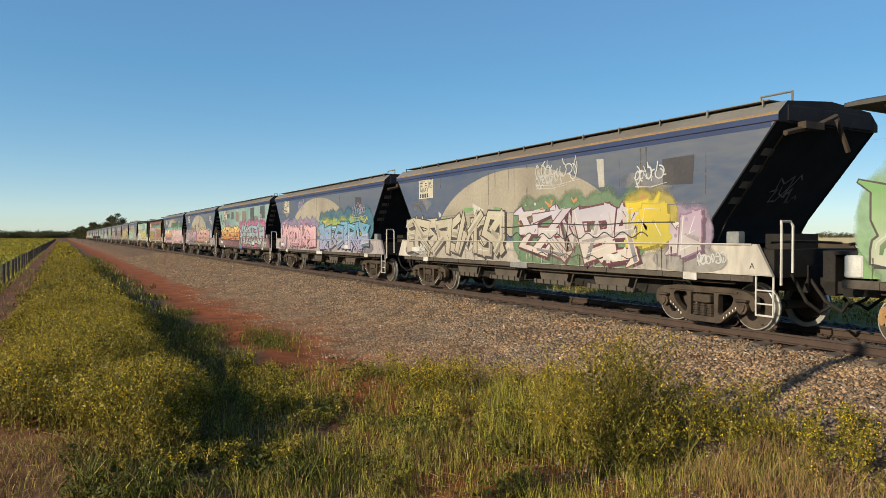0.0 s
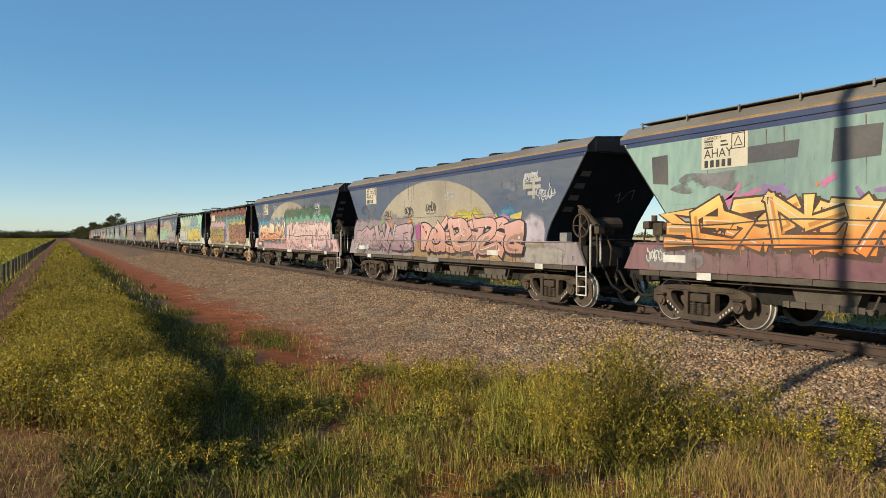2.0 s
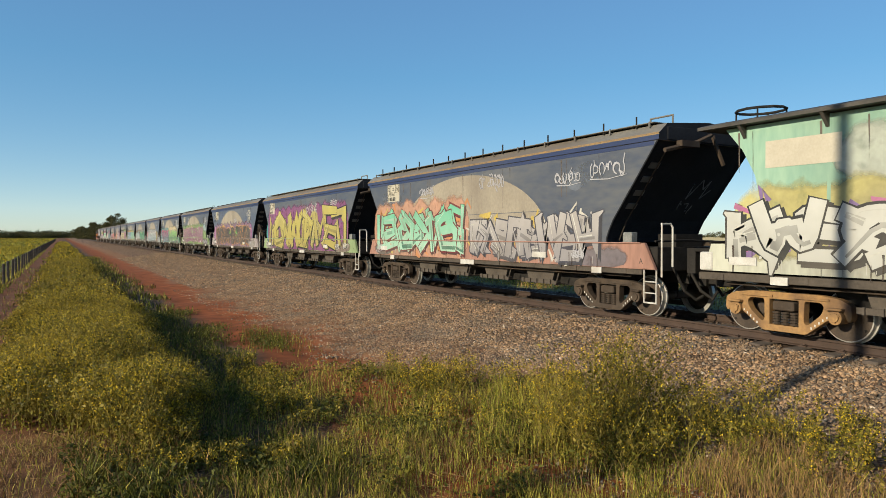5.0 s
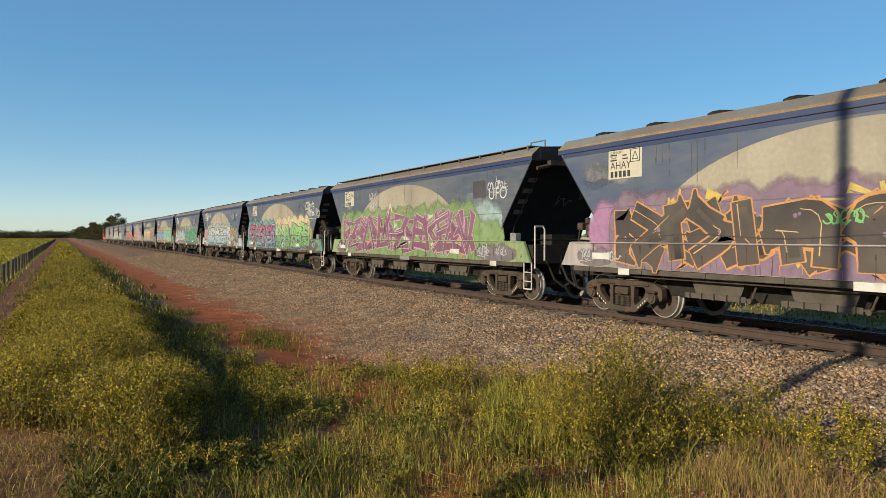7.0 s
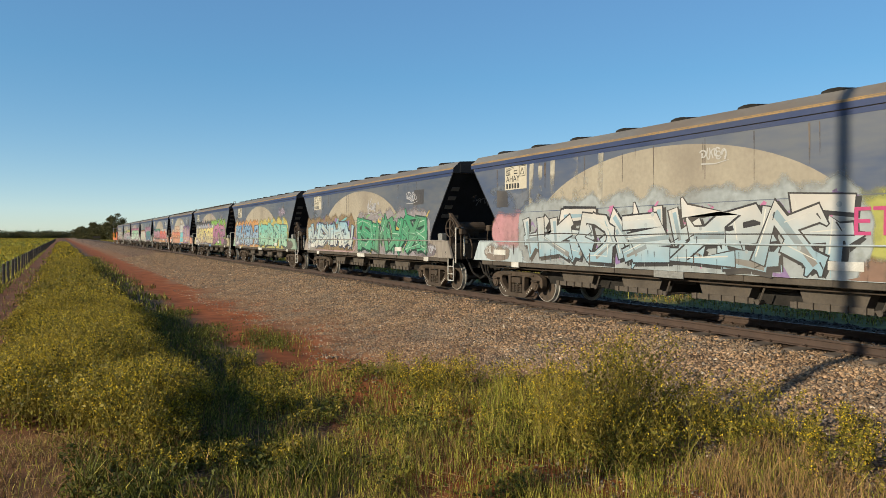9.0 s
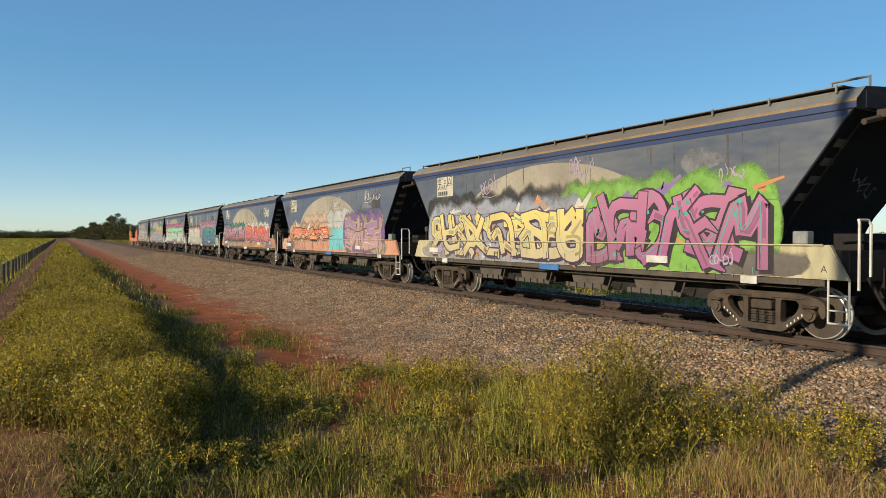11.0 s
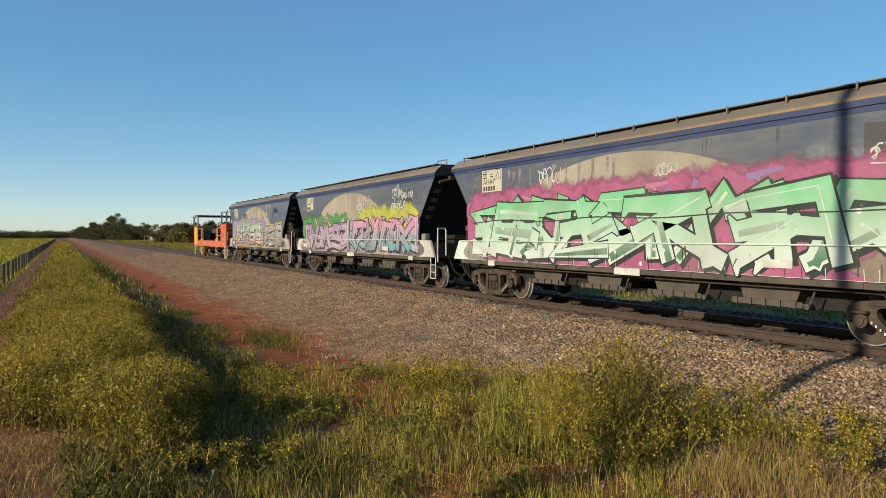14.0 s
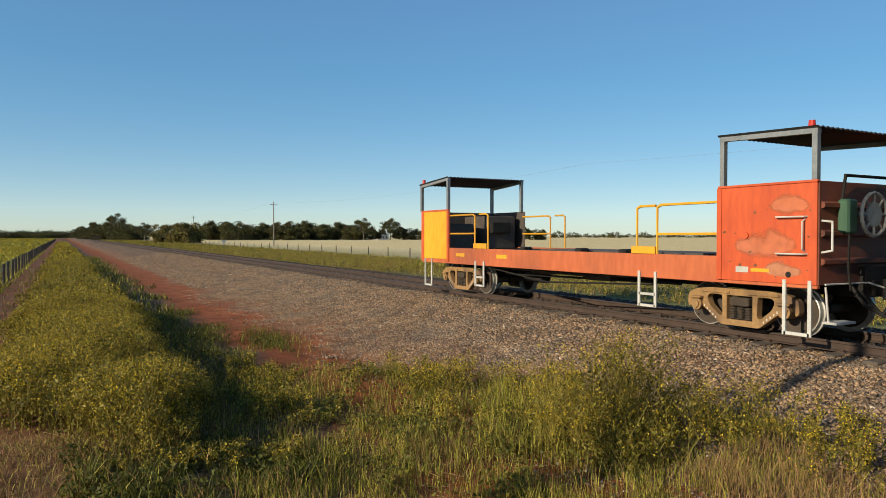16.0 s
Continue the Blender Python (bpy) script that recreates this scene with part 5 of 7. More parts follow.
     dict(tags=4, patch=[(12.3, 2.76, 0.75, 0.55), (0.9, 2.8, 0.45, 0.5)], pale=[(7.3, 1.12, 2.0, 1.1)], pale_colour=(126, 216, 228), clouds=[(7.1, 10.4, 2.0, 2.9, (222, 222, 222)), (3.6, 7.4, 1.9, 2.75, (226, 190, 160)), (0.9, 7.6, 1.04, 1.7, (232, 164, 132)), (9.3, 13.4, 1.04, 1.7, (206, 150, 130))])),
    (0, SIDE_BLUE, 1, 5.7, (176, 130, 104), "faded blue sides with mauve and orange-red graffiti", [(1.0, 7.2, 1.4, 2.4, (196, 150, 176), (156, 84, 100), (52, 24, 40), (44, 128, 104)), (7.4, 13.1, 1.35, 2.36, (238, 92, 36), (206, 110, 130), (150, 54, 40), (232, 222, 216))],
     dict(logo=(12.1, 2.72), ghost=(8.9, 4, 2.66, 0.62, (150, 152, 158)), tags=3, clouds=[(6.8, 13.2, 1.04, 1.6, (214, 150, 90)), (0.8, 6.9, 1.04, 1.5, (196, 150, 140)), (5.6, 8.0, 2.1, 2.55, (60, 130, 110))])),
    (1, SIDE_GREYTEAL, 0, 5.7, (170, 172, 156), "streaky grey-teal sides with orange-edged and teal graffiti", [(0.9, 6.5, 1.15, 2.42, (222, 216, 206), (190, 200, 160), (206, 170, 206), None), (7.6, 13.2, 1.1, 2.52, (44, 140, 122), (60, 100, 150), (18, 34, 40), (204, 146, 176))],
     dict(patch=[(12.5, 2.82, 0.65, 0.5), (0.9, 2.9, 0.42, 0.45)], pale=[(2.6, 2.62, 0.5, 0.8), (4.6, 2.6, 0.7, 0.85), (6.6, 2.65, 0.35, 0.8), (10.2, 2.9, 0.2, 0.6), (13.1, 2.9, 0.35, 0.6)], pale_colour=(150, 156, 160), accent=(150, 226, 170), clouds=[(6.6, 13.7, 1.5, 3.0, (176, 120, 156)), (0.6, 6.9, 1.04, 2.62, (32, 26, 28)), (0.7, 6.8, 1.04, 2.54, (236, 152, 60)), (0.9, 6.6, 1.04, 2.4, (214, 214, 202))])),
    (1, SIDE_SLATE, 1, 5.7, (206, 220, 206), "slate sides with big pale mint graffiti on pink", [(1.2, 13.1, 1.08, 2.76, (120, 206, 146), (222, 234, 226), (24, 34, 34), (196, 92, 146))],
     dict(big=1, accent=(236, 240, 236), ghost=(3.0, 9, 2.86, 0.55, (158, 148, 160)), tags=3, patch=[(12.3, 2.86, 0.65, 0.48)], clouds=[(12.2, 14.2, 1.04, 2.3, (186, 100, 140)), (0.8, 13.6, 1.9, 2.96, (200, 110, 160))])),
    (1, SIDE_SLATE, 1, 5.7, (206, 196, 190), "slate sides with pink, mauve and lime graffiti", [(1.6, 7.0, 1.1, 2.36, (166, 136, 176), (196, 176, 186), (48, 34, 56), None), (7.1, 13.5, 1.1, 2.46, (226, 150, 186), (110, 176, 180), (60, 30, 70), None)],
     dict(tags=5, patch=[(12.3, 2.78, 0.8, 0.5)], clouds=[(1.0, 7.4, 1.5, 2.66, (80, 160, 76)), (8.2, 13.7, 1.6, 2.84, (212, 216, 70)), (0.8, 13.4, 1.04, 1.5, (196, 172, 180)), (12.4, 14.0, 1.04, 1.6, (176, 170, 60))])),
    (0, SIDE_BLUE, 1, 5.7, (190, 170, 160), "faded blue sides with cyan and grey graffiti", [(2.3, 9.3, 1.2, 2.6, (152, 214, 210), (226, 176, 170), (36, 52, 78), None), (9.8, 13.2, 1.1, 2.4, (186, 180, 180), (150, 144, 148), (60, 52, 58), None)],
     dict(ghost=(8.2, 5, 2.72, 0.72, (214, 206, 170)), patch=[(0.75, 2.72, 0.62, 0.6)], tags=3, contour=(212, 196, 60), clouds=[(1.0, 10.0, 1.3, 2.82, (172, 158, 190)), (1.6, 9.6, 1.04, 1.75, (206, 164, 126)), (9.4, 13.4, 1.04, 2.2, (178, 160, 186))], tag_colour=(48, 44, 62))),
]


# ---- round-ended hoppers ----
M_BROWNROOF = surface("dark_roof", (0.04, 0.036, 0.032), (0.08, 0.07, 0.06), 0.7, 0, 2, 20, 0.2, 0.004)


def round_hopper(centre, side, sill, label, pieces, seed, fields, lines=()):
    """A grain hopper whose side plates bow in at the ends, with an overhanging dark roof."""
    w = wagon_thing("round_end_hopper_wagon", label, centre + HALF)
    e = [(-6.3, 3.6), (-5.95, 3.2), (-5.7, 2.75), (-5.6, 2.3), (-5.64, 1.9), (-5.8, 1.57)]
    o = e + [(-y, z) for y, z in reversed(e)]
    n = len(o)
    b = Build()
    for s in (-1, 1):
        b.add([(s * SIDE_X, y, z) for y, z in o], [tuple(range(n)) if s > 0 else tuple(range(n - 1, -1, -1))], 0)
    b.add([(-SIDE_X, y, z) for y, z in o] + [(SIDE_X, y, z) for y, z in o], [(i, i + 1, n + i + 1, n + i) for i in range(n - 1)], 1)
    for k in range(-2, 3):
        b.box(-SIDE_X - 0.004, -SIDE_X + 0.01, k * 2.2 - 0.03, k * 2.2 + 0.03, 1.6, 3.6, 0)
    part("body", b, [side, M_ENDBLACK], w)
    b = Build().prism([(-1.62, 3.62), (-1.62, 3.68), (-1.2, 3.78), (0, 3.86), (1.2, 3.78), (1.62, 3.68), (1.62, 3.62)], -6.75, 6.75, 0, "y")
    part("roof", b, M_BROWNROOF, w)
    br = Build().prism([(-1.42, 3.4), (-1.6, 3.62), (-1.42, 3.62)], -0.03, 0.03, 0, "y").mesh("eave_bracket", M_BROWNROOF)
    for k in range(9):
        part("eave_bracket", br, None, w, at=pose(0, -5.9 + k * 1.475, 0))
    for k in (-1, 1):
        h = Build().tube([(-1.0 + 0.38 * math.cos(a), k * 5.9 + 0.42 * math.sin(a), 3.92) for a in np.linspace(0, 2 * math.pi, 13)], 0.025, 5)
        for a in (0.3, 2.0, 3.6, 5.2):
            h.tube([(-1.0 + 0.38 * math.cos(a), k * 5.9 + 0.42 * math.sin(a), 3.75), (-1.0 + 0.38 * math.cos(a), k * 5.9 + 0.42 * math.sin(a), 3.92)], 0.016, 5)
        part("hatch_rail", h, M_DARK, w)
        if k < 0:
            part("end_post", Build().tube([(-1.3, k * 7.0, 1.0), (-1.3, k * 7.0, 3.6), (-1.3, k * 6.5, 3.65)], 0.05, 6), M_STEEL, w)
    part("side_sill", Build().prism([(-6.6, 1.57), (-6.75, 1.08), (6.75, 1.08), (6.6, 1.57)], -SIDE_X - 0.002, -SIDE_X + 0.06), sill, w)
    part("side_sill", Build().prism([(-6.6, 1.57), (-6.75, 1.08), (6.75, 1.08), (6.6, 1.57)], SIDE_X - 0.06, SIDE_X), M_STEEL, w)
    for r in (0, 180):
        part("end_deck", FIX["deck"], None, w, at=pose(0, 0, 0, 0, 0, r))
        part("coupler", FIX["coupler"], None, w, at=pose(0, -7.3, 0, 0, 0, 0) if r == 0 else pose(0, 7.3, 0, 0, 0, 180))
        part("air_tank", Build().cyl((-1.0, -6.5, 1.8), (0.6, -6.5, 1.8), 0.17, 12), M_DARK, w, at=pose(0, 0, 0, 0, 0, r))
    for name, key in (("centre_sill", "centre"), ("side_channel", "channel"), ("underframe", "pan"), ("hopper_shade_fill", "hopper"), ("brake_pipe", "pipe")):
        part(name, FIX[key], None, w)
    for y in (-3.0, -1.4, 0.2, 1.8, 3.4):
        part("discharge_chute", FIX["chute"], None, w, at=pose(0, y, 0))
    part("brake_gear", FIX["gear"], None, w, at=pose(0, -2.2, 0))
    part("step_ladder", FIX["ladder"], None, w, at=pose(0, 0.55, 0))
    part("grab_rail", FIX["rail"], None, w, at=pose(0, 0.75, 0))
    part("brake_wheel", FIX["brakewheel"], None, w, at=pose(-1.3, -6.9, 2.1))
    for k in (-1, 1):
        add_bogie(w, k * 5.35, BOGIE_YELLOW)
        part("corner_casting", Build().box(-SIDE_X - 0.03, -SIDE_X + 0.1, k * 6.7 - 0.14, k * 6.7 + 0.14, 1.08, 1.42, 0, 0.02), M_WHITE, w)
    part("data_panel", Build().box(-SIDE_X - 0.006, -SIDE_X + 0.002, 4.2, 5.5, 2.85, 3.3), M_PANEL, w, "cream data panel")
    rng = random.Random(seed)
    for k, c in enumerate(fields):
        cloud(w, rng, *c, 0.003 + k * 0.0002)
    for p in pieces:
        piece(w, rng, *p, cell=0.72, weight=0.25, style="round")
    if lines:
        wavy_lines(w, rng, lines)
    streaks(w, rng)
    small_plates(w, rng, sill)
    return w


CARS = []
for i, (rear, plan) in enumerate(zip(REARS, CAR_PLAN)):
    if plan is None:
        continue
    rng = random.Random(100 + i)
    walkway, side, dome, panel, sill, words, pieces, more = plan
    w = hopper(rear, side, sill_paint(sill), "grain hopper wagon, " + words, bool(walkway), bool(dome), panel)
    for k, c in enumerate(more.get("clouds", ())):
        cloud(w, rng, *c, 0.0046 + 0.00012 * k)
    for p in pieces:
        piece(w, rng, *p, accent=more.get("contour", more.get("accent", (236, 234, 226))), cell=1.3 if more.get("big") else rng.uniform(0.66, 0.8), weight=0.36 if more.get("big") else more.get("weight", rng.uniform(0.2, 0.26)), style=more.get("style", "sharp"), contour="contour" in more, depth="nodepth" not in more)
    for k in range(3):
        a, z = rng.choice([rng.uniform(0.8, 1.6), rng.uniform(10.6, 11.8)]), rng.uniform(2.4, 2.9)
        buffed(w, rng, a, a + rng.uniform(1.0, 1.9), z, z + rng.uniform(0.3, 0.6), rng.choice([(112, 120, 136), (130, 130, 138), (96, 104, 122)]), 0.0034 + k * 0.0003)
    if "patch" in more:
        patches(w, rng, more["patch"], more.get("patch_colour", (66, 64, 68)))
    if "pale" in more:
        patches(w, rng, more["pale"], more.get("pale_colour", (206, 200, 190)))
    for key, colour in (("black_tags", (40, 38, 42)), ("green_tags", (130, 206, 110))):
        if key in more:
            b = Build()
            for a, z, size in more[key]:
                scribble(b, rng, a, z, size, 10)
            tagged(part("tag_scribble", b, spray(colour), w), kind="stuff")
    if "word" in more:
        text, a, z, size, colour = more["word"]
        me = text_mesh(text, size, "sprayed_word")
        me.materials.clear()
        me.materials.append(spray(colour))
        part("sprayed_word", me, None, w, at=Matrix.Translation((-SIDE_X - 0.0125, HALF - a, z)) @ FACE)
    for a0, a1 in ((0.6, 2.4), (12.0, 14.2)):
        cloud(w, rng, a0, a1 - rng.uniform(0, 0.5), 1.04, 1.5, rng.choice([(150, 132, 120), (176, 170, 164), (130, 120, 128), (110, 100, 92)]), 0.0064)
    streaks(w, rng)
    if i in LINES:
        wavy_lines(w, rng, LINES[i])
    end_scrawl(w, rng)
    part("end_letter", TEXT_END["A" if walkway else "B"], None, w, at=Matrix.Translation((-SIDE_X - 0.0128, -6.86, 1.14)) @ FACE)
    if "logo" in more:
        logo(w, *more["logo"])
    if "ghost" in more:
        ghost(w, rng, *more["ghost"])
    if more.get("tags"):
        b = Build()
        for k in range(more["tags"]):
            scribble(b, rng, rng.choice([a for a in (0.7, 0.8, 2.4, 4.4, 8.2, 11.6, 12.4, 12.8) if not -1.5 < a - (HALF - panel) < 1.6]), rng.uniform(2.75, 3.3), rng.uniform(0.22, 0.48), rng.randint(9, 16))
        for k in range(3):
            scribble(b, rng, rng.choice([0.8, 1.6, 12.2, 13.2]), 1.3, 0.24, rng.randint(8, 13))
        tagged(part("tag_scribble", b, spray(more.get("tag_colour", rng.choice([(226, 226, 226), (206, 206, 216), (226, 226, 226), (196, 176, 206)]))), w), kind="stuff")
    if more.get("pins"):
        for k in range(14):
            part("roof_pin", Build().cyl((-1.25, -6.6 + k, 3.95), (-1.25, -6.6 + k, 4.2), 0.02, 6), M_DARK, w)
    small_plates(w, rng, sill_paint(sill))
    CARS.append(w)

round_hopper(-0.65, paint("pale_green_plate", (140, 164, 146), (112, 138, 126)), sill_paint((120, 150, 100)), "round-ended hopper wagon with pale green sides",
             [(1.0, 13.0, 1.15, 2.6, (120, 180, 100), (200, 200, 180), OUT_D, (150, 190, 140))], 40, [])
round_hopper(93.65, paint("mottled_pastel_side", (150, 160, 140), (126, 84, 74), amount=0.3), sill_paint((176, 166, 140)), "round-ended hopper wagon with mottled brown and pink graffiti",
             [(1.3, 6.6, 1.2, 2.45, (150, 150, 60), (186, 140, 60), (58, 32, 26), None), (8.3, 13.2, 1.2, 2.6, (140, 76, 52), (170, 110, 80), (40, 26, 26), None)], 41,
             [(1.2, 13.4, 3.05, 3.6, (142, 70, 62)), (1.4, 13.2, 2.55, 3.2, (88, 112, 84)), (1.3, 7.0, 2.0, 2.85, (226, 184, 196)), (7.0, 12.6, 1.3, 3.0, (112, 180, 204)), (7.9, 13.4, 1.2, 2.75, (220, 206, 84)), (1.2, 6.8, 1.1, 1.8, (206, 186, 160)), (6.5, 7.3, 1.1, 2.7, (158, 116, 180)), (7.4, 8.1, 1.2, 2.5, (226, 196, 196))],
             [(1.3, 8.0, 1.75, 0.02, 3.0, 0.04), (1.4, 7.6, 2.1, 0.02, 3.5, 0.03), (6.4, 8.6, 2.0, 0.22, 1.4, 0.03)])
round_hopper(109.45, paint("mint_side", (158, 190, 166), (130, 168, 150), amount=0.3), sill_paint((196, 196, 180)), "round-ended hopper wagon with mint sides and yellow graffiti",
             [(1.2, 5.6, 1.2, 2.35, (226, 226, 220), (206, 206, 200), (40, 40, 40), None), (6.4, 12.4, 1.2, 2.5, (242, 222, 96), (226, 190, 60), (46, 40, 36), None)], 42,
             [(3.0, 8.0, 2.5, 3.4, (206, 214, 200)), (7.5, 11.6, 2.6, 3.4, (150, 180, 190)), (1.2, 6.2, 1.3, 2.6, (226, 214, 130)), (6.2, 12.8, 1.3, 2.7, (160, 206, 226))])


# ---- the open crew wagon at the tail ----
M_ORANGE = paint("worn_orange", (212, 92, 42), (178, 68, 32), dirt=(0.09, 0.045, 0.03), amount=0.75)
M_BEAM = paint("dusty_orange", (202, 108, 64), (172, 86, 50), dirt=(0.16, 0.085, 0.05), amount=0.8)
# darker orange for the end: soot, plus its grazing-light shade as colour
M_SOOTY_SHADED_ORANGE = surface("sooty_shaded_orange", (0.1, 0.026, 0.014), (0.24, 0.06, 0.026), 0.7, 0, 1.6, 20, 0.15, 0.004, dirt=(0.03, 0.018, 0.014), dirt_amount=1.0)
M_RUST = surface("rust", (0.12, 0.05, 0.025), (0.26, 0.11, 0.05), 0.9, 0, 6, 40, 0.3, 0.003)
M_YELLOW = paint("worn_yellow", (234, 172, 36), (214, 150, 30), dirt=(0.25, 0.15, 0.05), amount=0.4)
M_GREYFRAME = surface("grey_frame", (0.2, 0.21, 0.22), (0.3, 0.31, 0.32), 0.5, 0.3, 3, 30, 0.1, 0.002)
M_TIN = surface("corrugated_tin", (0.06, 0.06, 0.062), (0.1, 0.1, 0.1), 0.55, 0.3, 3, 30, 0.1, 0.002)
# one dark brown for the machinery and the shelters' inner panels
M_MACHINE = surface("dark_brown_plate", (0.05, 0.04, 0.035), (0.1, 0.075, 0.06), 0.7, 0, 4, 30, 0.3, 0.005)
M_GREENGEAR = paint("green_gear_case", (66, 100, 76), (52, 80, 62))
M_RED = paint("red_lens", (200, 40, 24), (170, 30, 20))


def tin_roof(y0, y1, z_in, z_out, inner):
    """Corrugated sheet that falls away towards the wagon's end."""
    b = Build()
    n = 44
    for i in range(n):
        xa, xb = -1.45 + 2.9 * i / n, -1.45 + 2.9 * (i + 1) / n
        ha, hb = 0.018 * (-1) ** i, 0.018 * (-1) ** (i + 1)
        za, zb = (z_in, z_out) if inner == 0 else (z_out, z_in)
        b.add([(xa, y0, za + ha), (xb, y0, za + hb), (xb, y1, zb + hb), (xa, y1, zb + ha), (xa, y0, za + ha - 0.006), (xb, y0, za + hb - 0.006), (xb, y1, zb + hb - 0.006), (xa, y1, zb + ha - 0.006)],
              [(0, 1, 2, 3), (7, 6, 5, 4), (0, 4, 5, 1), (3, 2, 6, 7)])
    return b


def crew_wagon(centre):
    w = wagon_thing("crew_flat_wagon", "orange flat wagon with open roofed shelters at both ends", centre + HALF)
    for s in (-1, 1):
        x0, x1 = sorted((s * 1.41, s * 1.33))
        part("side_beam", Build().box(x0, x1, -6.78, 6.78, 0.87, 1.35, 0, 0.008), M_BEAM, w)
    part("deck", Build().box(-1.33, 1.33, -6.78, 6.78, 1.2, 1.3), M_DARK, w)
    part("centre_sill", Build().box(-0.3, 0.3, -6.9, 6.9, 0.7, 1.2), M_DARK, w)
    # front shelter: a closed box of plate
    for x0, x1 in ((-1.43, -1.40), (1.40, 1.43)):
        part("side_panel", Build().box(x0, x1, -6.78, -4.94, 0.93, 2.58, 0, 0.006), M_ORANGE, w)
        part("panel_rim", Build().box(x0 - 0.02, x1 + 0.02, -6.8, -4.92, 2.56, 2.6, 0, 0.006), M_ORANGE, w)
        part("corner_post", Build().box(x0 - 0.02, x1 + 0.02, -5.0, -4.9, 0.93, 2.56, 0, 0.006), M_ORANGE, w)
    part("end_panel", Build().box(-1.40, 1.40, -6.8, -6.76, 0.93, 2.58, 0, 0.006), M_SOOTY_SHADED_ORANGE, w)
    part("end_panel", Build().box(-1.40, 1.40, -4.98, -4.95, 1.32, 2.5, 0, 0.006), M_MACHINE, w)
    part("paint_plate", Build().box(-1.436, -1.431, -5.55, -5.3, 1.08, 1.18), M_WHITE, w)
    part("paint_plate", Build().box(-1.436, -1.431, -5.95, -5.6, 1.1, 1.16), M_YELLOW, w)
    part("handhole", Build().cyl((-1.436, -6.3, 1.08), (-1.42, -6.3, 1.08), 0.05, 12), M_DARK, w)
    part("bolt_cap", Build().cyl((-1.46, -5.5, 1.72), (-1.42, -5.5, 1.72), 0.06, 12), M_ORANGE, w)
    g = Build()
    for z in (2.02, 1.42):
        g.tube([(-1.43, -6.1, z), (-1.5, -6.12, z), (-1.5, -6.6, z), (-1.43, -6.62, z)], 0.014, 6)
    g.tube([(-1.43, -6.58, 1.98), (-1.5, -6.58, 1.94), (-1.5, -6.58, 1.5), (-1.43, -6.58, 1.46)], 0.014, 6)
    g.tube([(-1.35, -6.82, 1.95), (-1.35, -6.98, 1.93), (-1.35, -6.98, 1.48), (-1.35, -6.82, 1.45)], 0.018, 6)
    part("grab_iron", g, M_WHITE, w)
    part("gear_case", Build().box(-0.95, -0.7, -7.0, -6.8, 1.75, 2.3, 0, 0.03), M_GREENGEAR, w)
    brake_wheel = part("brake_wheel", Build().tube([(-0.02, 0.34 * math.cos(i * math.pi / 10), 0.34 * math.sin(i * math.pi / 10)) for i in range(21)], 0.03, 6), M_GREY_BOX, w, "galvanised brake hand wheel", at=pose(-0.55, -7.14, 2.05, 0, 0, 90))
    part("hub", Build().lathe([(-0.03, 0.2), (0.0, 0.2), (0.01, 0.05), (0.25, 0.05)], 16), M_GREY_BOX, brake_wheel)
    spoke = Build().tube([(-0.015, 0.18, 0), (-0.02, 0.33, 0)], 0.022, 5).mesh("spoke", M_GREY_BOX)
    for i in range(8):
        part("spoke", spoke, None, brake_wheel, at=pose(0, 0, 0, 45 * i))
    part("chain", Build().tube([(-0.85, -6.95, 1.75), (-0.87, -6.95, 1.2), (-0.8, -6.95, 0.85)], 0.02, 5), M_DARK, w)
    part("guard_rail", Build().tube([(-0.85, -6.83, 2.3), (-0.85, -6.88, 2.68), (0.75, -6.88, 2.68), (0.75, -6.83, 1.9)], 0.025, 6), M_DARK, w)
    stain = Build()
    rg = random.Random(5)
    for k in range(24):      # rust blisters and scuffs
        y, z, s = rg.uniform(-6.7, -5.05), rg.uniform(1.0, 2.5), rg.choice([0.006, 0.01, 0.012, 0.02, 0.035])
        stain.add([(-1.4325 - 0.0001 * k, y + s * rg.uniform(0.6, 1.3) * math.cos(t), z + s * 0.8 * rg.uniform(0.6, 1.3) * math.sin(t)) for t in np.linspace(0, 2 * math.pi, 9)[:-1]], [tuple(range(8))])
    tagged(part("rust_spot", stain, M_RUST, w), kind="stuff")
    for k, (a0, a1, z0, z1, c) in enumerate(((12.6, 13.9, 1.35, 1.8, (246, 122, 70)), (13.3, 14.1, 2.05, 2.4, (244, 124, 72)), (13.2, 14.0, 1.02, 1.3, (240, 150, 104)))):
        cloud(w, rg, a0, a1, z0, z1, c, 0.0228 + 0.0002 * k)
    part("brake_gear", Build().box(-0.75, -0.55, -2.6, 2.4, 0.78, 0.9).box(-0.9, -0.5, 0.6, 1.5, 0.72, 1.0, 0, 0.04).tube([(-1.0, -3.2, 0.86), (-1.0, -0.5, 0.78), (-1.0, 3.4, 0.84)], 0.03, 6).cyl((-0.85, -1.6, 0.8), (-0.85, -0.7, 0.8), 0.13, 12), M_STEEL, w)
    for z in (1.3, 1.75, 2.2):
        part("end_rib", Build().prism([(-6.8, z - 0.06), (-6.86, z - 0.03), (-6.86, z + 0.03), (-6.8, z + 0.06)], -1.35, 1.35), M_SOOTY_SHADED_ORANGE, w)
    part("air_hose", Build().tube([(-0.5, -6.95, 0.8), (-0.45, -7.25, 0.45), (-0.3, -7.45, 0.35), (-0.1, -7.6, 0.5)], 0.028, 6), M_DARK, w)
    part("uncoupling_bar", Build().tube([(-1.38, -6.9, 0.95), (-0.3, -6.95, 0.95), (-0.15, -7.2, 0.85)], 0.016, 6), M_WHITE, w)
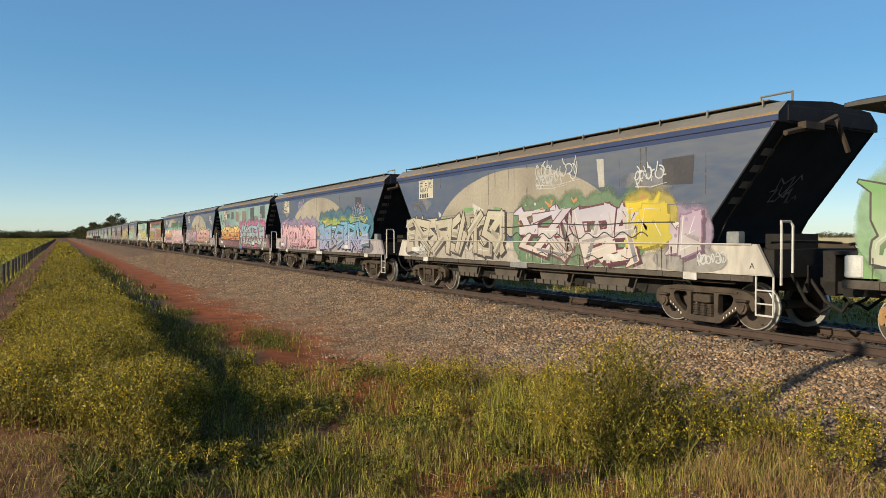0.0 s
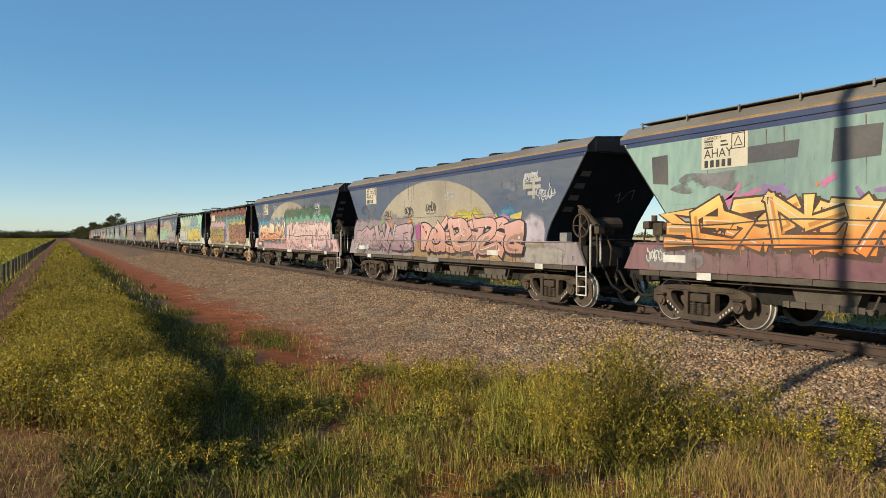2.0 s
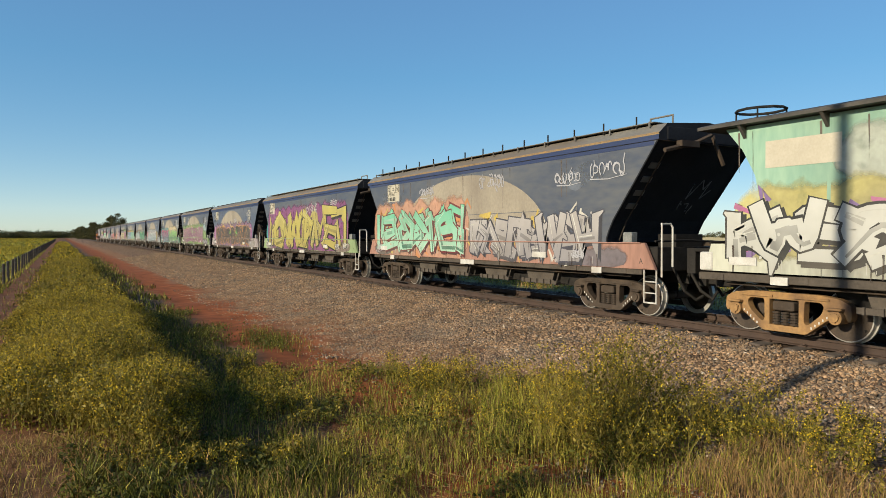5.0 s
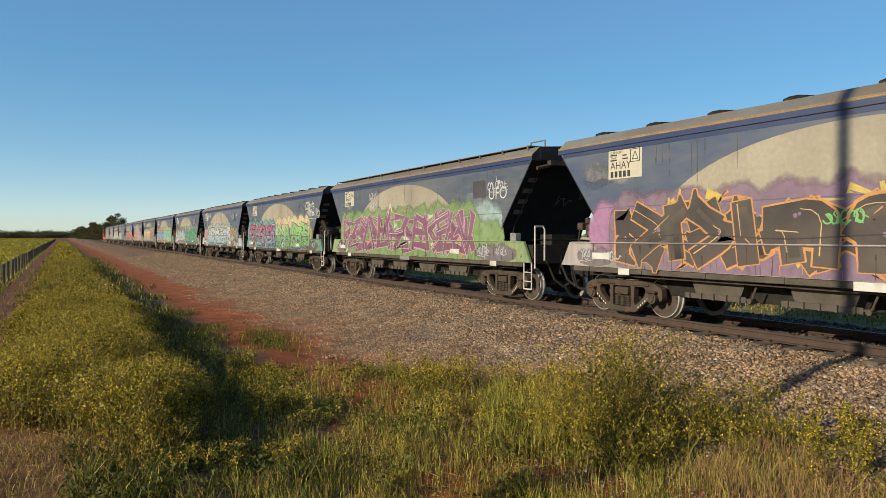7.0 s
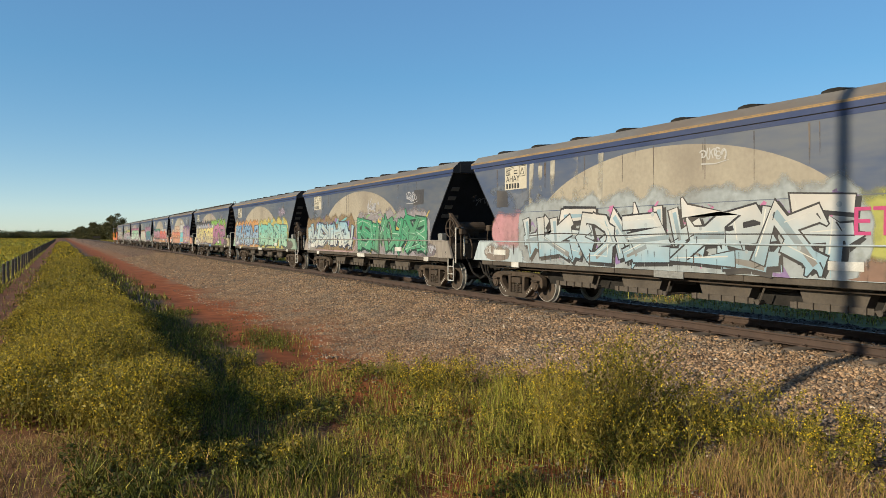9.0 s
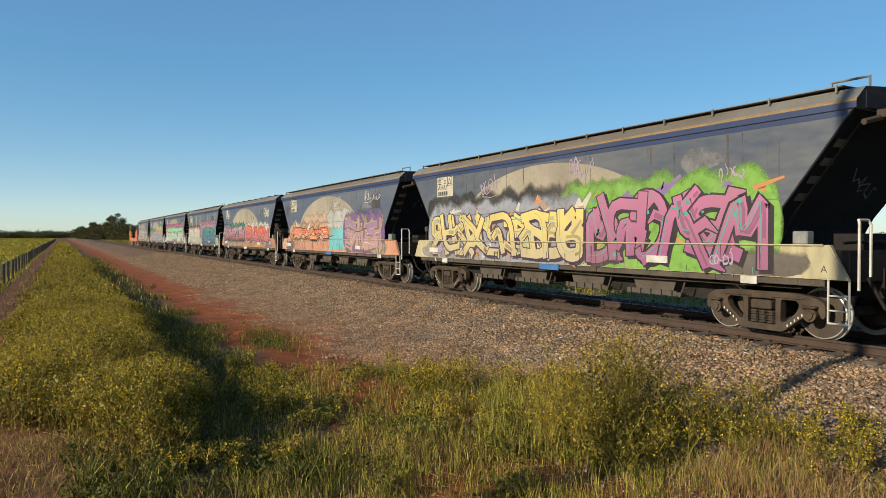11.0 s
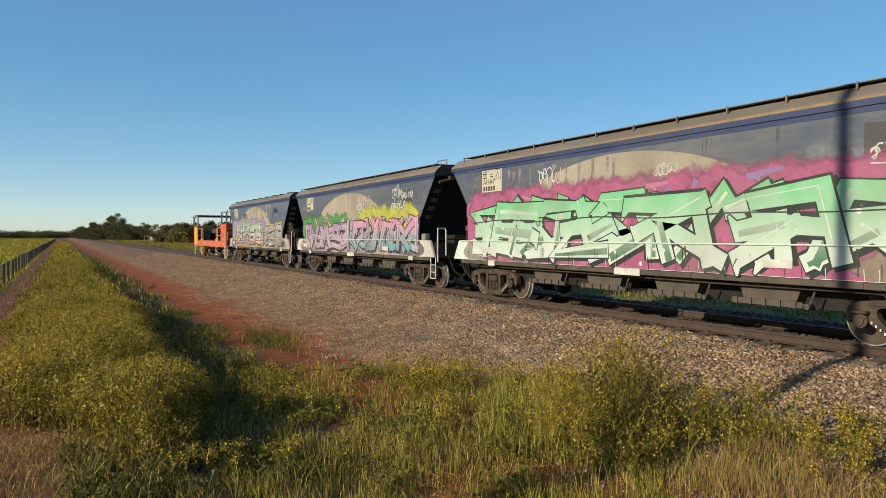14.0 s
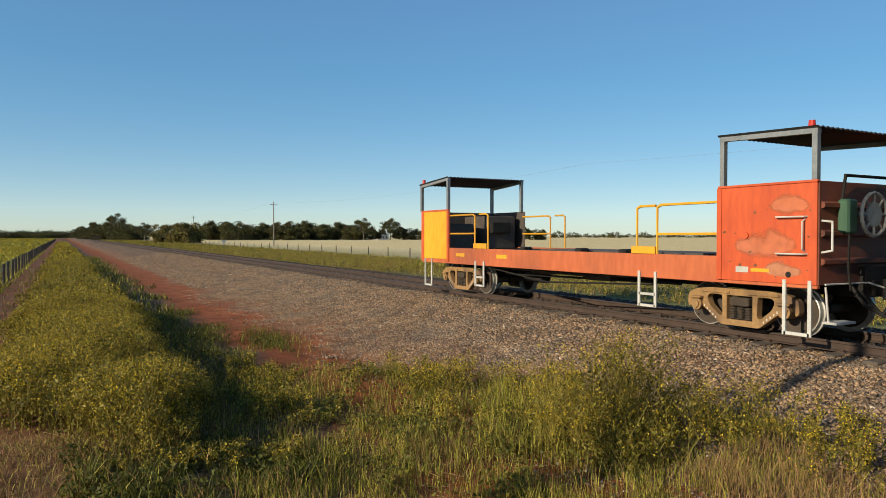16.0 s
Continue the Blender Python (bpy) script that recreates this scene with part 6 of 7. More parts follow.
    part("shunter_step", Build().box(-1.4, -0.9, -7.1, -6.85, 0.33, 0.37, 0, 0.006), M_WHITE, w)
    part("step_hanger", Build().tube([(-1.38, -6.95, 0.35), (-1.38, -6.9, 0.9)], 0.018, 6), M_WHITE, w)
    # rear shelter: yellow side, open inwards
    part("side_panel", Build().box(-1.43, -1.40, 5.05, 6.6, 1.0, 2.5, 0, 0.006), M_YELLOW, w)
    part("panel_rim", Build().box(-1.45, -1.38, 4.98, 6.75, 2.48, 2.53, 0, 0.006), M_ORANGE, w)
    part("corner_post", Build().box(-1.45, -1.38, 4.96, 5.08, 0.93, 2.48, 0, 0.006), M_ORANGE, w)
    part("corner_post", Build().box(-1.45, -1.38, 6.6, 6.76, 0.93, 2.48, 0, 0.006), M_ORANGE, w)
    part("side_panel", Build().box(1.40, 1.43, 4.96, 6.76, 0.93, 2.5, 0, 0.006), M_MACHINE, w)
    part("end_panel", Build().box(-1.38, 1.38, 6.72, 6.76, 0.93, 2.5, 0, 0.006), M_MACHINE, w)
    part("machine_case", Build().box(0.1, 1.2, 5.2, 6.6, 1.3, 2.35, 0, 0.03), M_MACHINE, w)
    part("machine_case", Build().box(-1.1, -0.2, 5.5, 6.6, 1.3, 2.1, 0, 0.03), M_MACHINE, w)
    part("control_box", Build().box(0.2, 0.9, 5.0, 5.2, 1.8, 2.15, 0, 0.02), M_DARK, w)
    # roofs on slim frames
    for ya, yb, zi, zo, inner in ((-6.72, -4.98, 3.43, 3.50, 0), (5.1, 6.86, 3.52, 3.38, 0)):
        for x in (-1.37, 1.37):
            for y, z in ((ya, zi), (yb, zo)):
                part("roof_post", Build().box(x - 0.045, x + 0.045, y - 0.045, y + 0.045, 2.5, z - 0.02), M_GREYFRAME, w)
            part("roof_beam", Build().prism([(ya - 0.05, zi - 0.1), (yb + 0.05, zo - 0.1), (yb + 0.05, zo - 0.02), (ya - 0.05, zi - 0.02)], x - 0.05, x + 0.05), M_GREYFRAME, w)
        tagged(part("roof", tin_roof(ya - 0.08, yb + 0.08, zi, zo, inner), M_TIN, w), kind="stuff")
    for y in (-6.6, 6.85):
        part("beacon", Build().cyl((-1.3, y, 3.42), (-1.3, y, 3.56), 0.06, 12, 0, 0.05), M_RED, w)
    # yellow hand rails
    for x in (-1.36, 1.36):
        for pts in ([(-2.85, 1.35), (-2.85, 2.28), (-2.95, 2.32), (-3.35, 2.32)], [(-3.4, 1.35), (-3.4, 2.28), (-3.5, 2.33), (-4.95, 2.33)], [(-3.4, 1.75), (-4.95, 1.75)],
                    [(3.55, 1.35), (3.55, 2.28), (3.65, 2.33), (4.98, 2.33)], [(3.55, 1.78), (4.98, 1.78)], [(2.85, 1.35), (2.85, 2.28), (2.95, 2.33), (3.3, 2.33)]):
            part("hand_rail", Build().tube([(x, y, z) for y, z in pts], 0.026, 6), M_YELLOW, w)
    part("kick_plate", Build().box(-1.43, -1.32, -3.4, -2.75, 1.351, 1.5, 0, 0.006), M_YELLOW, w)
    part("kick_plate", Build().box(-1.43, -1.32, 2.85, 3.55, 1.351, 1.5, 0, 0.006), M_YELLOW, w)
    for y in (4.3, 2.1):
        part("reflector", Build().box(-1.417, -1.411, y - 0.25, y + 0.25, 1.1, 1.2), M_YELLOW, w)
    # steps
    for y, z in ((-3.2, 0.28), (3.2, 0.28), (-6.45, 0.1), (6.3, 0.12)):
        b = Build()
        for s in (-0.22, 0.22):
            b.box(-1.44, -1.41, y + s - 0.03, y + s + 0.03, z, 1.0)
        for zz in (z, (z + 0.75) / 2)[: 1 if abs(y) > 6 else 2]:
            b.box(-1.44, -1.38, y - 0.22, y + 0.22, zz, zz + 0.05)
        part("step", b, M_WHITE, w)
    # gear on the deck and below it
    for y in (-0.4, -1.9, 1.9):
        part("twist_lock", Build().box(-0.9, -0.6, y - 0.12, y + 0.12, 1.3, 1.42, 0, 0.03), M_DARK, w)
    part("deck_runner", Build().box(-0.5, 0.9, -3.8, 1.6, 1.3, 1.36), M_MACHINE, w)
    part("brake_cylinder", Build().cyl((-0.6, 1.2, 0.62), (-0.6, 2.0, 0.62), 0.16, 12), M_DARK, w)
    part("brake_rod", Build().tube([(-0.9, -3.6, 0.75), (-0.9, 2.6, 0.66)], 0.03, 6), M_DARK, w)
    part("brake_rod", Build().tube([(-1.2, 2.9, 0.8), (-1.1, 0.5, 0.55), (-1.0, -3.0, 0.7)], 0.022, 6), M_DARK, w)
    for s, y in ((0, -6.7), (180, 6.7)):
        part("coupler", FIX["coupler"], None, w, at=pose(0, y, 0, 0, 0, s))
    add_bogie(w, -5.13, BOGIE_YELLOW)
    add_bogie(w, 4.75, BOGIE_YELLOW)
    return w


crew_wagon(361.66)


# ---- plants ----
RNG = np.random.default_rng(7)


def unit(v):
    return v / np.maximum(np.linalg.norm(v, axis=-1, keepdims=True), 1e-9)


class Green:
    """Gathers thin quads, each with a material slot."""

    def __init__(self):
        self.q, self.m = [], []

    def strips(self, p, d, length, width, slot, tip=0.25):
        """Blades or stems from p along d."""
        side = unit(np.cross(d, RNG.normal(size=d.shape)))
        w = side * np.reshape(width, (-1, 1)) * 0.5
        e = p + d * np.reshape(length, (-1, 1))
        self.q.append(np.stack([p - w, p + w, e + w * tip, e - w * tip], 1))
        self.m.append(np.full(len(p), slot))
        return e

    def leaves(self, c, size, slot, flat=0.0, long=1.0):
        a = unit(RNG.normal(size=c.shape))
        b = RNG.normal(size=c.shape)
        b[:, 2] *= 1 - flat
        a[:, 2] *= 1 - flat
        a = unit(a)
        b = unit(np.cross(a, np.cross(b, a)))
        s = np.reshape(size, (-1, 1)) * 0.5
        self.q.append(np.stack([c - a * s * long, c - b * s, c + a * s * long, c + b * s], 1))
        self.m.append(np.full(len(c), slot))

    def bent(self, p, lean, height, width, slot):
        """Grass blades in two pieces that bow over."""
        d1 = unit(np.stack([lean[:, 0] * 0.35, lean[:, 1] * 0.35, np.ones(len(p))], 1))
        d2 = unit(np.stack([lean[:, 0] * 1.1, lean[:, 1] * 1.1, np.full(len(p), 0.8)], 1))
        side = unit(np.cross(d1, RNG.normal(size=d1.shape))) * np.reshape(width, (-1, 1)) * 0.5
        mid = p + d1 * np.reshape(height, (-1, 1)) * 0.55
        end = mid + d2 * np.reshape(height, (-1, 1)) * 0.5
        self.q += [np.stack([p - side, p + side, mid + side * 0.8, mid - side * 0.8], 1), np.stack([mid - side * 0.8, mid + side * 0.8, end + side * 0.15, end - side * 0.15], 1)]
        self.m += [np.full(len(p), slot)] * 2

    def make(self, name, mats, label, category):
        q = np.concatenate(self.q)
        me = sheet(name, q.reshape(-1, 3), np.arange(len(q) * 4).reshape(-1, 4), mats, index=np.concatenate(self.m))
        return tagged(new(name, me), label, category, kind="stuff")


def scatter(n, x0, x1, y0, y1, keep=None):
    p = np.stack([RNG.uniform(x0, x1, n), RNG.uniform(y0, y1, n)], 1)
    if keep is not None:
        p = p[RNG.random(len(p)) < keep(p[:, 0], p[:, 1])]
    return np.concatenate([p, np.maximum(ground_height(p[:, 0], p[:, 1]), -9)[:, None]], 1)


def patch(x, y, s, seed=0.0):
    """A soft uneven field of values from 0 to 1."""
    v = np.sin(x * 1.9 / s + seed) * np.sin(y * 1.3 / s + seed * 2) + 0.6 * np.sin(x * 4.1 / s - y * 2.7 / s + seed) + 0.4 * np.sin(y * 6.3 / s + x * 5.2 / s)
    return np.clip(0.5 + 0.3 * v, 0, 1)


def bump_at(x, y, cx, cy, rx, ry):
    return np.exp(-(((x - cx) / rx) ** 2) - (((y - cy) / ry) ** 2))


def leafy(name, c1, c2, island=0.35, leaf=0.3):
    return surface(name, c1, c2, 0.6, 0, 0.9, 9, 0.0, island=island, spec=0.25, leaf=leaf)


M_STEM = leafy("weed_stem", (0.18, 0.145, 0.025), (0.31, 0.235, 0.045), 0.55, 0.25)
M_LEAF = leafy("weed_leaf", (0.12, 0.122, 0.017), (0.29, 0.232, 0.032), 0.7, 0.35)
M_FLOWER = leafy("mustard_flower", (0.8, 0.58, 0.03), (0.6, 0.42, 0.02), 0.25, 0.25)
M_GRASS = leafy("grass_blade", (0.24, 0.26, 0.03), (0.52, 0.43, 0.075), 0.65, 0.3)
M_LUSH = leafy("lush_blade", (0.075, 0.082, 0.013), (0.14, 0.138, 0.022), 0.5)
M_STRAW = leafy("straw", (0.4, 0.25, 0.1), (0.22, 0.125, 0.05), 0.55, 0.2)
PLANT_MATS = [M_STEM, M_LEAF, M_FLOWER, M_GRASS, M_LUSH, M_STRAW]


def mustard(g, base, height, branches=7, leaves=16, flowers=12, size=1.0, bloom=0.0):
    """Wild mustard: a stem, thin rising branches with yellow heads, ragged leaves below."""
    n = len(base)
    lean = RNG.normal(0, 0.16, (n, 2))
    blooming = np.where(RNG.random(n) < 0.16 + bloom + 0.8 * patch(base[:, 0], base[:, 1], 1.3, 6.0) ** 1.5)[0]
    nb = len(blooming)
    d = unit(np.concatenate([lean, np.ones((n, 1))], 1))
    g.strips(base, d, height, 0.011 * size, 0)
    for k in range(branches):
        at = RNG.uniform(0.25, 0.8, n)
        a = RNG.uniform(0, 2 * np.pi, n)
        up = unit(np.stack([np.cos(a) * 0.75, np.sin(a) * 0.75, RNG.uniform(0.7, 1.5, n)], 1))
        p = base + d * (height * at)[:, None]
        ln = height * (1.05 - at) * RNG.uniform(0.55, 1.0, n)
        e = g.strips(p, up, ln, 0.007 * size, 0, 0.6)
        for j in range(max(1, flowers // branches)):
            g.leaves(e[blooming] + RNG.normal(0, 0.03, (nb, 3)) * size - up[blooming] * RNG.uniform(0, 0.13, (nb, 1)), RNG.uniform(0.012, 0.026, nb) * size, 2)
        for j in range(max(1, leaves // branches)):
            g.leaves(p + up * (ln * RNG.uniform(0.1, 0.9, n))[:, None] + RNG.normal(0, 0.02, (n, 3)), RNG.uniform(0.015, 0.04, n) * size, RNG.choice([1, 0]), long=1.9)
    for j in range(4):
        g.leaves(base + d * (height * RNG.uniform(0.03, 0.35, n))[:, None] + RNG.normal(0, 0.07, (n, 3)) * [1, 1, 0.3], RNG.uniform(0.02, 0.05, n) * size, 1, 0.3, 1.9)


def hedge_half(y):
    return 1.33 + 0.16 * np.sin(y * 0.7) + 0.13 * np.sin(y * 1.9 + 1) + 0.1 * np.sin(y * 0.23 + 2) + 0.07 * np.sin(y * 4.3)


def hedge_mid(y):
    return np.interp(y, [7, 10, 20, 60, 200], [0.12, 0.3, 0.42, 0.5, 0.3])


def in_hedge(x, y):
    r = np.abs(x - hedge_mid(y)) / hedge_half(y)
    start = np.clip((y - np.interp(x, [-1.3, -0.1, 0.6, 1.5], [10.3, 9.3, 7.5, 7.9])) / 0.9, 0, 1)
    return np.clip((1.15 + 0.15 * np.sin(x * 5 + y * 3.1) - r) * 2.2, 0, 1) * start


def hedge_top(p):
    r = np.clip(np.abs(p[:, 0] - hedge_mid(p[:, 1])) / hedge_half(p[:, 1]), 0, 1)
    return (1.0 - 0.5 * r ** 3.5) * (0.7 + 0.3 * patch(p[:, 0], p[:, 1], 1.7, 2.0) + 0.3 * patch(p[:, 0], p[:, 1], 0.7, 5.0)) * RNG.uniform(0.7, 1.08, len(p)) * 0.88


g = Green()
p = scatter(7600, -1.5, 2.3, 7.3, 22, in_hedge)
mustard(g, p, hedge_top(p), 9, 27, 40, 0.88, 0.2)
p = scatter(3600, -1.6, 2.2, 22, 60, in_hedge)
mustard(g, p, hedge_top(p), 6, 12, 12, 1.9)
p = scatter(3200, -1.6, 2.2, 60, 230, in_hedge)
mustard(g, p, hedge_top(p), 4, 8, 8, 4.2)
g.make("mustard_hedgerow", PLANT_MATS, "long thick bank of yellow-flowering wild mustard weeds", "weeds")

g = Green()
# tall clumps before the ballast
for cx, cy, rx, ry, n, h in ((5.75, 6.05, 0.5, 0.45, 76, 1.4), (5.35, 5.55, 0.45, 0.45, 44, 0.75), (5.2, 6.5, 0.5, 0.5, 32, 0.8), (6.5, 5.5, 0.8, 0.7, 56, 0.8), (5.2, 9.5, 0.6, 0.8, 75, 0.6), (6.1, 8.1, 0.6, 0.7, 50, 0.55), (4.5, 8.0, 0.6, 0.6, 25, 0.4), (2.6, 9.6, 0.4, 0.8, 45, 0.36), (2.9, 12.2, 0.4, 1.2, 50, 0.4), (2.1, 7.4, 0.5, 0.4, 22, 0.3), (7.1, 4.2, 0.7, 0.8, 60, 0.5), (0.9, 7.6, 0.5, 0.3, 22, 0.34)):
    p = np.stack([RNG.normal(cx, rx * 0.6, n), RNG.normal(cy, ry * 0.6, n)], 1)
    p = np.concatenate([p, ground_height(p[:, 0], p[:, 1])[:, None]], 1)
    mustard(g, p, h * RNG.uniform(0.45, 1.1, n), 9, 27, 40, 0.85, 0.34)
g.make("roadside_mustard", PLANT_MATS, "loose clumps of wild mustard with small yellow flowers", "weeds")


def grass(g, n, x0, x1, y0, y1, keep, hmin, hmax, width, slots, lean=0.35):
    p = scatter(n, x0, x1, y0, y1, keep)
    for s, share in slots:
        k = RNG.random(len(p)) < share
        q = p[k]
        g.bent(q, RNG.normal(0, lean, (len(q), 2)), RNG.uniform(hmin, hmax, len(q)) * (0.65 + 0.6 * patch(q[:, 0], q[:, 1], 0.8, 1.0)), width * RNG.uniform(0.7, 1.4, len(q)), s)
        p = p[~k]


def green_bank(x, y):
    """The grassy corner before the ballast, with a worn gap on its far side."""
    edge = np.interp(y, [3, 5, 7, 9, 10.5, 11.5, 13], [7.9, 7.6, 7.2, 6.5, 5.9, 5.2, 4.0])
    bare = 0.9 * bump_at(x, y, 4.5, 12.4, 0.5, 1.1) + 0.75 * bump_at(x, y, 4.0, 9.9, 0.4, 0.9) + 0.95 * bump_at(x, y, 2.95, 8.4, 0.45, 0.7) + bump_at(x, y, 4.25, 6.1, 0.75, 0.3) + 0.9 * bump_at(x, y, 3.5, 6.6, 0.4, 0.3) + 0.7 * bump_at(x, y, 3.4, 5.7, 0.5, 0.3)
    return np.clip((edge - x) * 3, 0, 1) * np.clip(1 - bare, 0, 1) * np.clip((12.6 - y) * 2, 0, 1) * np.clip(patch(x, y, 0.5) * 2.4 - 0.55, 0.08, 1)


def verge(x, y):
    """Low green strip in the hedge's shade; it thins out towards the red soil."""
    edge = np.interp(y, [8, 12, 16, 25, 60], [3.0, 3.2, 3.55, 3.6, 3.7]) + 0.35 * np.sin(y * 1.1) + 0.2 * np.sin(y * 2.7)
    tuft = 1.2 * bump_at(x, y, 4.35, 16.3, 0.45, 1.3)
    return np.clip((edge - x) * 2.2, 0, 1) * (0.3 + 0.7 * patch(x, y, 1.1, 4)) + tuft


g = Green()
grass(g, 52000, 2.2, 7.9, 4.2, 12.6, green_bank, 0.07, 0.27, 0.0055, [(3, 0.62), (4, 0.3), (5, 1.0)], 0.25)
grass(g, 12000, 4.3, 6.6, 6.0, 9.0, lambda x, y: bump_at(x, y, 5.3, 7.3, 1.0, 0.9) * np.clip(patch(x, y, 0.6, 2) * 2 - 0.4, 0, 1), 0.22, 0.5, 0.0055, [(3, 0.8), (5, 1.0)], 0.2)
grass(g, 26000, 1.4, 4.2, 4.4, 10.0, lambda x, y: np.clip(1 - 1.3 * bump_at(x, y, 2.95, 8.4, 0.5, 0.9) - bump_at(x, y, 3.75, 9.9, 0.5, 1.0) - bump_at(x, y, 4.25, 6.1, 0.75, 0.3), 0, 1) * np.clip(patch(x, y, 0.6, 3) * 1.8 - 0.45, 0, 1), 0.06, 0.22, 0.0055, [(3, 0.5), (4, 0.35), (5, 1.0)], 0.3)
grass(g, 30000, 1.2, 5.2, 9.0, 24, verge, 0.07, 0.26, 0.009, [(4, 0.75), (3, 0.6), (5, 1.0)])
grass(g, 14000, 1.2, 5.0, 24, 90, verge, 0.1, 0.26, 0.035, [(4, 0.7), (3, 0.6), (5, 1.0)])
# rank growth at the foot of the hedge
grass(g, 5200, 0.1, 2.6, 6.2, 8.6, lambda x, y: np.clip(patch(x, y, 0.5, 9) * 2.2 - 0.5, 0, 1), 0.1, 0.32, 0.010, [(4, 0.66), (3, 0.4), (5, 1.0)], 0.35)
p = scatter(3500, 0.0, 2.4, 6.6, 8.4, lambda x, y: np.clip(patch(x, y, 0.5, 9) * 2.2 - 0.6, 0, 1))
for j in range(3):
    g.leaves(p + np.stack([RNG.normal(0, 0.05, len(p)), RNG.normal(0, 0.05, len(p)), RNG.uniform(0.02, 0.18, len(p))], 1), RNG.uniform(0.018, 0.045, len(p)), 4, 0.4, 1.8)
# low broad leaves between the blades
p = scatter(17000, 2.6, 7.6, 5.2, 12.4, lambda x, y: green_bank(x, y) * np.clip(patch(x, y, 0.9, 7) * 2.2 - 0.6, 0.05, 1))
for j in range(4):
    g.leaves(p + np.stack([RNG.normal(0, 0.05, len(p)), RNG.normal(0, 0.05, len(p)), RNG.uniform(0.02, 0.2, len(p))], 1), RNG.uniform(0.015, 0.04, len(p)), 4 if j < 2 else 1, 0.4, 1.8)
p = scatter(7000, 1.3, 4.4, 8.6, 24, verge)
for j in range(3):
    g.leaves(p + np.stack([RNG.normal(0, 0.06, len(p)), RNG.normal(0, 0.06, len(p)), RNG.uniform(0.02, 0.16, len(p))], 1), RNG.uniform(0.018, 0.045, len(p)), 4, 0.4, 1.8)
g.make("verge_grass", PLANT_MATS, "ragged green verge grass with dry stalks", "grass")

g = Green()
grass(g, 7000, -1.6, 0.9, 7.0, 9.6, lambda x, y: 0.3 + 0.7 * patch(x, y, 0.5, 8), 0.05, 0.22, 0.0055, [(5, 0.8), (3, 1.0)], 0.9)
grass(g, 5500, -1.4, 6.6, 3.0, 8.6, lambda x, y: np.clip(1.15 - (y - 3.6 - 0.5 * np.clip(3.5 - x, 0, 9)) / 1.6, 0, 1) * patch(x, y, 0.8, 5), 0.05, 0.22, 0.006, [(5, 0.55), (3, 0.6), (4, 1.0)], 0.7)
grass(g, 1800, 5.4, 6.7, 3.3, 4.9, None, 0.15, 0.36, 0.006, [(5, 0.85), (3, 1.0)], 0.4)
p = scatter(9000, -1.8, 5.5, 3.0, 9.6, lambda x, y: 0.75 * patch(x, y, 0.9, 5))
a = RNG.uniform(0, 2 * np.pi, len(p))
g.strips(p + [0, 0, 0.012], unit(np.stack([np.cos(a), np.sin(a), RNG.uniform(-0.02, 0.18, len(p))], 1)), RNG.uniform(0.08, 0.3, len(p)), 0.007, 5, 0.7)
g.make("dry_grass", PLANT_MATS, "pale dry grass and flattened straw on bare soil", "grass")

g = Green()
grass(g, 5000, -2.2, -0.9, 9, 60, lambda x, y: 0.6 * patch(x, y, 1.2, 2) * np.clip((x + 2.4) * 1.2, 0, 1), 0.05, 0.2, 0.02, [(4, 0.5), (3, 0.6), (5, 1.0)])
grass(g, 3500, -3.2, -2.2, 14, 130, None, 0.1, 0.35, 0.035, [(3, 0.6), (5, 0.5), (4, 1.0)])
g.make("fence_line_grass", PLANT_MATS, "short grass along the bare track by the fence", "grass")

# the crop field behind the fence, and the scrubby verge over the line
g = Green()
for y0, y1, n, s in ((20, 60, 6000, 1.0), (60, 160, 9000, 2.2), (160, 700, 9000, 6.0)):
    p = scatter(n, -4.2 - 0.55 * y1 * 0.25, -3.9, y0, y1)
    g.bent(p, RNG.normal(0, 0.3, (len(p), 2)), RNG.uniform(0.3, 0.5, len(p)), 0.07 * s, 3)
    g.leaves(p + np.stack([RNG.normal(0, 0.1, len(p)), RNG.normal(0, 0.1, len(p)), RNG.uniform(0.3, 0.52, len(p))], 1), RNG.uniform(0.05, 0.09, len(p)) * s, 1)
    g.leaves(p[::2] + np.stack([RNG.normal(0, 0.1, len(p[::2])), RNG.normal(0, 0.1, len(p[::2])), RNG.uniform(0.35, 0.5, len(p[::2]))], 1), 0.06 * s, 2)
g.make("flowering_crop", PLANT_MATS, "green crop field with yellow flowers", "crop")

g = Green()
for y0, y1, x1, n, s, h in ((-6, 40, 27, 16000, 1.1, 0.6), (40, 120, 31, 22000, 1.9, 0.7), (120, 420, 33, 16000, 3.6, 0.75)):
    p = scatter(n, 18.9 if y1 <= 40 else 17.6, x1, y0, y1, lambda x, y: 0.35 + 0.65 * patch(x, y, 4.0, 1))
    hh = RNG.uniform(0.2, 1.0, len(p)) * h * 0.75 * (0.6 + 0.6 * patch(p[:, 0], p[:, 1], 3.5, 3))
    g.bent(p[::2], RNG.normal(0, 0.6, (len(p[::2]), 2)), hh[::2], 0.02 * s, 3)
    k = RNG.random(len(p)) < 0.45
    for j in range(5):
        q = p[k]
        g.leaves(q + np.stack([RNG.normal(0, 0.12, len(q)), RNG.normal(0, 0.12, len(q)), hh[k] * RNG.uniform(0.3, 1.0, len(q))], 1), RNG.uniform(0.03, 0.07, len(q)) * s, 1)
    q = p[~k]
    q, hq = q[::5], hh[~k][::5]
    g.leaves(q + np.stack([np.zeros(len(q)), np.zeros(len(q)), hq], 1), 0.035 * s, 2)
    q = p[RNG.random(len(p)) < 0.75]
    g.bent(q, RNG.normal(0, 0.4, (len(q), 2)), RNG.uniform(0.2, 0.65, len(q)) * h, 0.018 * s, 5)
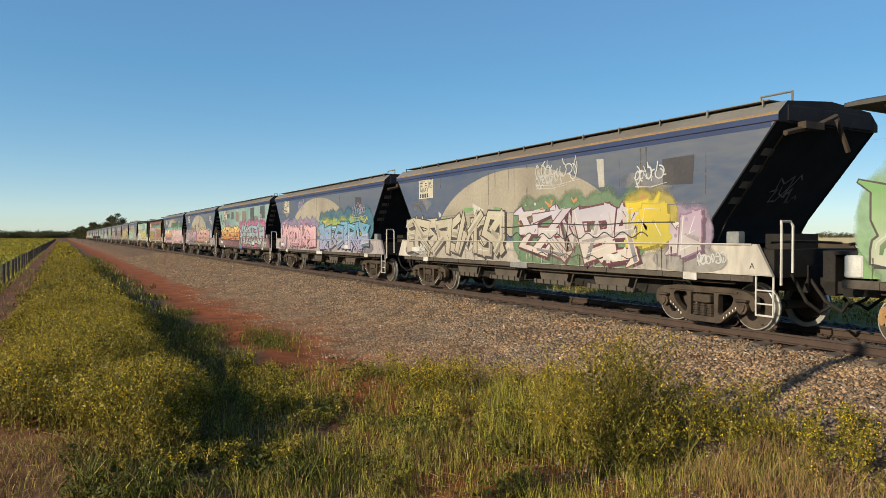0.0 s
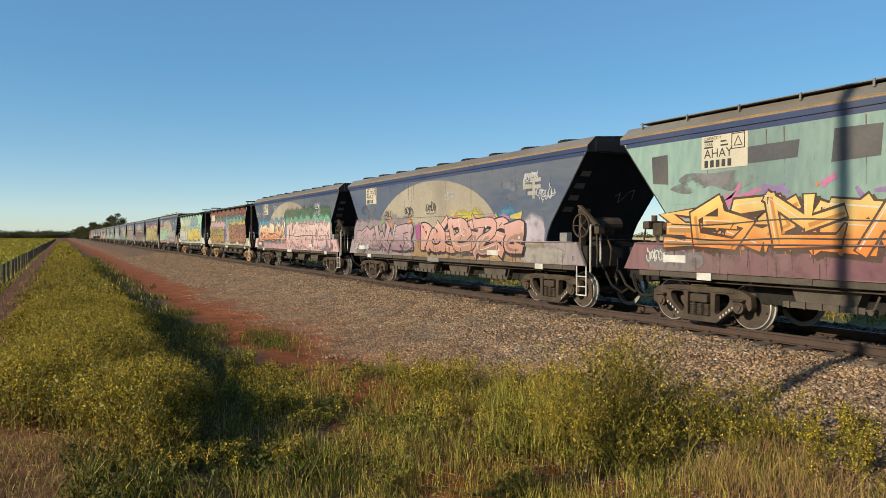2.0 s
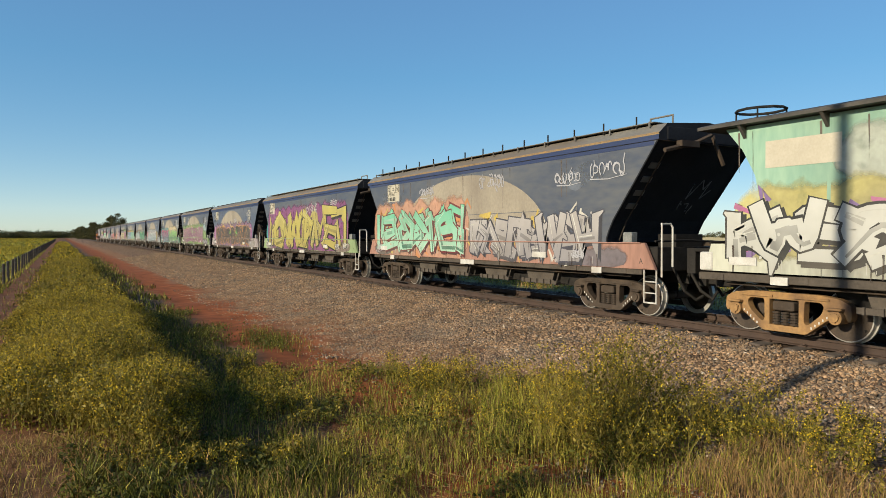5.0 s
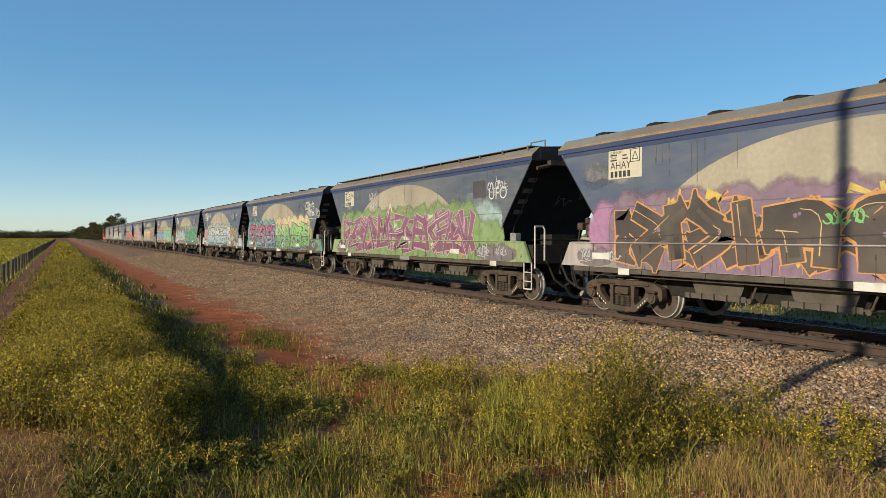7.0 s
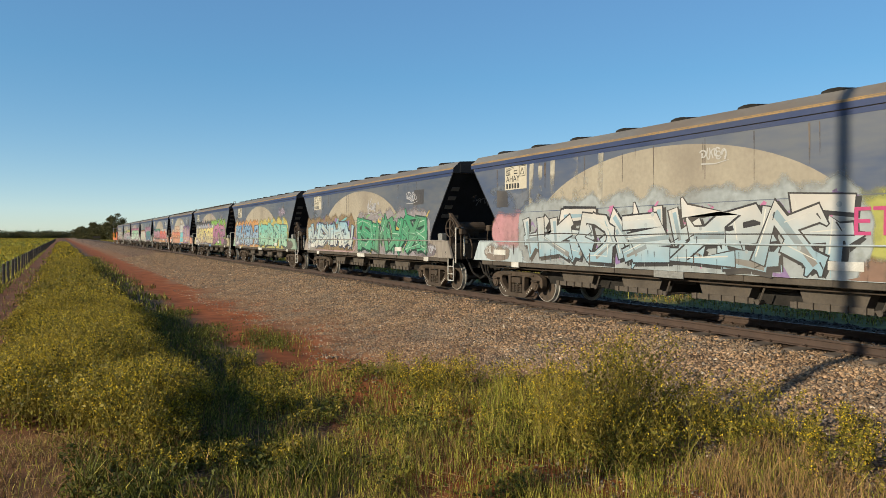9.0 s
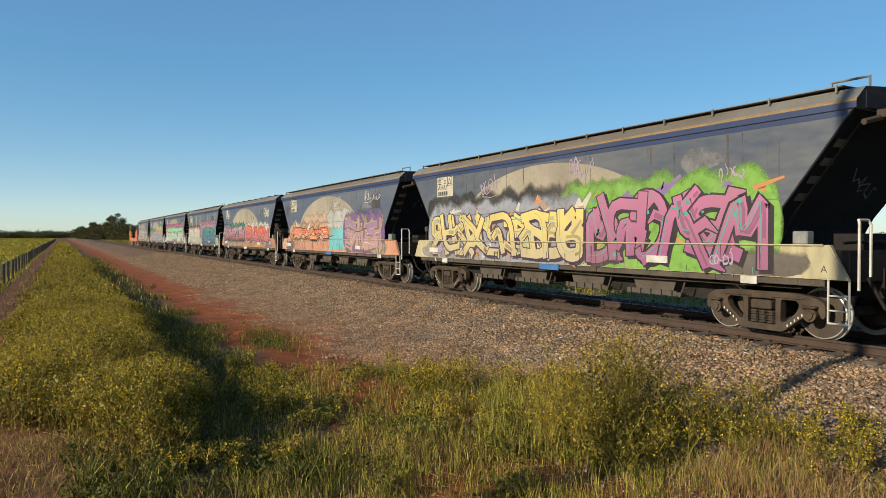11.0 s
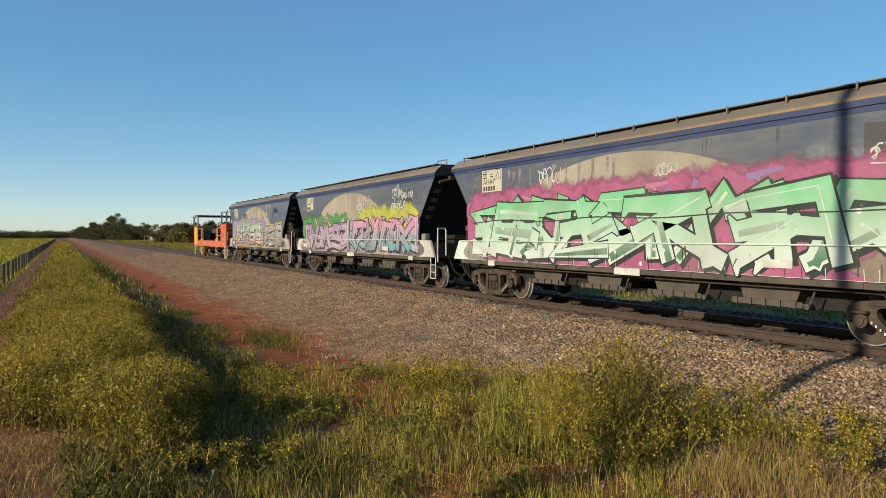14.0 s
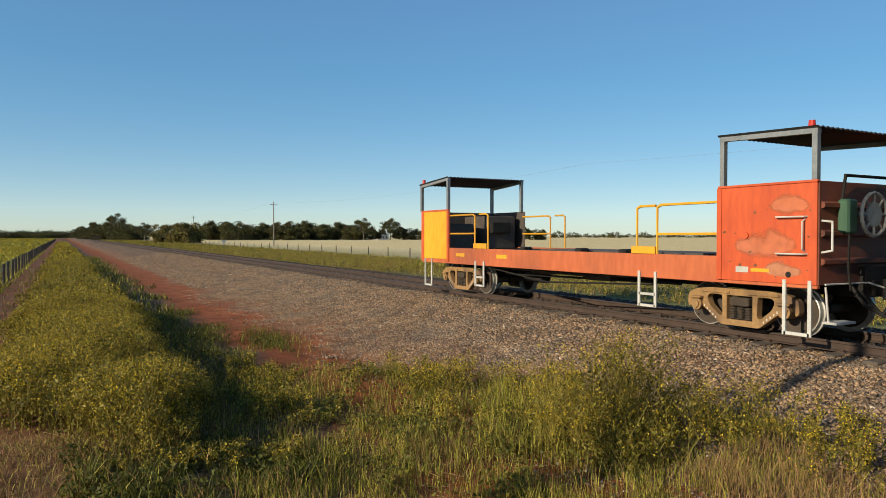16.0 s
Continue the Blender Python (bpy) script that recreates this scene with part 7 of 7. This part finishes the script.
g.make("far_verge_weeds", PLANT_MATS, "green and straw-coloured weeds beyond the railway", "weeds")

# ---- ballast stones ----
M_STONE = surface("ballast_stone", (0.175, 0.106, 0.057), (0.4, 0.258, 0.146), 0.9, 0, 2.0, 25, 0.3, 0.01, dirt=(0.14, 0.125, 0.105), dirt_amount=0.5, island=0.65)
M_STONE_GREY = surface("grey_ballast_stone", (0.1, 0.08, 0.062), (0.26, 0.2, 0.145), 0.85, 0, 2.0, 25, 0.3, 0.01, island=0.7)
M_STONE_OILY_SHADED = surface("oily_shaded_stone", (0.05, 0.034, 0.026), (0.11, 0.076, 0.056), 0.8, 0, 2.0, 25, 0.3, 0.01, island=0.4)
M_STONE_PALE = surface("pale_ballast_stone", (0.45, 0.36, 0.26), (0.62, 0.52, 0.4), 0.85, 0, 2.0, 25, 0.3, 0.01, island=0.3)


def stones(n, x0, x1, y0, y1, s0, s1, keep=None):
    p = np.stack([RNG.uniform(x0, x1, n), y0 + (y1 - y0) * RNG.random(n) ** 1.35], 1)
    if keep is not None:
        p = p[RNG.random(len(p)) < keep(p[:, 0], p[:, 1])]
    z = bed_height(p[:, 0], p[:, 1])
    p = np.concatenate([p, np.maximum(z, ground_height(p[:, 0], p[:, 1]))[:, None]], 1)
    n = len(p)
    dirs = np.array([[1, 0, 0], [0, 1, 0], [-1, 0, 0], [0, -1, 0], [0, 0, 1], [0, 0, -1]], float)
    c = RNG.normal(size=(n, 6, 3)) * 0.3 + dirs * RNG.uniform(0.75, 1.25, (n, 6, 1)) * np.array([1, 0.8, 0.65])
    a = RNG.uniform(0, 2 * np.pi, n)
    t = RNG.normal(0, 0.5, n)
    ca, sa, ct, st = np.cos(a)[:, None], np.sin(a)[:, None], np.cos(t)[:, None], np.sin(t)[:, None]
    x, y, zz = c[..., 0], c[..., 1], c[..., 2]
    y, zz = y * ct - zz * st, y * st + zz * ct
    c = np.stack([x * ca - y * sa, x * sa + y * ca, zz], -1)
    v = p[:, None] + c * RNG.uniform(s0, s1, (n, 1, 1))
    f = np.array([[0, 1, 4], [1, 2, 4], [2, 3, 4], [3, 0, 4], [1, 0, 5], [2, 1, 5], [3, 2, 5], [0, 3, 5]])
    return v.reshape(-1, 3), (f[None] + 6 * np.arange(n)[:, None, None]).reshape(-1, 3)


def loose(x, y):
    """The stones thin out towards the red soil."""
    return np.clip((x - 5.0 - 0.35 * np.sin(y * 0.8) - 0.25 * np.sin(y * 2.1) - 0.3 * np.sin(y * 5.3 + x * 4)) * 0.7, 0.1, 1)


batches = [stones(68000, 7.5, 10.95, 2.0, 34, 0.018, 0.047, loose), stones(70000, 4.4, 8.2, 2.0, 34, 0.013, 0.036, loose), stones(9000, 11.1, 12.6, 2.0, 40, 0.028, 0.058),
           stones(36000, 5.4, 10.9, 34, 85, 0.026, 0.052, loose), stones(6000, 12.7, 15.6, 1.0, 40, 0.03, 0.05)]
verts, faces, base = [], [], 0
for v, f in batches:
    verts.append(v)
    faces.append(f + base)
    base += len(v)
verts, faces = np.concatenate(verts), np.concatenate(faces)
kinds = np.repeat(RNG.choice([0, 1, 2], len(faces) // 8, p=[0.78, 0.205, 0.015]), 8)
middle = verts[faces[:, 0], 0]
# oily between the rails; beyond them the dark stones paint the train's shade
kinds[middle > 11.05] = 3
tagged(new("ballast_stones", sheet("ballast_stones", verts, faces, [M_STONE, M_STONE_GREY, M_STONE_PALE, M_STONE_OILY_SHADED], index=kinds)), "sharp crushed stones in mixed brown and grey", "gravel", kind="stuff")

# ---- fences, poles, signs ----
M_POST = surface("dark_timber", (0.045, 0.035, 0.028), (0.09, 0.07, 0.055), 0.9, 0, 5, 40, 0.4, 0.01, stretch=(1, 1, 0.2))
M_WIRE = surface("old_wire", (0.16, 0.14, 0.12), (0.25, 0.22, 0.2), 0.6, 0.4, 5, 30, 0)
M_POLE = surface("grey_pole", (0.14, 0.125, 0.11), (0.22, 0.2, 0.18), 0.85, 0, 2, 30, 0.3, 0.01, stretch=(1, 1, 0.2))


def post_fence(name, label, x, y0, step, n, height, thick, wires, rail=False):
    f = thing(name, label, "fence", at=pose(x, 0, 0))
    post = Build().box(-thick / 2, thick / 2, -thick / 2, thick / 2, -0.25, height, 0, thick * 0.2).mesh("post", M_POST)
    for i in range(n):
        part("post", post, None, f, at=pose(random.uniform(-0.03, 0.03), y0 + i * step, float(ground_height(x, y0 + i * step)), random.uniform(-1.5, 1.5), random.uniform(-2, 2)))
    for z in wires:
        part("fence_wire", Build().cyl((0, y0, z), (0, y0 + step * (n - 1), z), 0.004 if not rail else 0.012, 5), M_WIRE, f)
    return f


post_fence("post_and_wire_fence", "dark timber post and wire fence along a crop field", -2.45, 14.0, 3.6, 110, 1.12, 0.13, (0.35, 0.6, 0.85, 1.08))
post_fence("field_fence", "low post and wire fence before a pale field", 34.5, 40, 6.0, 90, 1.05, 0.1, (0.5, 0.95))


def power_pole(x, y, height, arm=1.8, label="tall grey power pole with a short cross-arm"):
    w = thing("power_pole", label, "utility pole", "power line", at=pose(x, y, float(ground_height(x, y))))
    part("pole", Build().cyl((0, 0, -0.4), (0, 0, height), 0.15, 10, 0, 0.1), M_POLE, w)
    part("cross_arm", Build().box(-arm / 2, arm / 2, -0.06, 0.06, height - 0.75, height - 0.63), M_POLE, w)
    for s in (-1, 0, 1):
        z = height - 0.63 if s else height
        part("insulator", Build().cyl((s * arm * 0.45, 0, z), (s * arm * 0.45, 0, z + 0.22), 0.05, 8, 0, 0.03), M_WHITE, w)
    return w


def bearing(deg, dist):
    return EYE[0] + dist * math.sin(radians(deg)), EYE[1] + dist * math.cos(radians(deg))


for deg, dist, h in ((15.2, 166, 10.4), (9.1, 330, 11.5), (5.4, 520, 9.0)):
    power_pole(*bearing(deg, dist), h)
power_pole(-6.0, 4.1, 12.6, 0.9, "tall pole that throws its shadow over the line")
wire = Build()
ends = [bearing(5.4, 520) + (8.9,), bearing(9.1, 330) + (11.3,), bearing(15.2, 166) + (10.2,), (52.0, 60.0, 10.6), (58.0, -60.0, 10.6)]
for a, c in zip(ends[:-1], ends[1:]):
    pts = [tuple(np.array(a) * (1 - t) + np.array(c) * t - np.array([0, 0, 1.2 * 4 * t * (1 - t)])) for t in np.linspace(0, 1, 11)]
    wire.tube(pts, 0.008, 4)
tagged(part("power_line", wire, M_WIRE), "thin sagging overhead power line wire", "cable")

sign = thing("give_way_sign", "pale triangular sign on a thin post", "sign", at=pose(*bearing(11.35, 135), 0.0))
part("post", Build().cyl((0, 0, -0.2), (0, 0, 1.5), 0.03, 6), M_POLE, sign)
part("sign_plate", Build().prism([(-0.55, 1.75), (0.55, 1.75), (0.0, 0.85)], -0.02, 0.02, 0, "y").moved(pose(0, -0.06, 0)), M_WHITE, sign)
for deg, dist in ((2.2, 200), (2.45, 215)):
    x, y = bearing(deg, dist)
    mk = thing("line_marker", "small brown marker plate on two posts", "sign", at=pose(x, y, 0))
    part("post", Build().box(-0.2, -0.15, -0.03, 0.03, -0.2, 2.3), M_POST, mk)
    part("post", Build().box(0.15, 0.2, -0.03, 0.03, -0.2, 2.3), M_POST, mk)
    part("plate", Build().box(-0.4, 0.4, -0.06, -0.035, 1.9, 2.4), M_POST, mk)

# ---- trees ----
M_BARK = surface("gum_bark", (0.16, 0.13, 0.1), (0.3, 0.26, 0.21), 0.9, 0, 2, 20, 0.4, 0.03, stretch=(1, 1, 0.3))
M_CROWN = surface("gum_leaves", (0.05, 0.052, 0.018), (0.11, 0.1, 0.034), 0.65, 0, 0.25, 2, 0, island=0.45, spec=0.2, leaf=0.2)
M_OLIVE = surface("olive_leaves", (0.13, 0.115, 0.03), (0.2, 0.155, 0.045), 0.65, 0, 0.25, 2, 0, island=0.4, spec=0.2, leaf=0.2)


def tree_meshes(seed, height, width, low, clumps, leaves, leaf_size, crown_mat):
    """Trunk with limbs, and a crown of leaf clumps at the limbs' ends."""
    r = np.random.default_rng(seed)
    t = Build()
    pts = [Vector((0, 0, -0.3)), Vector((r.normal(0, 0.2), r.normal(0, 0.2), height * 0.25)), Vector((r.normal(0, 0.4), r.normal(0, 0.4), height * 0.5))]
    rad = height * 0.028
    t.cyl(pts[0], pts[1], rad, 8, 0, rad * 0.8)
    t.cyl(pts[1], pts[2], rad * 0.8, 8, 0, rad * 0.5)
    quads = []
    for k in range(clumps):
        a, rr = r.uniform(0, 2 * math.pi), math.sqrt(r.random()) * width * 0.5
        z = height * r.uniform(low, 0.93) * (1 - 0.25 * (rr / (width * 0.5)) ** 2)
        c = np.array([rr * math.cos(a), rr * math.sin(a), z])
        start = pts[1].lerp(pts[2], r.random())
        if k % 2 == 0:
            t.cyl(start, Vector(c), rad * 0.35, 5, 0, rad * 0.1)
        s = width * r.uniform(0.12, 0.2)
        o = unit(r.normal(size=(leaves, 3))) * (r.random((leaves, 1)) ** 0.45) * s * np.array([1.15, 1.15, 0.75])
        cc = c + o
        u = unit(r.normal(size=(leaves, 3))) * leaf_size * r.uniform(0.5, 1.2, (leaves, 1))
        v = unit(np.cross(u, r.normal(size=(leaves, 3)))) * leaf_size * 0.5 * r.uniform(0.5, 1.2, (leaves, 1))
        quads.append(np.stack([cc - u, cc - v, cc + u, cc + v], 1))
    q = np.concatenate(quads)
    return t.mesh("trunk", M_BARK), sheet("crown", q.reshape(-1, 3), np.arange(len(q) * 4).reshape(-1, 4), crown_mat)


TREES = {
    "gum": tree_meshes(1, 13, 12, 0.4, 30, 120, 0.42, M_CROWN),
    "dense": tree_meshes(2, 10, 11, 0.08, 38, 120, 0.5, M_CROWN),
    "wide": tree_meshes(3, 9.5, 14, 0.07, 42, 120, 0.5, M_CROWN),
    "olive": tree_meshes(4, 7, 7.5, 0.07, 32, 140, 0.32, M_OLIVE),
    "scrub": tree_meshes(5, 5, 12, 0.1, 24, 90, 0.34, M_CROWN),
}
LABELS = {"gum": "tall gum tree with an open dark crown", "dense": "dense dark-green tree in a farm windbreak", "wide": "broad dark-green tree in a farm windbreak", "olive": "rounded olive-green wattle bush beside the railway", "scrub": "low dark scrub tree on the horizon"}


def tree(kind, deg, dist, scale=1.0):
    x, y = bearing(deg, dist)
    w = thing("tree", LABELS[kind], "tree", "trees by the line" if dist < 520 else "distant trees", at=pose(x, y, -0.1, 0, 0, random.uniform(0, 360)))
    w.scale = (scale, scale, scale * random.uniform(0.9, 1.1))
    part("trunk", TREES[kind][0], None, w)
    part("crown", TREES[kind][1], None, w)


for deg, dist, k, s in ((1.3, 560, "dense", 0.9), (1.75, 520, "wide", 1.0), (2.2, 480, "dense", 1.1), (2.7, 460, "wide", 1.0), (3.2, 450, "dense", 1.1), (3.6, 430, "gum", 1.1), (4.0, 420, "dense", 1.05), (4.4, 410, "wide", 1.0), (4.9, 400, "wide", 0.85), (5.6, 340, "gum", 0.62), (6.9, 250, "olive", 1.1), (7.9, 245, "olive", 0.95), (8.5, 240, "olive", 1.15), (9.1, 250, "olive", 1.0),
                        (7.4, 300, "olive", 0.6), (22.4, 400, "gum", 0.95), (23.3, 430, "dense", 0.7), (24.6, 420, "gum", 1.12), (25.4, 430, "dense", 0.85), (26.4, 430, "wide", 0.85), (27.6, 420, "dense", 0.8), (35.8, 420, "dense", 0.8), (36.9, 430, "wide", 0.7), (10.1, 600, "scrub", 1.0)):
    tree(k, deg, dist, s)
for i in range(20):
    tree(("dense", "wide")[i % 2], 10.5 + i * 0.61 + random.uniform(-0.2, 0.2), 425 + random.uniform(-20, 25), random.uniform(0.95, 1.15))
for i in range(34):
    tree("scrub", -4.6 + i * 0.16 * 1.05 if i < 30 else 0.5 + (i - 30) * 0.2, random.uniform(850, 1000), random.uniform(1.1, 1.7))
for i in range(46):
    tree("scrub", 38.5 + i * 0.56, random.uniform(900, 1250), random.uniform(0.7, 1.6))

# a pale farm house among the trees
hx, hy = bearing(23.75, 470)
house = thing("farm_house", "small white farm house half hidden by trees", "house", at=pose(hx, hy, 0, 0, 0, 20))
part("wall", Build().box(-5, 5, -3.5, 3.5, 0, 3.2), M_WHITE, house)
part("roof", Build().prism([(-4.1, 3.2), (4.1, 3.2), (0, 5.2)], -5.4, 5.4), M_ROOFGREY, house)
for x in (-3, 0, 3):
    part("window", Build().box(x - 0.6, x + 0.6, -3.56, -3.505, 1.0, 2.2), M_DARK, house)


def motions():
    """The train rolls by at a steady, slightly rising speed, its wheels turning while they are near."""
    times = [0.5 * i for i in range(33)]
    for ob, y in MOVERS:
        walk(ob, [(t, pose(TRACK_X, y - distance_run(t), RAIL_Z)) for t in times])
    start = {ob: y for ob, y in MOVERS}
    for wheel, s, k in SPINNERS:
        bogie = wheel.parent
        y = start[bogie.parent] + bogie.location.y + k * AXLE
        if s > 0:
            continue
        passing = min(max((y - 14.0) / 21.5, 0.0), 16.0)
        first, last = max(0, round((passing - 0.6) * FPS)), min(480, round((passing + 0.5) * FPS))
        rows = [(0.0, 0)] if first > 0 else []
        rows += [(i / FPS, (i - first) * 86.0) for i in range(first, last + 1)]
        if last < 480:
            rows.append((16.0, rows[-1][1]))
        walk(wheel, [(t, pose(-0.745, k * AXLE, 0.42, a % 360)) for t, a in rows])


motions()
